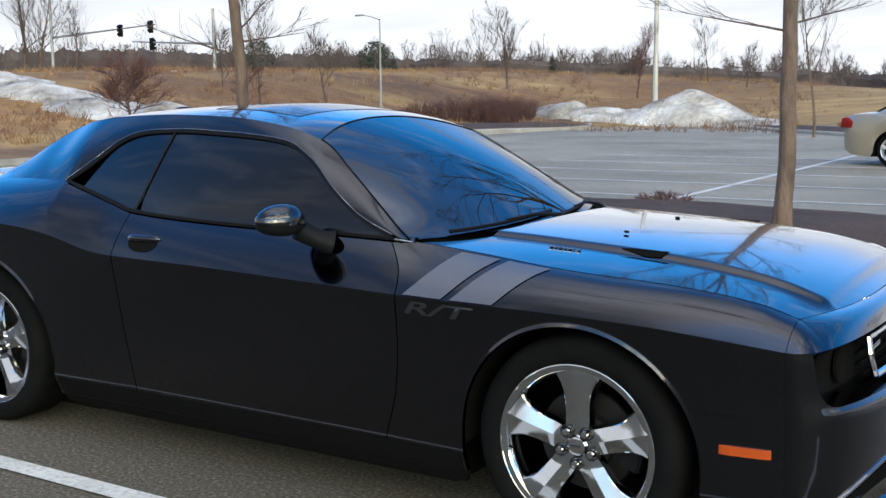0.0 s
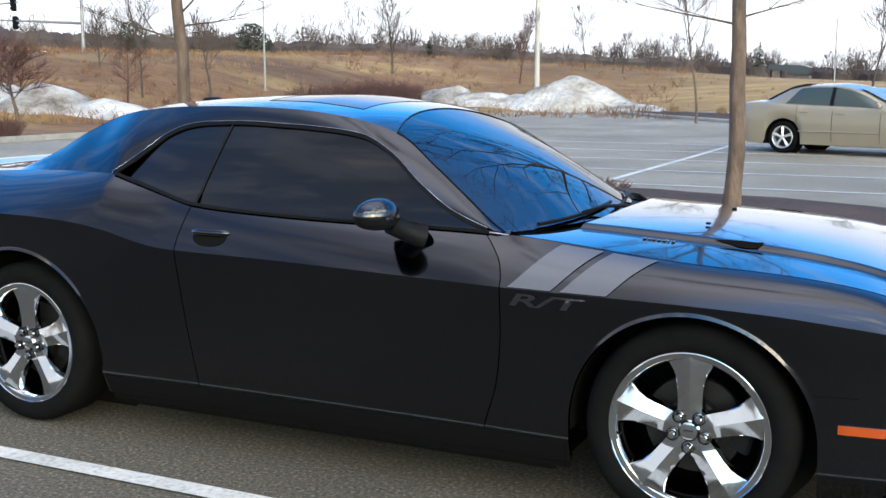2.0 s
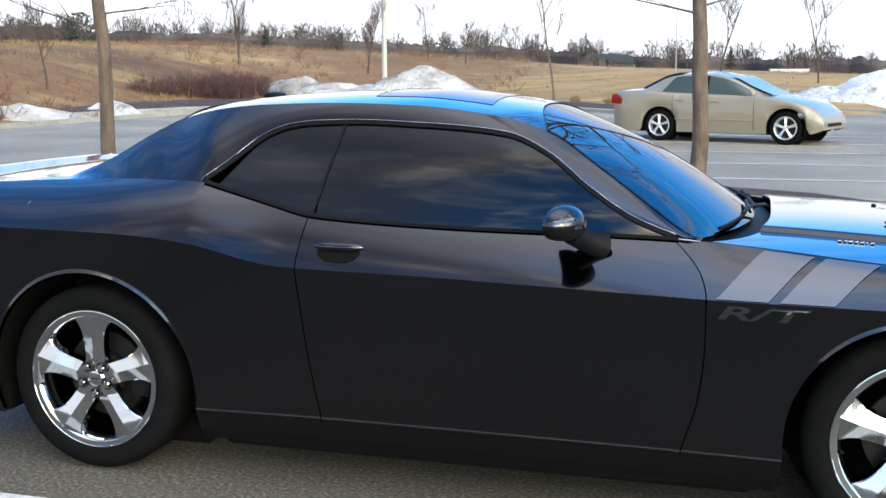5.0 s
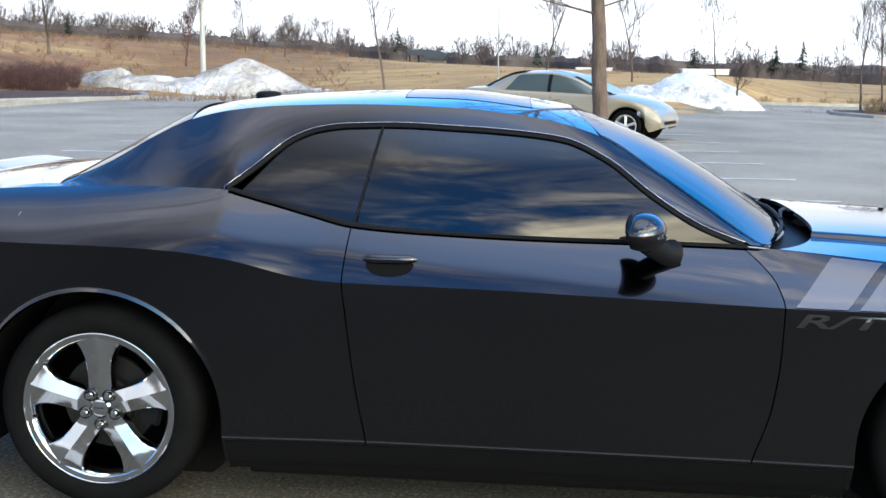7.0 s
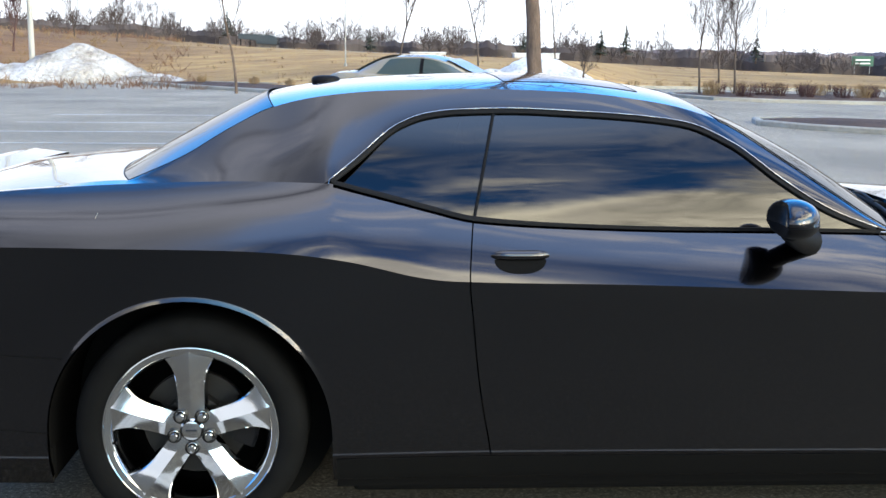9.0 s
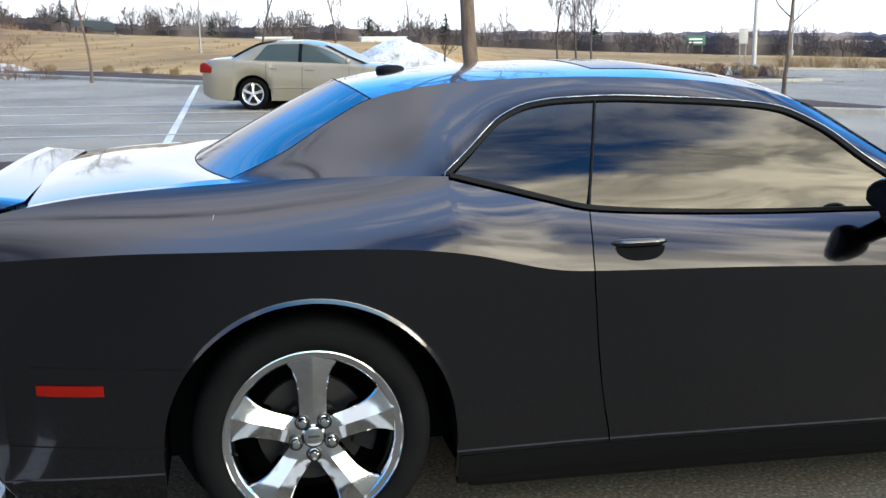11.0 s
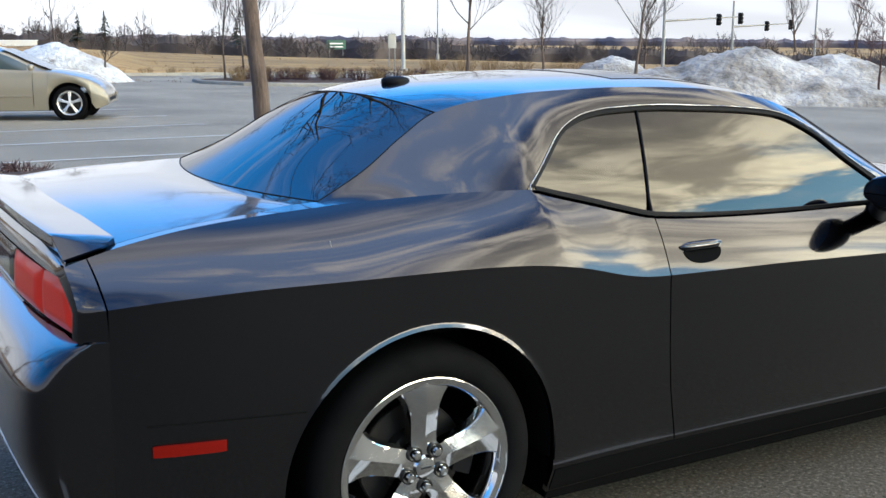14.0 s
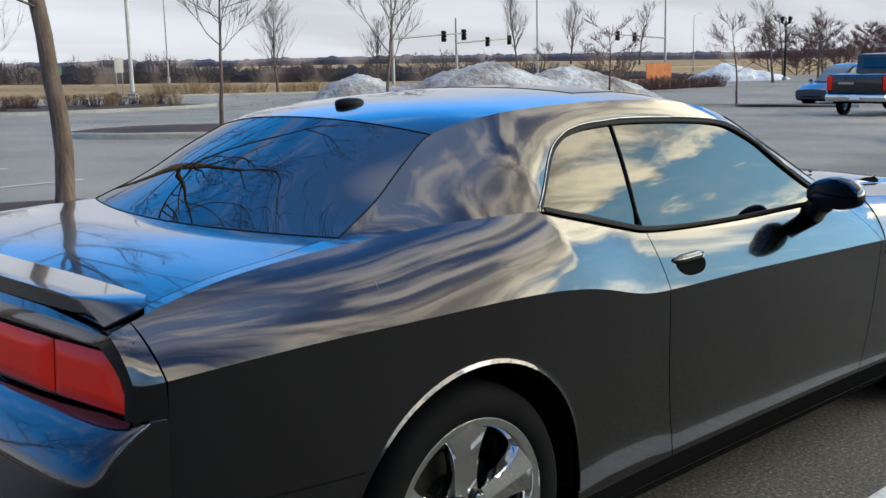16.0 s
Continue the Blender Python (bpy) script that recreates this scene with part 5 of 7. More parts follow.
acc_r, acc_f = Vector((0.33, 19.62)), Vector((2.90, 18.67))
d = acc_f - acc_r
n = Vector((-d.y, d.x)).normalized()
mid = acc_r + n * 0.80
vehicle("sedan", "champagne-gold four-door sedan parked across the bays", Matrix.Translation((mid.x, mid.y, 0.0)) @ Matrix.Rotation(math.atan2(d.y, d.x), 4, "Z"), CHAMPAGNE,
        2.74, 1.16, 0.70, 0.91, 0.20,
        ((-1.16, 0.86), (-1.12, 0.97), (-1.0, 1.03), (-0.6, 1.06), (-0.2, 1.04), (0.3, 1.01), (1.0, 0.985), (1.8, 0.965), (2.4, 0.94), (2.8, 0.875), (3.05, 0.805), (3.25, 0.70), (3.38, 0.59), (3.44, 0.49)),
        ((-0.62, 1.06), (-0.24, 1.25), (0.12, 1.395), (0.48, 1.445), (0.97, 1.45), (1.33, 1.40), (1.57, 1.325), (2.0, 1.12), (2.45, 0.94)), (-0.62, 2.42), 0.335,
        ((0.0, 0.97), (1.05, 1.97)), (0.30, 1.08, 2.08))
vehicle("minivan", "dark blue minivan driving lane side, seen from its front", Matrix.Translation((45.3, 19.5, -0.97)) @ Matrix.Rotation(radians(172), 4, "Z"), NAVYPAINT,
        3.0, 0.95, 0.95, 0.96, 0.22,
        ((-0.95, 0.9), (-0.6, 1.02), (1.0, 1.0), (2.4, 0.98), (3.2, 0.90), (3.95, 0.68)),
        ((-0.95, 1.0), (-0.75, 1.55), (-0.3, 1.72), (1.2, 1.75), (1.9, 1.62), (2.6, 1.2), (2.95, 0.96)), (-0.93, 2.9), 0.34, ((-0.6, 0.2), (0.3, 1.2), (1.3, 2.2)), (0.25, 1.25, 2.3))
vehicle("silver_car", "silver car at the edge of the lot", Matrix.Translation((22.65, 4.95, -0.41)) @ Matrix.Rotation(radians(160), 4, "Z"), STRIPE,
        2.7, 1.0, 0.9, 0.9, 0.2,
        ((-1.0, 0.9), (-0.6, 1.0), (1.0, 0.95), (2.0, 0.93), (2.8, 0.83), (3.6, 0.55)),
        ((-0.6, 1.0), (-0.2, 1.24), (0.3, 1.42), (1.0, 1.44), (1.5, 1.33), (2.2, 0.95)), (-0.6, 2.2), 0.32, ((0.0, 0.7), (0.8, 1.7)), (0.2, 0.75, 1.8), glass=TINT)


def pickup(m):
    t = thing("pickup_truck", "black pickup truck seen from behind, chrome rear bumper", "truck", "", m)
    part("bed", box(2.0, 1.95, 0.62, (0.1, 0, 0.98), 0.05), BLACKPAINT, t, "black cargo bed", 40)
    tg = part("tailgate", box(0.06, 1.55, 0.5, (-0.93, 0, 0.99), 0.02), BLACKPAINT, t, "black tailgate", 40)
    part("badge_bar", box(0.01, 0.5, 0.07, (-0.965, 0.35, 1.02), 0.002), TRIM, tg)
    part("cab", prism([(1.0, 0.75), (1.0, 1.35), (1.15, 1.88), (2.3, 1.90), (2.85, 1.35), (3.0, 1.25), (4.2, 1.15), (4.3, 0.75)], 1.86, "y", -0.93, 0.06), BLACKPAINT, t, "black cab and hood", 40)
    part("rear_window", box(0.03, 1.4, 0.36, (1.05, 0, 1.62), 0.01, turn=Matrix.Rotation(0.27, 4, "Y")), TINT, t, "dark rear window")
    for s in (-1, 1):
        part("side_window", box(1.2, 0.03, 0.38, (1.85, s * 0.925, 1.58), 0.01), TINT, t, "dark side window")
        part("tail_lamp", box(0.08, 0.17, 0.42, (-0.93, s * 0.88, 1.02), 0.02), REDLENS, t, "red tail lamp", 40)
        for x in (0.0, 3.5):
            road_wheel(t, x, s * 0.83, 0.39, s, ALLOY)
        part("mirror", box(0.12, 0.2, 0.2, (2.75, s * 1.05, 1.42), 0.03), BLACK, t)
    part("bumper", box(0.16, 1.9, 0.22, (-1.02, 0, 0.58), 0.04), CHROME, t, "chrome rear bumper", 40)
    part("plate_bar", box(0.01, 0.3, 0.14, (-1.105, 0, 0.60), 0.005), SIGNWHITE, t, "plain pale plate")
    part("underbody", box(4.6, 1.5, 0.3, (1.6, 0, 0.55), 0.03), LINER, t)


pickup(Matrix.Translation((31.6, 12.9, -0.63)) @ Matrix.Rotation(radians(2), 4, "Z"))

# ---- the dark grey coupe ----
WB, HUB = 2.946, 0.36                                # wheelbase, hub height
CREASE = Curve(                                      # x: half width, height of the shoulder crease
    (-1.0, 0.878, 0.925), (-0.93, 0.904, 0.930), (-0.865, 0.923, 0.9355), (-0.7, 0.942, 0.944), (-0.5, 0.952, 0.948), (-0.2, 0.958, 0.944), (0.12, 0.959, 0.939), (0.30, 0.956, 0.929),
    (0.46, 0.951, 0.909), (0.54, 0.948, 0.893), (0.63, 0.944, 0.870), (0.71, 0.941, 0.852), (0.80, 0.938, 0.841), (0.90, 0.936, 0.837), (1.32, 0.937, 0.830),
    (1.67, 0.940, 0.820), (2.16, 0.946, 0.806), (2.32, 0.950, 0.802), (2.82, 0.962, 0.798), (3.18, 0.957, 0.787), (3.40, 0.945, 0.769), (3.60, 0.922, 0.747))
BELT = Curve(                                        # upper edge of the side: deck edge, glass line, hood edge
    (-1.0, 0.868, 1.020), (-0.948, 0.849, 1.034), (-0.886, 0.828, 1.047), (-0.8, 0.806, 1.064), (-0.6, 0.765, 1.089), (-0.4, 0.735, 1.101), (-0.2, 0.722, 1.110), (0, 0.735, 1.118), (0.2, 0.755, 1.122),
    (0.42, 0.783, 1.120), (0.52, 0.791, 1.0975), (0.63, 0.801, 1.071), (0.74, 0.811, 1.043), (0.88, 0.825, 1.012), (1.17, 0.822, 0.993), (1.53, 0.815, 0.982),
    (1.81, 0.805, 0.978), (2.21, 0.790, 0.968), (2.32, 0.768, 0.957), (2.43, 0.765, 0.947), (2.9, 0.80, 0.907), (3.25, 0.80, 0.887), (3.5, 0.795, 0.853), (3.6, 0.78, 0.818))
BULGE = Curve((-1.0, 0.02), (-0.3, 0.042), (0.1, 0.045), (0.42, 0.036), (0.86, 0.016), (2.2, 0.018), (2.5, 0.03), (2.9, 0.04), (3.6, 0.035))
RAIL = Curve(                                        # the edge where roof and screens meet the side
    (-0.22, 0.668, 1.112), (-0.05, 0.622, 1.187), (0.1, 0.577, 1.277), (0.24, 0.540, 1.345), (0.4, 0.560, 1.381), (0.6, 0.575, 1.400), (0.9, 0.586, 1.408),
    (1.2, 0.590, 1.400), (1.5, 0.592, 1.366), (1.70, 0.590, 1.310), (1.9, 0.655, 1.187), (2.05, 0.71, 1.087), (2.2, 0.765, 0.988), (2.25, 0.784, 0.963))
LIGHTTOP = Curve(                                    # upper edge of the side glass
    (0.42, 1.121), (0.50, 1.182), (0.645, 1.296), (0.73, 1.327), (0.83, 1.340), (1.01, 1.345), (1.2, 1.338), (1.38, 1.328), (1.57, 1.306), (1.72, 1.243), (1.87, 1.132), (2.03, 1.035), (2.2, 0.972))
ROOFMID = Curve((0.15, 1.372), (0.24, 1.392), (0.34, 1.409), (0.44, 1.421), (0.65, 1.436), (0.95, 1.447), (1.16, 1.448), (1.36, 1.430), (1.6, 1.392), (1.72, 1.36))
GAP_F = Curve((0.16, 2.19), (0.27, 2.21), (0.47, 2.265), (0.66, 2.282), (0.80, 2.282), (0.86, 2.262), (0.92, 2.21), (0.97, 2.15))
GAP_R = Curve((0.16, 0.945), (0.29, 0.932), (0.41, 0.910), (0.52, 0.893), (0.73, 0.870), (0.84, 0.860), (0.93, 0.866), (1.03, 0.876))
SEAM_R = lambda z: -0.866 - 0.19 * max(0.0, z - 0.935)   # joint ahead of the tail corners
ARCHES = ((0.0, 0.436), (WB, 0.412))
SILL = 0.185
ARCH_Z = HUB - 0.012                                # the arches are struck from a little below the hubs


def low_y(x, z):
    """Half width of the side below the crease."""
    yc, zc = CREASE(x)
    f = np.interp(z, (0.16, 0.20, 0.272, 0.285, 0.30, 0.34, 0.395, 0.42, 0.46, 0.62, zc - 0.03, zc), (0.085, 0.07, 0.0385, 0.0374, 0.0368, 0.0350, 0.0322, 0.0310, 0.0285, 0.017, 0.002, 0.0))
    y = yc - f
    for cx, r in ARCHES:
        e = math.hypot(x - cx, max(0.0, z - ARCH_Z)) - r
        if e < 0.013:
            y += 0.005 * (1 - max(e, 0) / 0.013) * min(1.0, max(0.0, (z - HUB - 0.08) / 0.2))
    return y


def low_edge(x):
    z = SILL
    for cx, r in ARCHES:
        if abs(x - cx) < r:
            z = max(z, ARCH_Z + math.sqrt(max(0.0, r * r - (x - cx) ** 2)))
    return z


def shoulder(x, w):
    """Point between crease (w 0) and belt (w 1)."""
    (yc, zc), (yb, zb) = CREASE(x), BELT(x)
    k = BULGE(x)
    L = math.hypot(zb - zc, yc - yb)
    cy, cz = (yc + yb) / 2 + k * (zb - zc) / L, (zc + zb) / 2 + k * (yc - yb) / L
    a, b, c = (1 - w) ** 2, 2 * w * (1 - w), w * w
    return a * yc + b * cy + c * yb, a * zc + b * cz + c * zb


def stations(a, b, step=0.045):
    """Even steps along the car, closer together at the ends of the wheel arches."""
    xs = list(np.linspace(a, b, max(2, int((b - a) / step))))
    for cx, r in ARCHES:
        arc = [cx + (r - 0.0002) * math.sin(t) for t in np.linspace(-math.pi / 2, math.pi / 2, 41)]
        xs = [x for x in xs if abs(x - cx) > r + 0.012] + [x for x in arc if a <= x <= b] + [x for x in (cx - r - 0.0005, cx + r + 0.0005, cx - r - 0.012, cx + r + 0.012) if a < x < b]
    return sorted(set(xs))


def side_panel(a, b, side):
    """Lower side and shoulder between two gap lines a(z), b(z)."""
    bm = bmesh.new()
    x0, x1 = a(0.7), b(0.7)
    xs = stations(x0, x1)
    us = [(x - x0) / (x1 - x0) for x in xs]
    feet = [0, 0.12, 0.3, 0.45, 0.55, 0.65, 0.85]      # below hub height
    lows = feet + [1 + v for v in (0, 0.015, 0.03, 0.05, 0.075, 0.10, 0.135, 0.17, 0.22, 0.30, 0.40, 0.52, 0.65, 0.78, 0.88, 0.95, 1.0)]
    ups = list(np.linspace(0, 1, 11))
    def at(u, z):
        x = x0 + (x1 - x0) * u
        wa, wb_ = max(0.0, 1 - (x - x0) / 0.26), max(0.0, 1 - (x1 - x) / 0.40)
        return x + (a(z) - x0) * wa * wa * (3 - 2 * wa) + (b(z) - x1) * wb_ * wb_ * (3 - 2 * wb_)
    cols = []
    for u, x in zip(us, xs):
        zc = CREASE(x)[1]
        zl = low_edge(x)
        col = []
        zm = max(zl, ARCH_Z)
        for v in lows:
            z = zl + (zm - zl) * v if v < 1 else zm + (zc - zm) * (v - 1)
            xx = at(u, z)
            z = z if v < 1 else zm + (CREASE(xx)[1] - zm) * (v - 1)
            col.append((xx, low_y(xx, z), z))
        zb = BELT(x)[1]
        for w in ups[1:]:
            z = zc + (zb - zc) * w
            xx = at(u, z)
            y, z = shoulder(xx, w)
            col.append((xx, y, z))
        cols.append([bm.verts.new((p[0], p[1] * side, p[2])) for p in col])
    for i in range(len(cols) - 1):
        open_arch = any(min(abs(xs[i] - cx), abs(xs[i + 1] - cx)) < r for cx, r in ARCHES)
        for j in range(len(feet) if open_arch else 0, len(cols[0]) - 1):
            q = [cols[i][j], cols[i + 1][j], cols[i + 1][j + 1], cols[i][j + 1]]
            bm.faces.new(q if side < 0 else q[::-1])
    for i in range(len(cols) - 1):
        e = bm.edges.get((cols[i][len(lows) - 1], cols[i + 1][len(lows) - 1]))
        if e:
            e.smooth = False
    return bm


def pane_y(x, z):
    """Half width of the side glass: one even curve in height, slightly bowed along the car."""
    return 0.822 - 0.42 * (z - 0.99) - 0.32 * (z - 0.99) ** 2 - 0.036 * ((x - 1.1) / 1.1) ** 2


def glass_y(x, z, inset=0.0):
    """Half width of the upper side (pillars, window surround) at a height."""
    yb, zb = BELT(x)
    yr, zr = RAIL(x)
    v = min(max((z - zb) / max(zr - zb, 1e-4), 0), 1)
    k = min(max((x + 0.05) / 0.5, 0), 1)
    k = k * k * (3 - 2 * k)
    y = yb + (yr - yb) * v + math.sin(math.pi * v) * (0.022 * k - 0.012 * (1 - k) * (1 - v))
    if x > 0.42:
        zl = min(max(LIGHTTOP(x), zb), zr - 0.004)
        q = min(max((z - zb) / 0.03, 0), 1)
        w = min((x - 0.42) / 0.22, 1.0)
        w = w * w * (3 - 2 * w)
        y0 = y
        if z <= zl:
            y = yb + (pane_y(x, z) - yb) * q * q * (3 - 2 * q)
        else:
            ql = min(max((zl - zb) / 0.03, 0), 1)
            yl = yb + (pane_y(x, zl) - yb) * ql * ql * (3 - 2 * ql)
            g = (z - zl) / (zr - zl)
            y = yl + (yr - yl) * g + 0.022 * math.sin(math.pi * g) * (zr - zl) / (zr - zb)
        y = y0 + (y - y0) * w
    return y - inset


def tailed(sections, front, n, zs, side_at, rows=14):
    """A bumper: at each height, a rounded plan curve from one flank round to the other."""
    def fn(u, v):
        z = np.interp(v, np.linspace(0, 1, len(zs)), zs)
        a = (u - 0.5) * math.pi
        xr, ys = sections(z), side_at(z)
        s, c = math.sin(a), math.cos(a)
        y = ys * math.copysign(abs(s) ** (2 / n), s)
        x = front + (xr - front) * c ** (2 / n)
        return (x, y, z)
    us = 0.5 + 0.5 * np.sin(np.linspace(-math.pi / 2, math.pi / 2, 61))
    us = np.sort(np.concatenate([us, np.linspace(0.02, 0.98, 30)]))
    return grid(fn, 0, 0, us=us, vs=np.linspace(0, 1, rows * 3))


REAR = Curve((0.22, -0.86), (0.29, -0.92), (0.36, -0.985), (0.45, -1.045), (0.60, -1.085), (0.74, -1.080), (0.80, -1.045), (0.842, -0.985), (0.856, -0.945))
FRONT = Curve((0.17, 3.74), (0.22, 3.79), (0.30, 3.83), (0.40, 3.85), (0.52, 3.852), (0.56, 3.842), (0.58, 3.825), (0.745, 3.775), (0.76, 3.77), (0.80, 3.76), (0.835, 3.70))


def side_profile(x):
    yc, zc = CREASE(x)
    ws = np.linspace(0, 1, 9)
    ups = [shoulder(x, w) for w in ws]
    def at(z):
        if z <= zc:
            return low_y(x, z)
        return float(np.interp(z, [p[1] for p in ups], [p[0] for p in ups]))
    return at


def wheel(parent, x, side):
    """A five-spoke chrome wheel with its tyre; the outer face looks along side * y."""
    w = new("wheel")
    w.parent = parent
    w.matrix_basis = Matrix.Translation((x, side * 0.80, HUB)) @ (Matrix() if side < 0 else Matrix.Rotation(math.pi, 4, "Z"))
    tagged(w, "chrome five-spoke wheel with a low black tyre")
    # outer face at y = -0.115
    tyre = [(0.267, -0.100), (0.2735, -0.112), (0.281, -0.118), (0.300, -0.124), (0.325, -0.122), (0.342, -0.113), (0.354, -0.098), (0.3595, -0.075), (0.360, 0.075), (0.354, 0.098), (0.335, 0.118), (0.300, 0.124), (0.262, 0.10)]
    part("tyre", lathe(tyre, 72), RUBBER, w, "black low-profile tyre", 40)
    rim = [(0.2655, -0.098), (0.2675, -0.109), (0.2655, -0.1135), (0.2622, -0.1142), (0.2605, -0.1120), (0.2440, -0.1095), (0.2395, -0.105), (0.2330, -0.088), (0.2270, -0.075), (0.2235, 0.02), (0.2300, 0.09)]
    part("rim", lathe([(a * 1.02, b) for a, b in rim], 72), CHROME, w, "bright chrome rim", 35)
    for k in range(5):
        a0 = math.pi / 2 + k * 2 * math.pi / 5
        half = Curve((0.030, 0.030), (0.060, 0.047), (0.090, 0.0475), (0.13, 0.0490), (0.17, 0.055), (0.205, 0.070), (0.235, 0.098), (0.250, 0.124))
        rise = Curve((0.030, -0.088), (0.075, -0.093), (0.13, -0.100), (0.19, -0.107), (0.235, -0.1085), (0.250, -0.107))
        def fn(u, v):
            r = 0.03 + 0.22 * u
            s = 2 * v - 1
            h, base = half(r), rise(r)
            k = 0.86 - 0.04 * max(0.0, (r - 0.13) / 0.12)
            edge = max(0.0, abs(s) - k) / (1 - k)
            t = s * h
            facet = 0.25 * min(1.0, max(0.0, (r - 0.045) / 0.05)) * (1 - 0.45 * max(0.0, (r - 0.17) / 0.08))
            y = base - 0.004 + facet * min(abs(t), k * h) + 0.026 * edge
            rr = r * 1.02 * (1 - 0.02 * s * s)
            return (rr * math.cos(a0) - t * math.sin(a0), y, rr * math.sin(a0) + t * math.cos(a0))
        vs = [0, 0.035, 0.07, 0.10, 0.2, 0.35, 0.5, 0.65, 0.8, 0.90, 0.93, 0.965, 1.0]
        bm = grid(fn, 18, 0, vs=vs)
        bmesh.ops.recalc_face_normals(bm, faces=bm.faces)
        if sum(f.normal.y for f in bm.faces) > 0:
            bmesh.ops.reverse_faces(bm, faces=bm.faces)
        thicken(part("spoke", bm, CHROME, w, smooth=14), 0.02)
        al = -math.pi / 2 + k * 2 * math.pi / 5
        c = (0.0565 * math.cos(al), 0, 0.0565 * math.sin(al))
        part("lug_pocket", lathe([(0.0225, -0.080), (0.0225, -0.1015), (0.0195, -0.1020), (0.0170, -0.092)], 16, centre=c), DARKMETAL, w, smooth=40)
        part("lug_nut", lathe([(0.0140, -0.080), (0.0140, -0.109), (0.0112, -0.1165), (0.0, -0.118)], 12, centre=c), CHROME, w, "chrome lug nut", 30)
    part("hub", lathe([(0.078, -0.060), (0.076, -0.082), (0.070, -0.0865), (0.040, -0.090), (0.033, -0.096), (0.030, -0.1005), (0.018, -0.103), (0.0, -0.1035)], 40), CHROME, w, "chrome hub with a plain centre cap", 30)
    cap = box(0.034, 0.002, 0.006, (0, -0.1045, 0.002), 0.0008)
    part("cap_mark", cap, BADGE, w)
    part("brake_disc", lathe([(0.06, 0.012), (0.165, 0.012), (0.168, 0.006), (0.168, -0.010), (0.165, -0.014), (0.10, -0.014), (0.095, -0.045), (0.05, -0.05)], 48), DARKMETAL, w, "grey iron brake disc", 30)
    cal = lathe([(0.13, 0.03), (0.195, 0.03), (0.20, 0.02), (0.20, -0.035), (0.19, -0.045), (0.13, -0.045), (0.13, 0.03)], 10, arc=(-0.4, 0.4))
    part("brake_caliper", cal, BLACK, w, smooth=40)
    part("valve", tube([(-0.236, -0.080, -0.040), (-0.228, -0.108, -0.038)], 0.004, 8), BLACK, w)
    return w


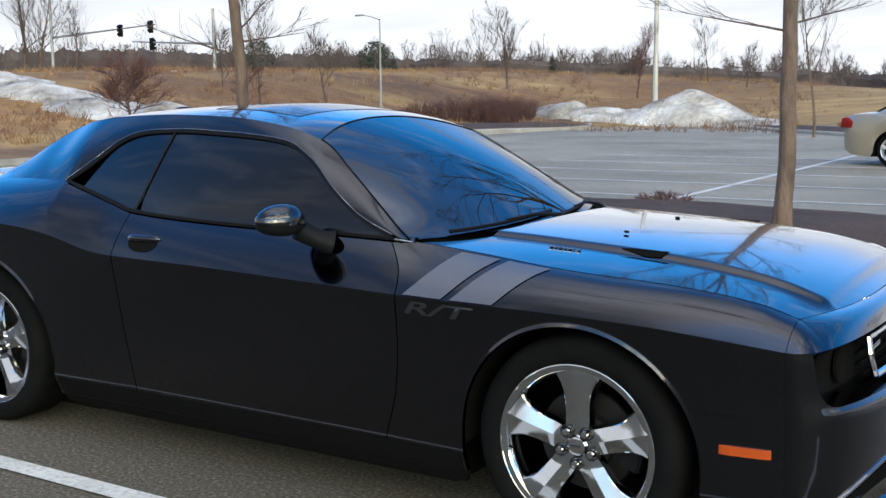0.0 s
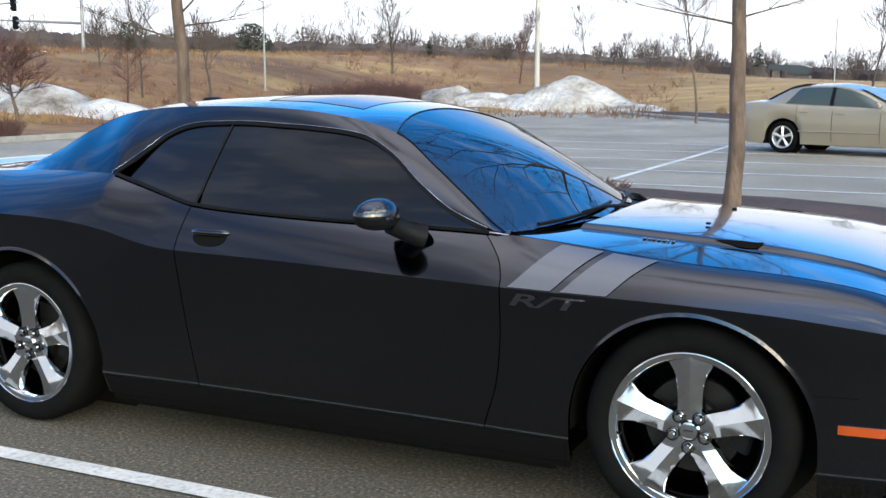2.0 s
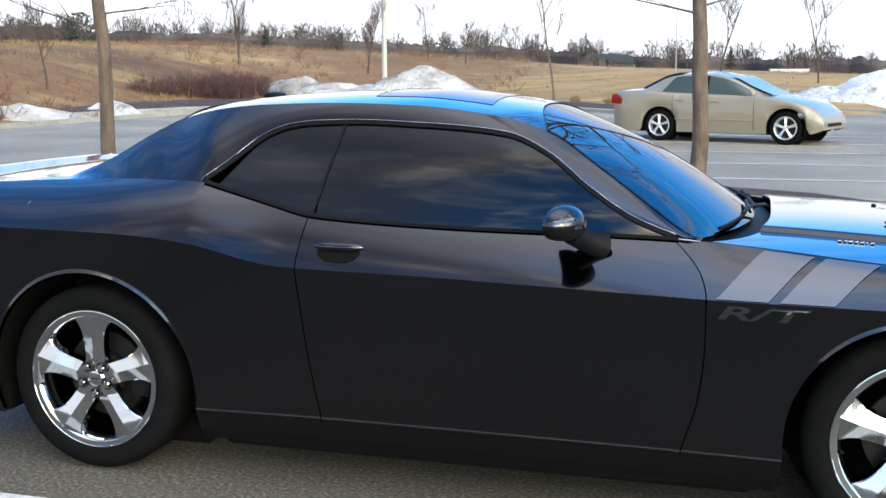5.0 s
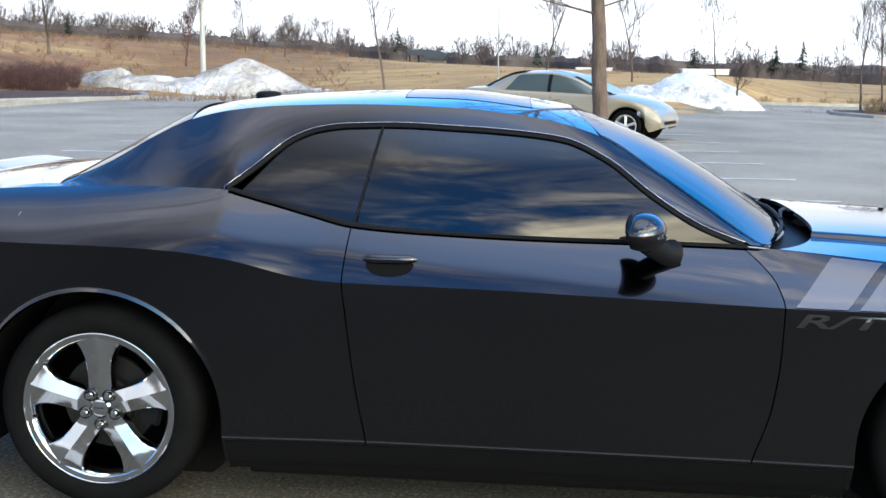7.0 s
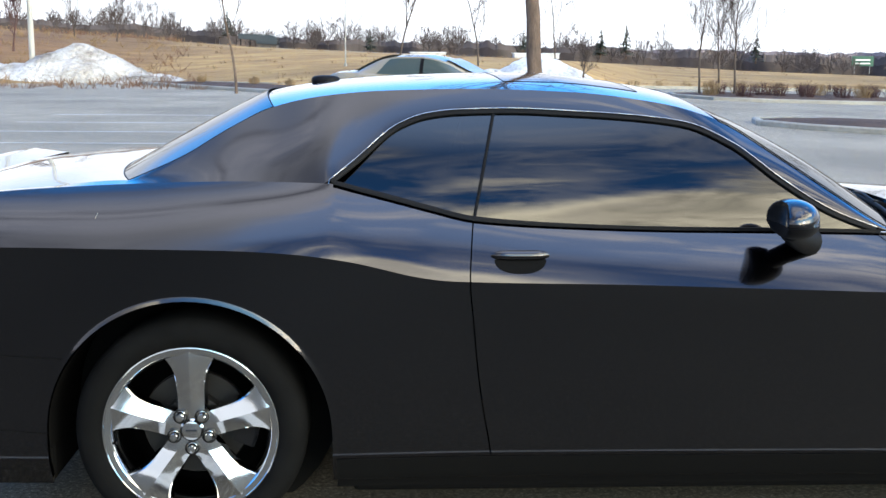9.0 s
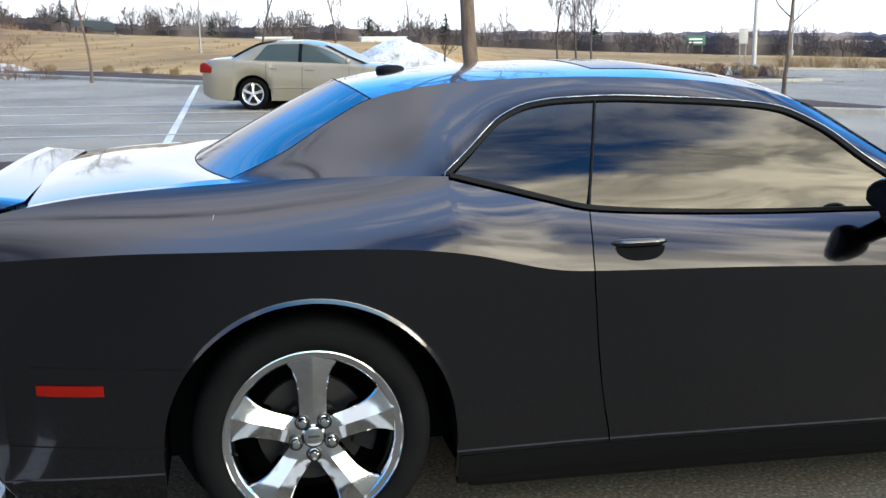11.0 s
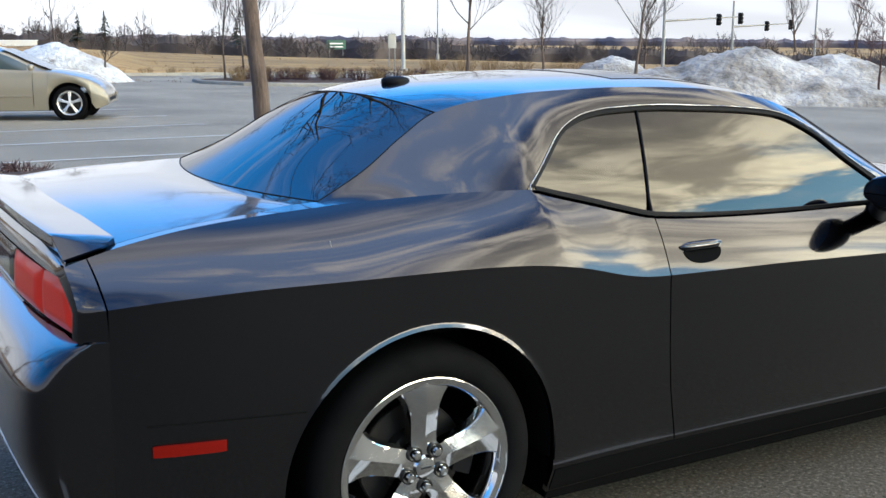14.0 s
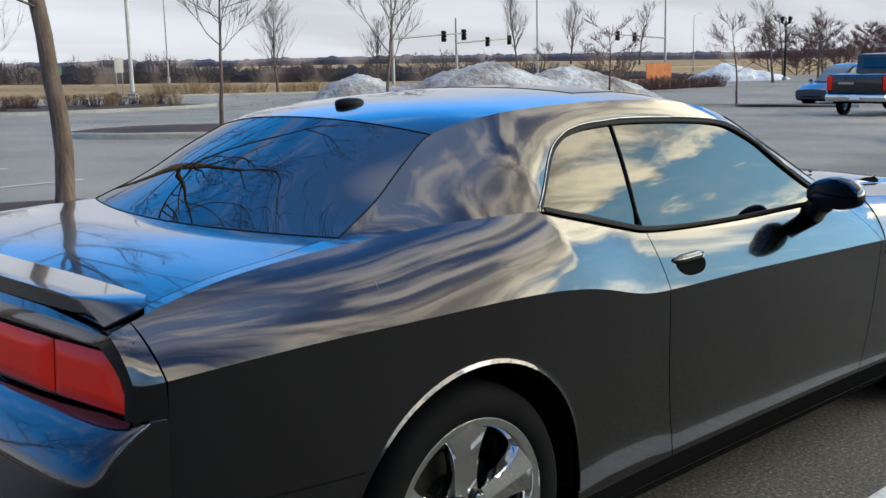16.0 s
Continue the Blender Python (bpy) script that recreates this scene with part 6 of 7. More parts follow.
def build_coupe():
    car = thing("coupe", "dark slate-grey metallic two-door coupe with tinted windows and chrome wheels", "car")
    g = 0.0022
    for side in (-1, 1):
        q = side_panel(SEAM_R, lambda z: GAP_R(z) - g, side)
        thicken(part("quarter_panel", q, PAINT, car, "swelling rear quarter panel with a sharp shoulder crease", 28), 0.018)
        door = thicken(part("door", side_panel(lambda z: GAP_R(z) + g, lambda z: GAP_F(z) - g, side), PAINT, car, "long dark grey door", 28), 0.018)
        fender = thicken(part("front_fender", side_panel(lambda z: GAP_F(z) + g, lambda z: 3.6005, side), PAINT, car, "front fender with two pale slanted stripes", 28), 0.018)
        # rails, pillars
        def frame_fn(u, v):
            x = -0.22 + (2.25 + 0.22) * u
            yb, zb = BELT(x)
            yr, zr = RAIL(x)
            lo = zb if x < 0.42 else min(max(LIGHTTOP(x), zb), zr - 0.004)
            z = lo + (zr - lo) * v
            return (x, side * glass_y(x, z), z)
        fr = grid(frame_fn, 90, 8, flip=side > 0)
        thicken(part("roof_rail", fr, PAINT, car, "painted roof rail with windscreen and rear pillars", 35), 0.016)
        # side glass in two panes
        def pane(xa, xb):
            def fn(u, v):
                x = xa + (xb - xa) * u
                for _ in range(3):
                    zb = BELT(x)[1]
                    zt = max(LIGHTTOP(x), zb + 0.001) if x <= 2.2 else zb + 0.001
                    z = zb - 0.012 + (zt - zb + 0.016) * v
                    lean = 0.22 * (z - 1.01)
                    f0, f1 = (0.0 if xa < 0.5 else 1.0), (1.0 if xa < 0.5 else 0.0)
                    x = xa + (xb - xa) * u + lean * (f0 * (1 - u) + f1 * u if xa < 0.5 else (1 - u))
                return (x, side * (pane_y(x, z) - 0.011), z)
            return grid(fn, 40, 10, flip=side > 0)
        part("quarter_window", pane(0.425, 0.873), TINT, car, "dark tinted rear side window", 60)
        part("door_window", pane(0.884, 2.20), TINT, car, "dark tinted door window", 60)
        # black seal between panes, belt strip, surround, bright edge
        seal = tube([(0.878 + 0.22 * (z - 1.01), side * glass_y(0.878 + 0.22 * (z - 1.01), z, 0.007), z) for z in np.linspace(1.0, 1.338, 12)], 0.0045, 6)
        part("window_seal", seal, BLACK, car)
        xs = np.linspace(0.44, 2.18, 60)
        def ribbon(top, bot, off):
            bm = bmesh.new()
            rows = []
            for x in xs:
                a, b = top(x), bot(x)
                rows.append([bm.verts.new((x, side * (glass_y(x, z) + off), z)) for z in (a, (a + b) / 2, b)])
            for p, r in zip(rows, rows[1:]):
                for j in range(2):
                    f = (p[j], p[j + 1], r[j + 1], r[j])
                    bm.faces.new(f if side > 0 else f[::-1])
            return bm
        thicken(part("belt_strip", ribbon(lambda x: BELT(x)[1] + 0.009, lambda x: BELT(x)[1] - 0.002, 0.0035), BLACK, car, "black weather strip along the window sill"), 0.008)
        pts = []
        outline = [(x, LIGHTTOP(x)) for x in list(np.linspace(0.43, 0.9, 24)) + list(np.linspace(0.93, 2.17, 46))]
        black = bmesh.new()
        rows = []
        for i, (x, z) in enumerate(outline):
            x0, z0 = outline[max(i - 1, 0)]
            x1, z1 = outline[min(i + 1, len(outline) - 1)]
            d = Vector((x1 - x0, z1 - z0)).normalized()
            nx, nz = -d.y, d.x                       # outwards, up
            row = []
            for k, o in ((0.004, 0.003), (-0.004, 0.004), (-0.011, 0.002), (-0.015, -0.008)):
                xx, zz = x + nx * k, z + nz * k
                row.append(black.verts.new((xx, side * (glass_y(xx, zz) + o - 0.002), zz)))
            rows.append(row)
            pts.append((x + nx * 0.004, side * (glass_y(x, z) + 0.002), z + nz * 0.004))
        for p, r in zip(rows, rows[1:]):
            for j in range(3):
                f = (p[j], p[j + 1], r[j + 1], r[j])
                black.faces.new(f if side > 0 else f[::-1])
        part("window_surround", black, BLACK, car, "black rubber window surround", 40)
        tip = [(x, side * (glass_y(x, BELT(x)[1]) + 0.003), BELT(x)[1] - 0.002) for x in np.linspace(0.60, 0.425, 8)]
        part("window_trim", tube(tip[-1:] + pts, 0.0019, 6), TRIM, car, "thin bright metal trim round the windows", 60)
        # handle
        hx, hz = 1.015, 0.900
        def hy(x, z):
            yc, zc = CREASE(x)
            ws = [shoulder(x, w) for w in np.linspace(0, 1, 12)]
            return float(np.interp(z, [p[1] for p in ws], [p[0] for p in ws]))
        # flat patch just proud of the door; its black stands for the recess's shade
        def cup(u, v):
            a = math.pi * (1 + u)
            x, z = hx + 0.080 * math.copysign(abs(math.cos(a)) ** 0.8, math.cos(a)) * v ** 0.8, 0.902 + 0.040 * math.sin(a) * v
            return (x, side * (hy(x, z) + 0.0025), z)
        part("handle_recess_patch", grid(cup, 24, 6, flip=side < 0), LINER, door, "flat black patch for the shaded recess behind the handle", 60)
        def bar(u, v):
            x = hx + 0.090 * (2 * u - 1)
            a = math.pi * (v - 0.5)
            th = 0.0165 * (1 - abs(2 * u - 1) ** 6 * 0.75)
            z = 0.913 + th * math.sin(a)
            return (x, side * (hy(x, 0.912) + 0.003 + 0.017 * math.cos(a) * (1 - abs(2 * u - 1) ** 4)), z)
        part("door_handle", grid(bar, 20, 8, flip=side > 0), PAINT, door, "body-coloured pull handle", 60)
        # pale stripes on the fender and a small grey decal below them
        for x0, x1 in ((2.312, 2.470), (2.505, 2.668)):
            def st(u, v, x0=x0, x1=x1):
                w = 0.012 + 0.93 * v
                x = x0 + (x1 - x0) * u + 0.14 * v ** 0.9
                y, z = shoulder(x, w)
                return (x, side * (y + 0.0022), z + 0.0022)
            part("fender_stripe", grid(st, 6, 12, flip=side > 0), STRIPE, fender, "pale silver slanted stripe", 60)
        cv = bpy.data.curves.new("decal", "FONT")
        cv.body, cv.size, cv.shear, cv.offset, cv.resolution_u = "R/T", 1.0, 0.25, 0.02, 3
        txt = bpy.data.objects.new("decal", cv)
        flat = bpy.data.meshes.new_from_object(txt)
        dm = bmesh.new()
        dm.from_mesh(flat)
        bmesh.ops.triangulate(dm, faces=dm.faces)
        bmesh.ops.subdivide_edges(dm, edges=[e for e in dm.edges if e.calc_length() > 0.25], cuts=2)
        lo, hi = min(v.co.x for v in dm.verts), max(v.co.x for v in dm.verts)
        for v in dm.verts:
            f = (v.co.x - lo) / (hi - lo)
            x, z = 2.318 + 0.285 * (f if side < 0 else 1 - f), 0.743 + 0.046 * v.co.y / 0.73
            v.co = (x, side * (low_y(x, z) + 0.0022), z)
        bmesh.ops.recalc_face_normals(dm, faces=dm.faces)
        bpy.data.objects.remove(txt)
        bpy.data.curves.remove(cv)
        bpy.data.meshes.remove(flat)
        part("fender_decal", dm, BADGE, fender, "faint grey fender lettering")
        # side markers
        def mark(xa, xb, za, zb, slope):
            def fn(u, v):
                x = xa + (xb - xa) * u
                z = za + (zb - za) * v + slope * (x - xa)
                e = min(u, 1 - u) * 6
                d = 0.004 + 0.004 * min(1, e)
                return (x, side * (low_y(x, z) + d), z)
            return grid(fn, 10, 4, flip=side > 0)
        thicken(part("front_side_marker", mark(3.415, 3.565, 0.420, 0.448, 0.0), AMBER, car, "amber side marker lamp", 40), 0.01)
        thicken(part("rear_side_marker", mark(-0.777, -0.592, 0.546, 0.576, -0.06), MARKER, car, "red side marker reflector", 40), 0.01)
        # rocker tucked in below the painted side, its shade put in as black
        def rocker(u, v):
            x = 0.448 + (2.518 - 0.448) * u
            z = 0.266 - 0.112 * v
            return (x, side * (low_y(x, max(z, 0.165)) + 0.003 - 0.05 * max(0.0, v - 0.55) ** 1.5), z)
        thicken(part("shade_black_rocker", grid(rocker, 24, 10, flip=side < 0), LINER, car, "rocker panel under the door, coloured black for the shade there", 60), 0.02)
        # bumper joints
        def seam(xa, xb, za, zb):
            pts2 = [(x, side * (low_y(x, z) + 0.0005), z) for x, z in zip(np.linspace(xa, xb, 14), np.linspace(za, zb, 14))]
            part("panel_joint", tube(pts2, 0.0020, 5), LINER, car)
        seam(-0.79, -0.375, 0.630, 0.603)
        seam(-0.86, -0.43, 0.395, 0.362)
        seam(3.34, 3.47, 0.535, 0.540)
        # wheel wells
        for cx, r in ARCHES:
            liner = lathe([(r + 0.004, -0.12), (r + 0.004, 0.28)], 32, centre=(cx, side * 0.80 if side < 0 else side * 0.80 - 0.16, ARCH_Z), arc=(-0.10, math.pi + 0.10))
            part("wheel_well", liner, LINER, car, "dark wheel well", 60)
            well = lathe([(0.0, 0), (r + 0.01, 0)], 32, centre=(cx, side * 0.53, ARCH_Z))
            part("inner_wheel_well", well, LINER, car)
            wheel(car, cx, side)
        # mirror
        mir = bmesh.new()
        bmesh.ops.create_uvsphere(mir, u_segments=28, v_segments=18, radius=1)
        for v in mir.verts:
            x, y, z = v.co
            if x < -0.45:
                x = -0.45 + (x + 0.45) * 0.12
            flat = 1 - 0.18 * max(0, -z)
            v.co = (1.826 + 0.075 * x - 0.02 * (abs(y) ** 2), side * (0.985 + 0.108 * y), 1.035 + (0.066 if z > 0 else 0.052) * math.copysign(abs(z) ** 0.85, z) * flat)
        m = part("mirror_housing", mir, PAINT, car, "dark grey door mirror housing", 50)
        low = bmesh.new()
        bmesh.ops.create_uvsphere(low, u_segments=28, v_segments=18, radius=1)
        for v in low.verts:
            x, y, z = v.co
            if x < -0.45:
                x = -0.45 + (x + 0.45) * 0.12
            z = min(z, -0.12)
            v.co = (1.826 + 0.0762 * x - 0.02 * (abs(y) ** 2), side * (0.985 + 0.1092 * y), 1.035 + 0.0535 * math.copysign(abs(z) ** 0.85, z))
        part("mirror_base", low, BLACK, m, "black mirror underside", 50)
        part("mirror_stalk", tube([(1.845, side * 0.925, 1.000), (1.872, side * 0.890, 0.975), (1.905, side * 0.862, 0.955), (1.93, side * 0.835, 0.946)], [0.040, 0.037, 0.038, 0.050], 14), BLACK, m, "black mirror stalk", 60)
        part("mirror_glass", lathe([(0.0, 0), (1, 0)], 28), CHROME, m, "mirror glass").matrix_basis = Matrix.Translation((1.790, side * 0.985, 1.040)) @ Matrix.Rotation(math.pi / 2, 4, "Z") @ Matrix.Diagonal((0.088, 1, 0.044, 1))
    # front end, rear end
    fa = side_profile(3.598)
    S0, S1, S2, ROUND = 0.868, 0.958, 0.90, 2.4
    def on_nose(y, z, off=0.0):
        t = min(abs(y) / fa(min(z, 0.745)), 1.0)
        return 3.601 + (FRONT(z) - 3.601) * max(0.0, 1 - t ** ROUND) ** (1 / ROUND) + off
    def mouth(t):
        """Lower edge of the grille opening across the nose, rounded up at its ends."""
        t = abs(t)
        if t <= S0:
            return 0.578
        q = min((t - S0) / (S1 - S0), 1.0)
        return 0.578 + 0.167 * (1 - (1 - q ** 3.4) ** (1 / 3.4))
    half_ss = np.unique(np.concatenate([np.sin(np.linspace(0, math.pi / 2, 26)), np.linspace(S0, S1, 22), np.linspace(S1, 1, 8)]))
    ss = np.concatenate([-half_ss[:0:-1], half_ss])
    fv = np.array([0.17, 0.20, 0.24, 0.30, 0.36, 0.42, 0.47, 0.51, 0.54, 0.562, 0.572, 0.578])
    def bump(u, v):
        z0 = float(np.interp(v, np.linspace(0, 1, len(fv)), fv))
        z = 0.17 + (z0 - 0.17) * (mouth(u) - 0.17) / (0.578 - 0.17)
        y = u * fa(min(z, 0.745))
        return (on_nose(y, z), y, z)
    bmp = part("front_bumper", grid(bump, 0, 0, us=ss, vs=np.linspace(0, 1, 34)), PAINT, car, "painted nose and front bumper", 30)
    thicken(bmp, 0.012)
    def rim(u, v):
        t = u * S1
        z = mouth(t)
        y = t * fa(z)
        return (on_nose(y, z) - 0.11 * v - 0.002, y * (1 - 0.04 * v), z - 0.004 + 0.012 * v)
    inner = ss[(abs(ss) <= S1)] / S1
    part("mouth_ledge", grid(rim, 0, 0, us=inner, vs=np.linspace(0, 1, 6)), PAINT, bmp, "painted ledge below the grille", 50)
    ra = side_profile(-0.866)
    rz = [0.22, 0.29, 0.36, 0.45, 0.60, 0.74, 0.80, 0.842, 0.856]
    rb = tailed(REAR, -0.8664, 8.0, rz, ra)
    bmesh.ops.reverse_faces(rb, faces=rb.faces)
    thicken(part("rear_bumper", rb, PAINT, car, "painted tail panel and rear bumper", 30), 0.012)
    # tail lamps in the recess
    def on_tail(y, z, off=0.0):
        return -0.962 + 0.052 * min(abs(y) / 0.88, 1.0) ** 2.6 + 0.06 * (z - 0.925) - off
    part("tail_panel", grid(lambda u, v: (on_tail(0.87 * u, 0.85 + 0.165 * v), 0.87 * u, 0.85 + 0.165 * v), 0, 4, us=np.linspace(-1, 1, 31), flip=True), GLOSSBLACK, car, "gloss black panel behind the tail lamps", 50)
    def lamp(y0, y1, z0, z1, slant=0.0):
        def fn(u, v):
            ye = y1 - slant * v
            y, z = y0 + (ye - y0) * u, z0 + (z1 - z0) * v
            e = min(1, 8 * min(u, 1 - u, v * 0.6, (1 - v) * 0.6))
            return (on_tail(y, z, 0.004 + 0.012 * e), y, z)
        return grid(fn, 24, 14, flip=y1 < y0)
    for s in (-1, 1):
        for y0, y1 in ((0.602, 0.868), (0.27, 0.592)):
            l = part("tail_lamp", lamp(s * y0, s * y1, 0.868, 0.982, s * 0.058 if y0 > 0.5 else 0.0), REDLENS, car, "wide red tail lamp", 50)
            thicken(l, 0.008)
            for k in range(9):
                z = 0.893 + 0.008 * k
                yy = np.linspace(s * (y0 + 0.04), s * (y1 - 0.05 - (0.75 * (z - 0.868) if y0 > 0.5 else 0.0)), 12)
                part("lens_ridge", tube([(on_tail(y, z, 0.0165), y, z) for y in yy], 0.0022, 4), REDLENS2, l)
    part("centre_panel", lamp(-0.26, 0.26, 0.868, 0.982), GLOSSBLACK, car, "gloss black centre panel between the tail lamps", 50)
    # hood
    hoodmid = Curve((2.2, 1.000), (2.5, 0.996), (2.87, 0.984), (3.1, 0.969), (3.4, 0.928), (3.6, 0.874), (3.70, 0.835), (3.75, 0.815))
    def hood_z(x, y):
        xe = min(x, 3.6)
        yh, zh = BELT(xe)
        yh = max(yh, abs(y) + 1e-4)
        zm = hoodmid(x) - 0.018
        s = abs(y) / yh
        z = zh + (zm - zh) * (1 - s ** 2.3)
        if x > 3.6:
            z = zm - (hoodmid(3.6) - 0.018 - zh) * s ** 2.3
        w = 0.50 + 0.06 * min(max((x - 2.6) / 1.0, 0), 1)
        t = min(max((w + 0.040 - abs(y)) / 0.040, 0), 1)
        fade = min(max((3.655 - x) / 0.030, 0), 1)
        return z + 0.018 * t * t * (3 - 2 * t) * fade * fade * (3 - 2 * fade)
    def hood_fn(u, v):
        s = 2 * v - 1
        xr = 2.475 - 0.19 * abs(s) ** 4.5
        xf = 3.702 - 0.102 * abs(s) ** 2.6
        x = xr + (xf - xr) * u
        y = s * (BELT(min(x, 3.6))[0] - 0.004)
        return (x, y, hood_z(x, y) + 0.001)
    vs = sorted(set(list(np.linspace(0, 1, 33)) + [0.5 + k * s for s in (-1, 1) for k in (0.30, 0.310, 0.318, 0.326, 0.334, 0.342, 0.350, 0.358, 0.366, 0.375)]))
    hood = thicken(part("hood", grid(hood_fn, 96, 0, vs=vs), PAINT, car, "long hood with a raised centre", 30), 0.015)
    for s in (-1, 1):
        # the hood has no hole here: the opening's dark is a flat black patch
        def slot(u, v):
            x = 2.935 + 0.145 * u
            f = min(1.0, u / 0.62) * min(1.0, (1 - u) / 0.10)
            y = s * (0.520 + 0.034 * f * v + 0.014 * (1 - u))
            return (x + 0.03 * v * u, y, hood_z(x, abs(y)) + 0.0035)
        part("hood_vent_patch", grid(slot, 18, 8, flip=s < 0), LINER, hood, "flat black patch for the dark of the hood scoop opening", 50)
        n = box(0.020, 0.011, 0.009, (2.87, s * 0.325 if s < 0 else 0.20, hood_z(2.87, 0.3) + 0.008), 0.004)
        part("washer_nozzle", n, BLACK, hood, "black washer nozzle")
        for i, (wd, gp) in enumerate(((0.013, 0.0), (0.011, 0.018), (0.014, 0.034), (0.012, 0.053), (0.015, 0.070), (0.006, 0.090), (0.013, 0.104))):
            bx = 2.690 + gp + wd / 2
            block = box(wd, 0.020, 0.005, (bx, s * 0.580, hood_z(bx, 0.580) + 0.0055), 0.001)
            part("badge_block", block, CHROME, hood, "plain bright badge block")
    # cowl, wipers, screens
    def ws(u, v, out=0.0):
        s = 2 * u - 1
        xe = 2.235 + (1.700 - 2.235) * v
        ye, ze = RAIL(xe)
        cx, cz = 2.415 + (1.605 - 2.415) * v, 0.967 + (1.390 - 0.967) * v
        k = 0.040 * math.sin(math.pi * v) * (1 - s * s) + out
        p = Vector((cx + (xe - cx) * abs(s) ** 2.2, ye * s, cz + (ze - cz) * abs(s) ** 2.2))
        return p + Vector((0.42, 0, 0.9)) * k
    part("windshield", grid(lambda u, v: ws(u, v), 32, 20), WSGLASS, car, "blue-reflecting raked windshield", 60)
    def cowl(u, v):
        s = 2 * u - 1
        a = ws(u, 0) - Vector((0.02, 0, 0.02))
        xr = 2.50 - 0.19 * abs(s) ** 4.5
        return a + (Vector((xr, 0.77 * s, 0.935)) - a) * v
    part("cowl", grid(cowl, 30, 5), BLACK, car, "black cowl below the windshield", 60)
    for y0, y1, lift in ((-0.62, 0.05, 0.0), (0.02, 0.60, 0.0)):
        wp = [ws(0.5 + y / 1.556, 0.012 + 0.040 * (y - y0) / (y1 - y0), 0.014) for y in np.linspace(y0, y1, 12)]
        blade = part("wiper", tube(wp, 0.0075, 6), BLACK, car, "black wiper blade", 60)
        arm = [wp[-1] + Vector((0.10, 0.02, -0.045)), wp[-1] + Vector((0.07, -0.02, -0.012)), wp[8] + Vector((0.02, 0, 0.008)), wp[5] + Vector((0, 0, 0.008))]
        part("wiper_arm", tube(arm, [0.011, 0.009, 0.007, 0.005], 8), BLACK, blade, smooth=60)
    part("windshield_seal", tube([ws(u, 1.0, 0.001) for u in np.linspace(0, 1, 24)], 0.003, 6), BLACK, car)
    for s in (0, 1):
        part("pillar_trim", tube([ws(s, v, 0.003) for v in np.linspace(0, 1, 20)], 0.0022, 6), BLACK, car)
    part("pillar_foot", tube([(2.17, -0.80, 0.972), (2.21, -0.797, 0.968), (2.25, -0.785, 0.963)], [0.002, 0.004, 0.002], 6), TRIM, car, "bright tip at the foot of the pillar")
    def roof_fn(u, v):
        s = 2 * v - 1
        xf, xb = 1.600 + 0.098 * s * s, 0.175 + 0.062 * s * s
        x = xb + (xf - xb) * u
        yr, zr = RAIL(x)
        zm = ROOFMID(x)
        w = abs(s) ** 2.4
        return (x, yr * s, zm * (1 - w) + zr * w)
    roof = thicken(part("roof", grid(roof_fn, 60, 40), PAINT, car, "painted roof", 40), 0.015)
    def sun_fn(u, v):
        s = (2 * v - 1)
        x = 0.98 + 0.46 * u + 0.02 * s * s
        y = 0.43 * s
        fr = y / RAIL(x)[0]
        w = abs(fr) ** 2.4
        return (x, y, ROOFMID(x) * (1 - w) + RAIL(x)[1] * w + 0.0008)
    part("sunroof", grid(sun_fn, 22, 22), GLOSSBLACK, roof, "dark glass sunroof panel", 60)
    def line(u0, u1):
        return tube([Vector(sun_fn(*uv)) for uv in (np.array(u0) + (np.array(u1) - np.array(u0)) * t for t in np.linspace(0, 1, 14))], 0.0012, 5)
    for a, b in (((0, 0), (1, 0)), ((1, 0), (1, 1)), ((1, 1), (0, 1)), ((0, 1), (0, 0))):
        part("sunroof_seal", line(a, b), BLACK, roof)
    ant = bmesh.new()
    bmesh.ops.create_uvsphere(ant, u_segments=20, v_segments=12, radius=1)
    for v in ant.verts:
        v.co = (0.375 + 0.054 * v.co.x, 0.040 * v.co.y, 1.416 + 0.020 * math.copysign(abs(v.co.z) ** 0.6, v.co.z))
    part("antenna_puck", ant, BLACK, roof, "low black satellite antenna", 60)
    def bl(u, v):
        s = 2 * u - 1
        xe = 0.234 + (-0.215 - 0.234) * v
        ye, ze = RAIL(xe)
        cx, cz = 0.172 + (-0.335 - 0.172) * v, 1.384 + (1.114 - 1.384) * v
        p = Vector((cx + (xe - cx) * s * s, (ye - 0.004) * s, cz + (ze - cz) * abs(s) ** 2.2))
        return p + Vector((-0.35, 0, 0.9)) * 0.006 * math.sin(math.pi * v) * (1 - s * s)
    part("rear_window", grid(bl, 32, 20), REARGLASS, car, "dark tinted rear window", 60)
    for a in ([bl(u, 0) for u in np.linspace(0, 1, 24)], [bl(u, 1) for u in np.linspace(0, 1, 24)], [bl(0, v) for v in np.linspace(0, 1, 16)], [bl(1, v) for v in np.linspace(0, 1, 16)]):
        part("rear_window_seal", tube(a, 0.0025, 6), BLACK, car)
    # deck: fixed shelf round the screen, then the lid
    deckmid = Curve((-0.95, 1.062), (-0.7, 1.100), (-0.45, 1.116), (-0.3, 1.118))
    def deck_z(x, s):
        zb = BELT(x)[1]
        w = abs(s) ** 2.2
        return deckmid(x) * (1 - w) + zb * w
    def lid_edge(x):
        yb = BELT(x)[0] - 0.040
        t = min(max((x + 0.46) / 0.245, 0), 1)
        t = t * t * (3 - 2 * t)
        return (yb - 0.004) * (1 - t) + 0.662 * t
    def lid(u, v):
        s = 2 * v - 1
        a = bl(v, 1.0)
        x = a.x + (-0.945 - a.x) * u
        xe = -0.215 + (-0.945 + 0.215) * u
        y = s * lid_edge(xe)
        t = min(u / 0.30, 1)
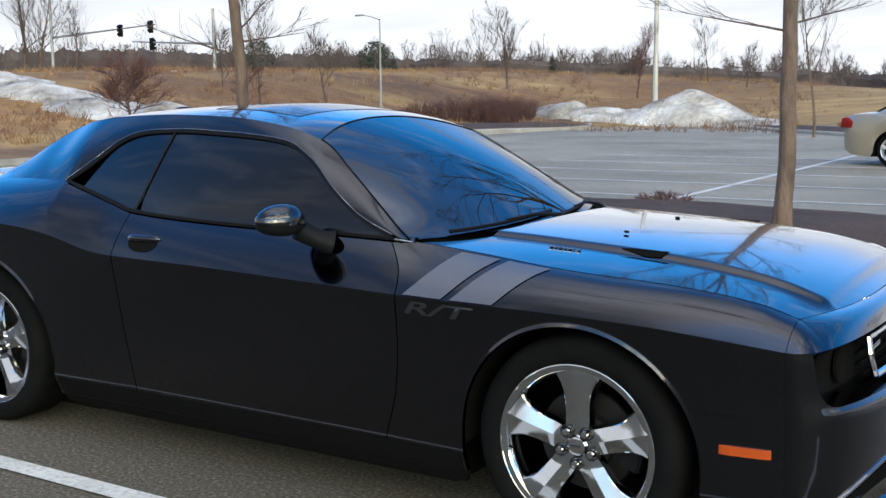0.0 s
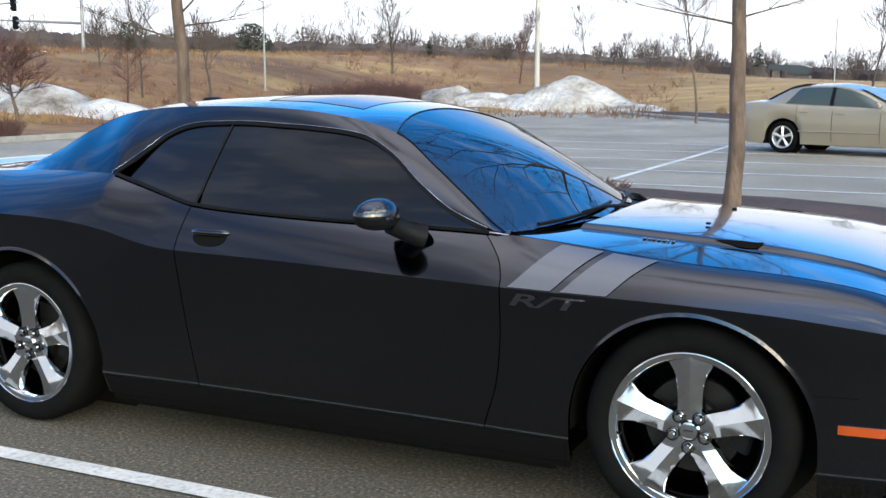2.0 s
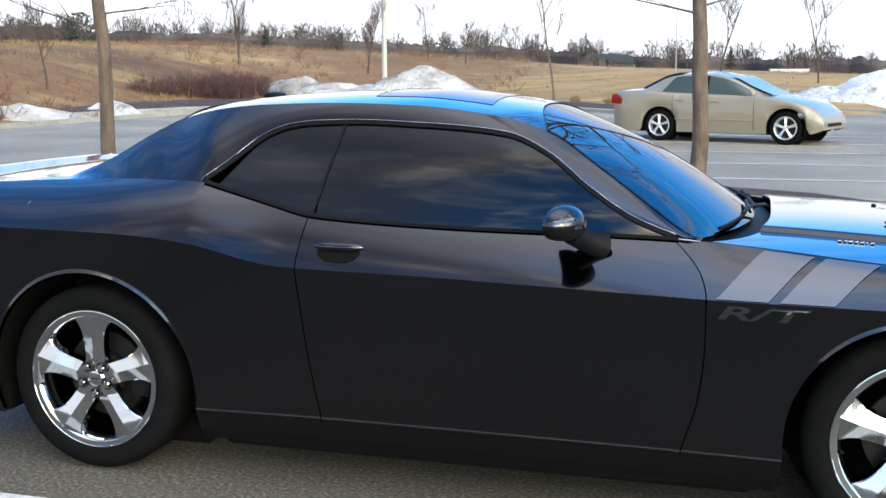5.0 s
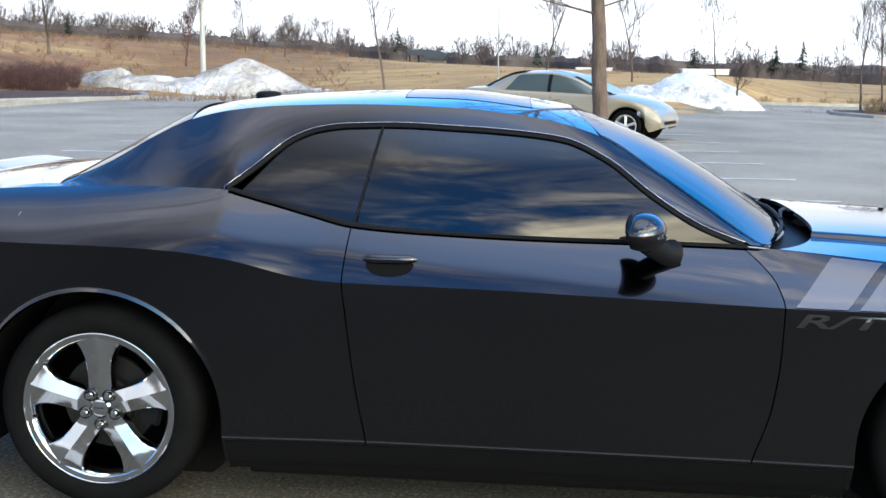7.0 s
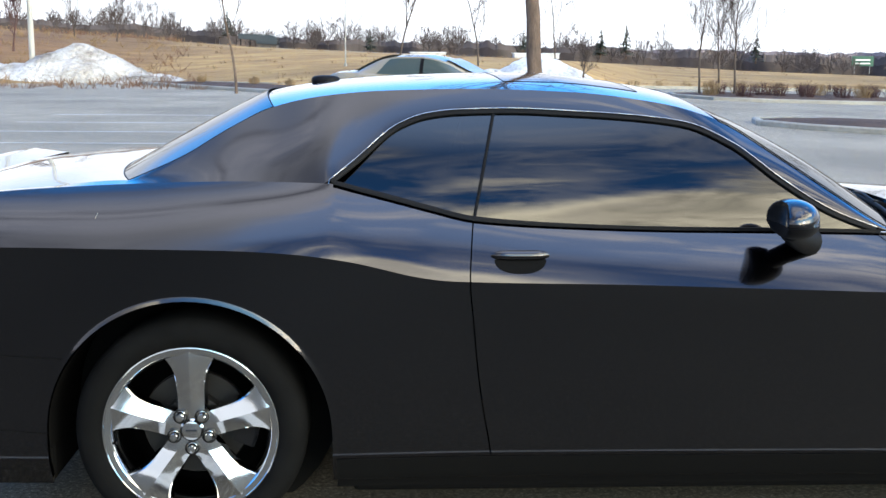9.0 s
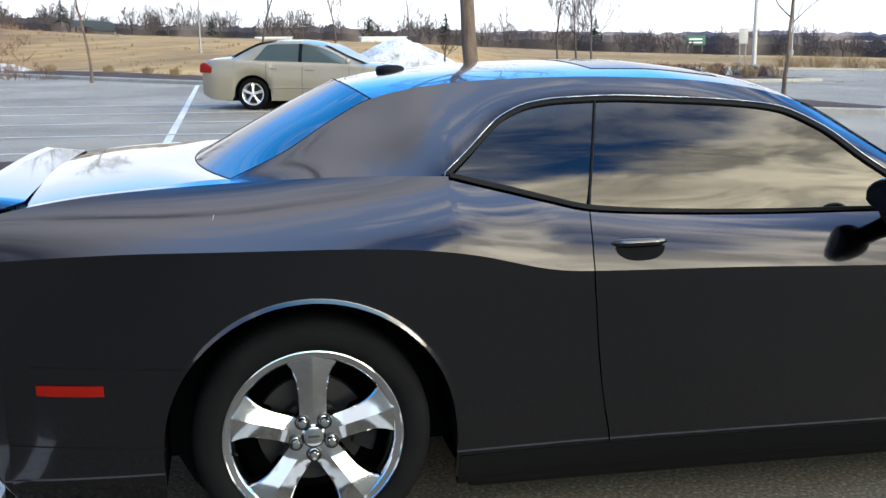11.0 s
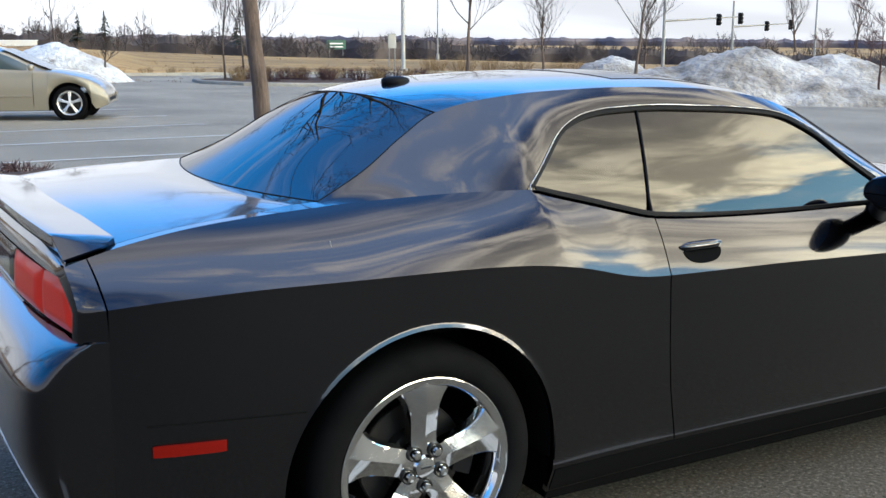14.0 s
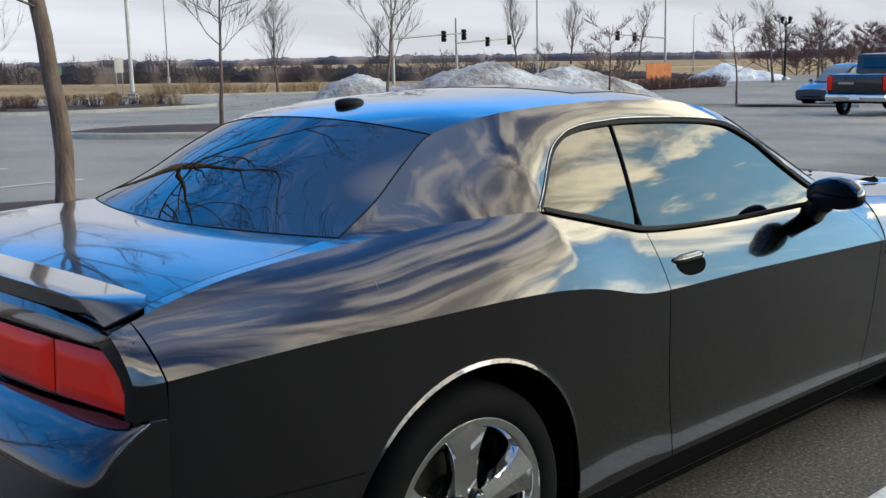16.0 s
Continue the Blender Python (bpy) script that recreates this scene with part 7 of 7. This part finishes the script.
        t = t * t * (3 - 2 * t)
        return (x, y, a.z * (1 - t) + (deck_z(x, s) + 0.001) * t)
    thicken(part("deck_lid", grid(lid, 30, 30, flip=True), PAINT, car, "painted deck lid", 40), 0.012)
    for side in (-1, 1):
        def fill(u, v):
            x = -0.215 + (-0.945 + 0.215) * u
            e = Vector(lid(u, 0.5 + 0.5 * side))
            yb, zb = BELT(x)
            y0 = e.y + side * 0.0035
            return (x, y0 + (side * yb - y0) * v, e.z + (zb - e.z) * v)
        thicken(part("pillar_base", grid(fill, 32, 5, flip=side > 0), PAINT, car, "painted panel at the foot of the pillar", 50), 0.01)
    # tail corners: a flat side face with a sharp rear edge, then the bevelled frame of the lamp recess
    def edge(z):
        """Sharp rear edge of the tail corner at a height."""
        x = float(np.interp(z, (0.85, 0.93, 1.034), (-0.936, -0.931, -0.948)))
        if z <= CREASE(x)[1]:
            return Vector((x, low_y(x, z), z))
        return Vector((x, side_profile(x)(z), z))
    def inner(z):
        return edge(z) + Vector((-0.009, -float(np.interp(z, (0.85, 0.93, 1.034), (0.018, 0.022, 0.036))), -float(np.interp(z, (0.93, 1.034), (0.0, 0.024)))))
    for side in (-1, 1):
        def corner(u, v):
            if v < 0.35:
                z = 0.85 + (CREASE(-0.9)[1] - 0.85) * v / 0.35
                xa, xb = SEAM_R(z) - 0.0005 - 0.004 * min(1, v / 0.3) ** 3, edge(z).x
                x = xa + (xb - xa) * u
                z = 0.85 + (CREASE(x)[1] - 0.85) * v / 0.35
                return (x, side * low_y(x, z), z)
            w = (v - 0.35) / 0.65
            z = shoulder(-0.9, w)[1]
            xa, xb = SEAM_R(z) - 0.0045, -0.931 - 0.017 * w
            x = xa + (xb - xa) * u
            y, z = shoulder(x, w)
            return (x, side * y, z)
        thicken(part("tail_corner", grid(corner, 8, 0, flip=side < 0, vs=[0, 0.12, 0.24, 0.3499, 0.35] + list(np.linspace(0.42, 1, 10))), PAINT, car, "painted corner panel beside the tail lamp", 28), 0.008)
        zs = list(np.linspace(0.862, 1.030, 14))
        rows = [(edge(z), inner(z)) for z in zs]
        a, b = rows[-1]
        for y in np.linspace(0.80, 0.0, 24):
            f = min((a.y - y) / 0.10, 1.0)
            xx = a.x - 0.020 * (1 - (y / a.y) ** 2)
            rows.append((Vector((xx, y, a.z + 0.006 * f)), Vector((xx - 0.011, min(y, b.y - 0.01 * (a.y - y)), b.z))))
        fb = bmesh.new()
        cols = []
        for i, (p, q) in enumerate(rows):
            deep = q + (Vector((0.035, -0.006, 0)) if i < len(zs) else Vector((0.035, 0, -0.006)))
            cols.append([fb.verts.new((c.x, c.y * side, c.z)) for c in (p, p.lerp(q, 0.5) + Vector((-0.0015, 0, 0)), q, deep)])
        for c0, c1 in zip(cols, cols[1:]):
            for j in range(3):
                k = (c0[j], c0[j + 1], c1[j + 1], c1[j])
                fb.faces.new(k if side > 0 else k[::-1])
        part("lamp_frame", fb, PAINT, car, "painted bevelled frame round the tail lamps", 28)
        def apron(u, v):
            y = side * 0.81 * u
            p = Vector(lid(1.0, 0.5 + 0.5 * y / lid_edge(-0.945)))
            yy = abs(y)
            q = Vector((edge(1.030).x - 0.020 * (1 - (yy / 0.85) ** 2), y, 1.034))
            return p.lerp(q, v) + Vector((0, 0, -0.002))
        part("tail_edge", grid(apron, 24, 3, flip=side > 0), PAINT, car, "painted rear edge of the deck lid", 40)
    # spoiler: an upswept blade whose ends fold down in flat facets
    wing = bmesh.new()
    ys = list(np.linspace(-0.735, 0.735, 41))
    secs = []
    for y in ys:
        q = (abs(y) / 0.735) ** 2.4
        xo, zo = -0.022 * (1 - q), 0.008 * (1 - q)
        prof = ((-0.800, 1.076), (-0.850, 1.083), (-0.905, 1.089), (-0.945, 1.0935), (-0.951, 1.093), (-0.952, 1.089), (-0.938, 1.050), (-0.925, 1.046), (-0.80, 1.060))
        secs.append([wing.verts.new((px + xo * (0.3 if k in (0, 8) else 1.0), y, pz + zo)) for k, (px, pz) in enumerate(prof)])
    for c0, c1 in zip(secs, secs[1:]):
        for j in range(8):
            wing.faces.new((c0[j], c0[j + 1], c1[j + 1], c1[j]))
    for sec, s in ((secs[0], -1), (secs[-1], 1)):
        tip, tip_low = wing.verts.new((-0.846, s * 0.808, 1.0675)), wing.verts.new((-0.850, s * 0.809, 1.062))
        low, low_in = wing.verts.new((-0.942, s * 0.817, 1.045)), wing.verts.new((-0.936, s * 0.812, 1.040))
        for f in ((sec[0], sec[1], tip), (sec[1], sec[2], tip), (sec[2], sec[3], tip), (sec[3], sec[4], tip), (sec[4], low, tip), (sec[4], sec[5], low), (sec[5], sec[6], low), (sec[6], low_in, low), (sec[6], sec[7], low_in), (sec[7], tip_low, low_in), (tip, low, low_in, tip_low), (sec[7], sec[8], tip_low), (sec[8], sec[0], tip, tip_low)):
            wing.faces.new(f if s < 0 else f[::-1])
    bmesh.ops.recalc_face_normals(wing, faces=wing.faces)
    part("spoiler", wing, PAINT, car, "body-coloured deck spoiler", 22)
    # nose details
    def header(u, v):
        t = abs(u)
        sg = 1 if u >= 0 else -1
        zq = 0.745 + 0.012 * max(0.0, 1 - (t / S1) ** 2)
        yq = u * fa(0.745)
        q = Vector((on_nose(yq, 0.745) - 0.0, yq, zq + 0.0015))
        if t > S2:
            y, z = shoulder(3.6, (1 - t) / (1 - S2))
            a = Vector((3.6025, sg * y, z))
        else:
            a = Vector(hood_fn(1.0, 0.5 + 0.5 * u / S2)) + Vector((0.0045, 0, 0))
        p = a.lerp(q, v)
        return p + Vector((0.5, 0, 0.85)) * 0.018 * math.sin(math.pi * v) * (1 - t ** 6)
    thicken(part("nose_panel", grid(header, 0, 0, us=ss, vs=np.linspace(0, 1, 11), flip=True), PAINT, car, "painted nose panel above the grille", 40), 0.014)
    def gr(u, v):
        y = -0.872 + 1.744 * u
        z = 0.555 + 0.215 * v
        return (on_nose(y * 0.985, 0.66) - 0.085, y * 0.985, z)
    gl = part("grille", grid(gr, 40, 6, flip=True), LINER, car, "black recessed grille panel", 50)
    for z in np.linspace(0.60, 0.73, 5):
        part("grille_bar", tube([(on_nose(y, z, -0.075), y, z) for y in np.linspace(-0.46, 0.46, 14)], 0.006, 5), LINER, gl)
    for z in (0.612, 0.728):
        part("grille_trim", tube([(on_nose(y, z, -0.020), y, z) for y in np.linspace(-0.50, 0.50, 16)], 0.011, 8), CHROME, gl, "chrome grille surround")
    for sd in (-1, 1):
        part("grille_trim", tube([(on_nose(0.50, z, -0.020), sd * (0.50 + 0.012 * math.sin((z - 0.612) * 27)), z) for z in np.linspace(0.612, 0.728, 8)], 0.011, 8), CHROME, gl)
        part("grille_badge", box(0.006, 0.13, 0.018, (on_nose(0.40, 0.68, -0.035), sd * 0.40, 0.685), 0.002), CHROME, gl, "plain chrome bar badge")
        for y in (0.61, 0.75):
            h = part("headlight", lathe([(0.058, 0.0), (0.060, 0.012), (0.055, 0.014), (0.045, 0.008), (0.0, 0.004)], 28), LINER, car, "round headlight hidden in a black bezel", 40)
            h.matrix_basis = Matrix.Translation((on_nose(y, 0.66, -0.085), sd * y, 0.66)) @ Matrix.Rotation(-math.pi / 2, 4, "Z")
        slot_pts = [(on_nose(y, z, 0.003), sd * y, z) for y, z in ((0.80, 0.285), (0.74, 0.31), (0.66, 0.34), (0.56, 0.362), (0.40, 0.372), (0.2, 0.375), (0.0, 0.375))]
        part("lower_grille_trim", tube(slot_pts, 0.006, 6), TRIM, bmp, "thin bright edge of the lower air slot")
    def low_slot(u, v):
        y = -0.76 + 1.52 * u
        top = 0.368 - 0.085 * (abs(y) / 0.76) ** 4
        z = 0.275 + (top - 0.275) * v
        return (on_nose(y, z, 0.002), y, z)
    part("lower_grille", grid(low_slot, 30, 4, flip=True), LINER, bmp, "black lower air slot", 50)
    def chin(u, v):
        y = -0.90 + 1.8 * u
        ys = fa(0.2)
        s = min(abs(y) / ys, 0.999)
        x = 3.54 + (3.84 - 3.54) * (1 - s ** 2.4) ** (1 / 2.4)
        return ((x + 0.05 * math.sin(math.pi * v), y, 0.225 - 0.075 * v))
    thicken(part("chin_spoiler", grid(chin, 40, 5), PAINT, car, "dark chin spoiler under the bumper", 50), 0.01)
    # underside and cabin floor
    under = bmesh.new()
    box(4.3, 1.05, 0.30, (1.40, 0, 0.33), 0.02, under)
    box(1.95, 1.60, 0.22, (1.47, 0, 0.22), 0.02, under)
    box(0.46, 1.70, 0.34, (-0.67, 0, 0.345), 0.02, under)
    box(0.30, 1.50, 0.25, (3.52, 0, 0.38), 0.02, under)
    part("underbody", under, LINER, car, "dark underbody")
    cab = bmesh.new()
    box(2.2, 1.45, 0.05, (1.2, 0, 0.72), 0.01, cab)
    box(0.35, 1.40, 0.22, (2.12, 0, 0.86), 0.05, cab)
    part("cabin", cab, LINER, car, "dark cabin floor and dashboard")
    for y in (-0.38, 0.38):
        st2 = bmesh.new()
        box(0.14, 0.46, 0.50, (1.05, y, 0.95), 0.05, st2, Matrix.Rotation(-0.25, 4, "Y"))
        box(0.09, 0.24, 0.16, (0.96, y, 1.22), 0.04, st2)
        part("seat", st2, LINER, car, "black bucket seat", 50)
    spot_a, spot_b = shoulder(-0.270, 0.38), shoulder(-0.266, 0.46)
    part("bird_dropping", tube([(-0.270, -spot_a[0], spot_a[1]), (-0.266, -spot_b[0], spot_b[1])], [0.0006, 0.0013], 6), CONCRETE, car, "small pale bird dropping on the quarter panel")
    return car


build_coupe()
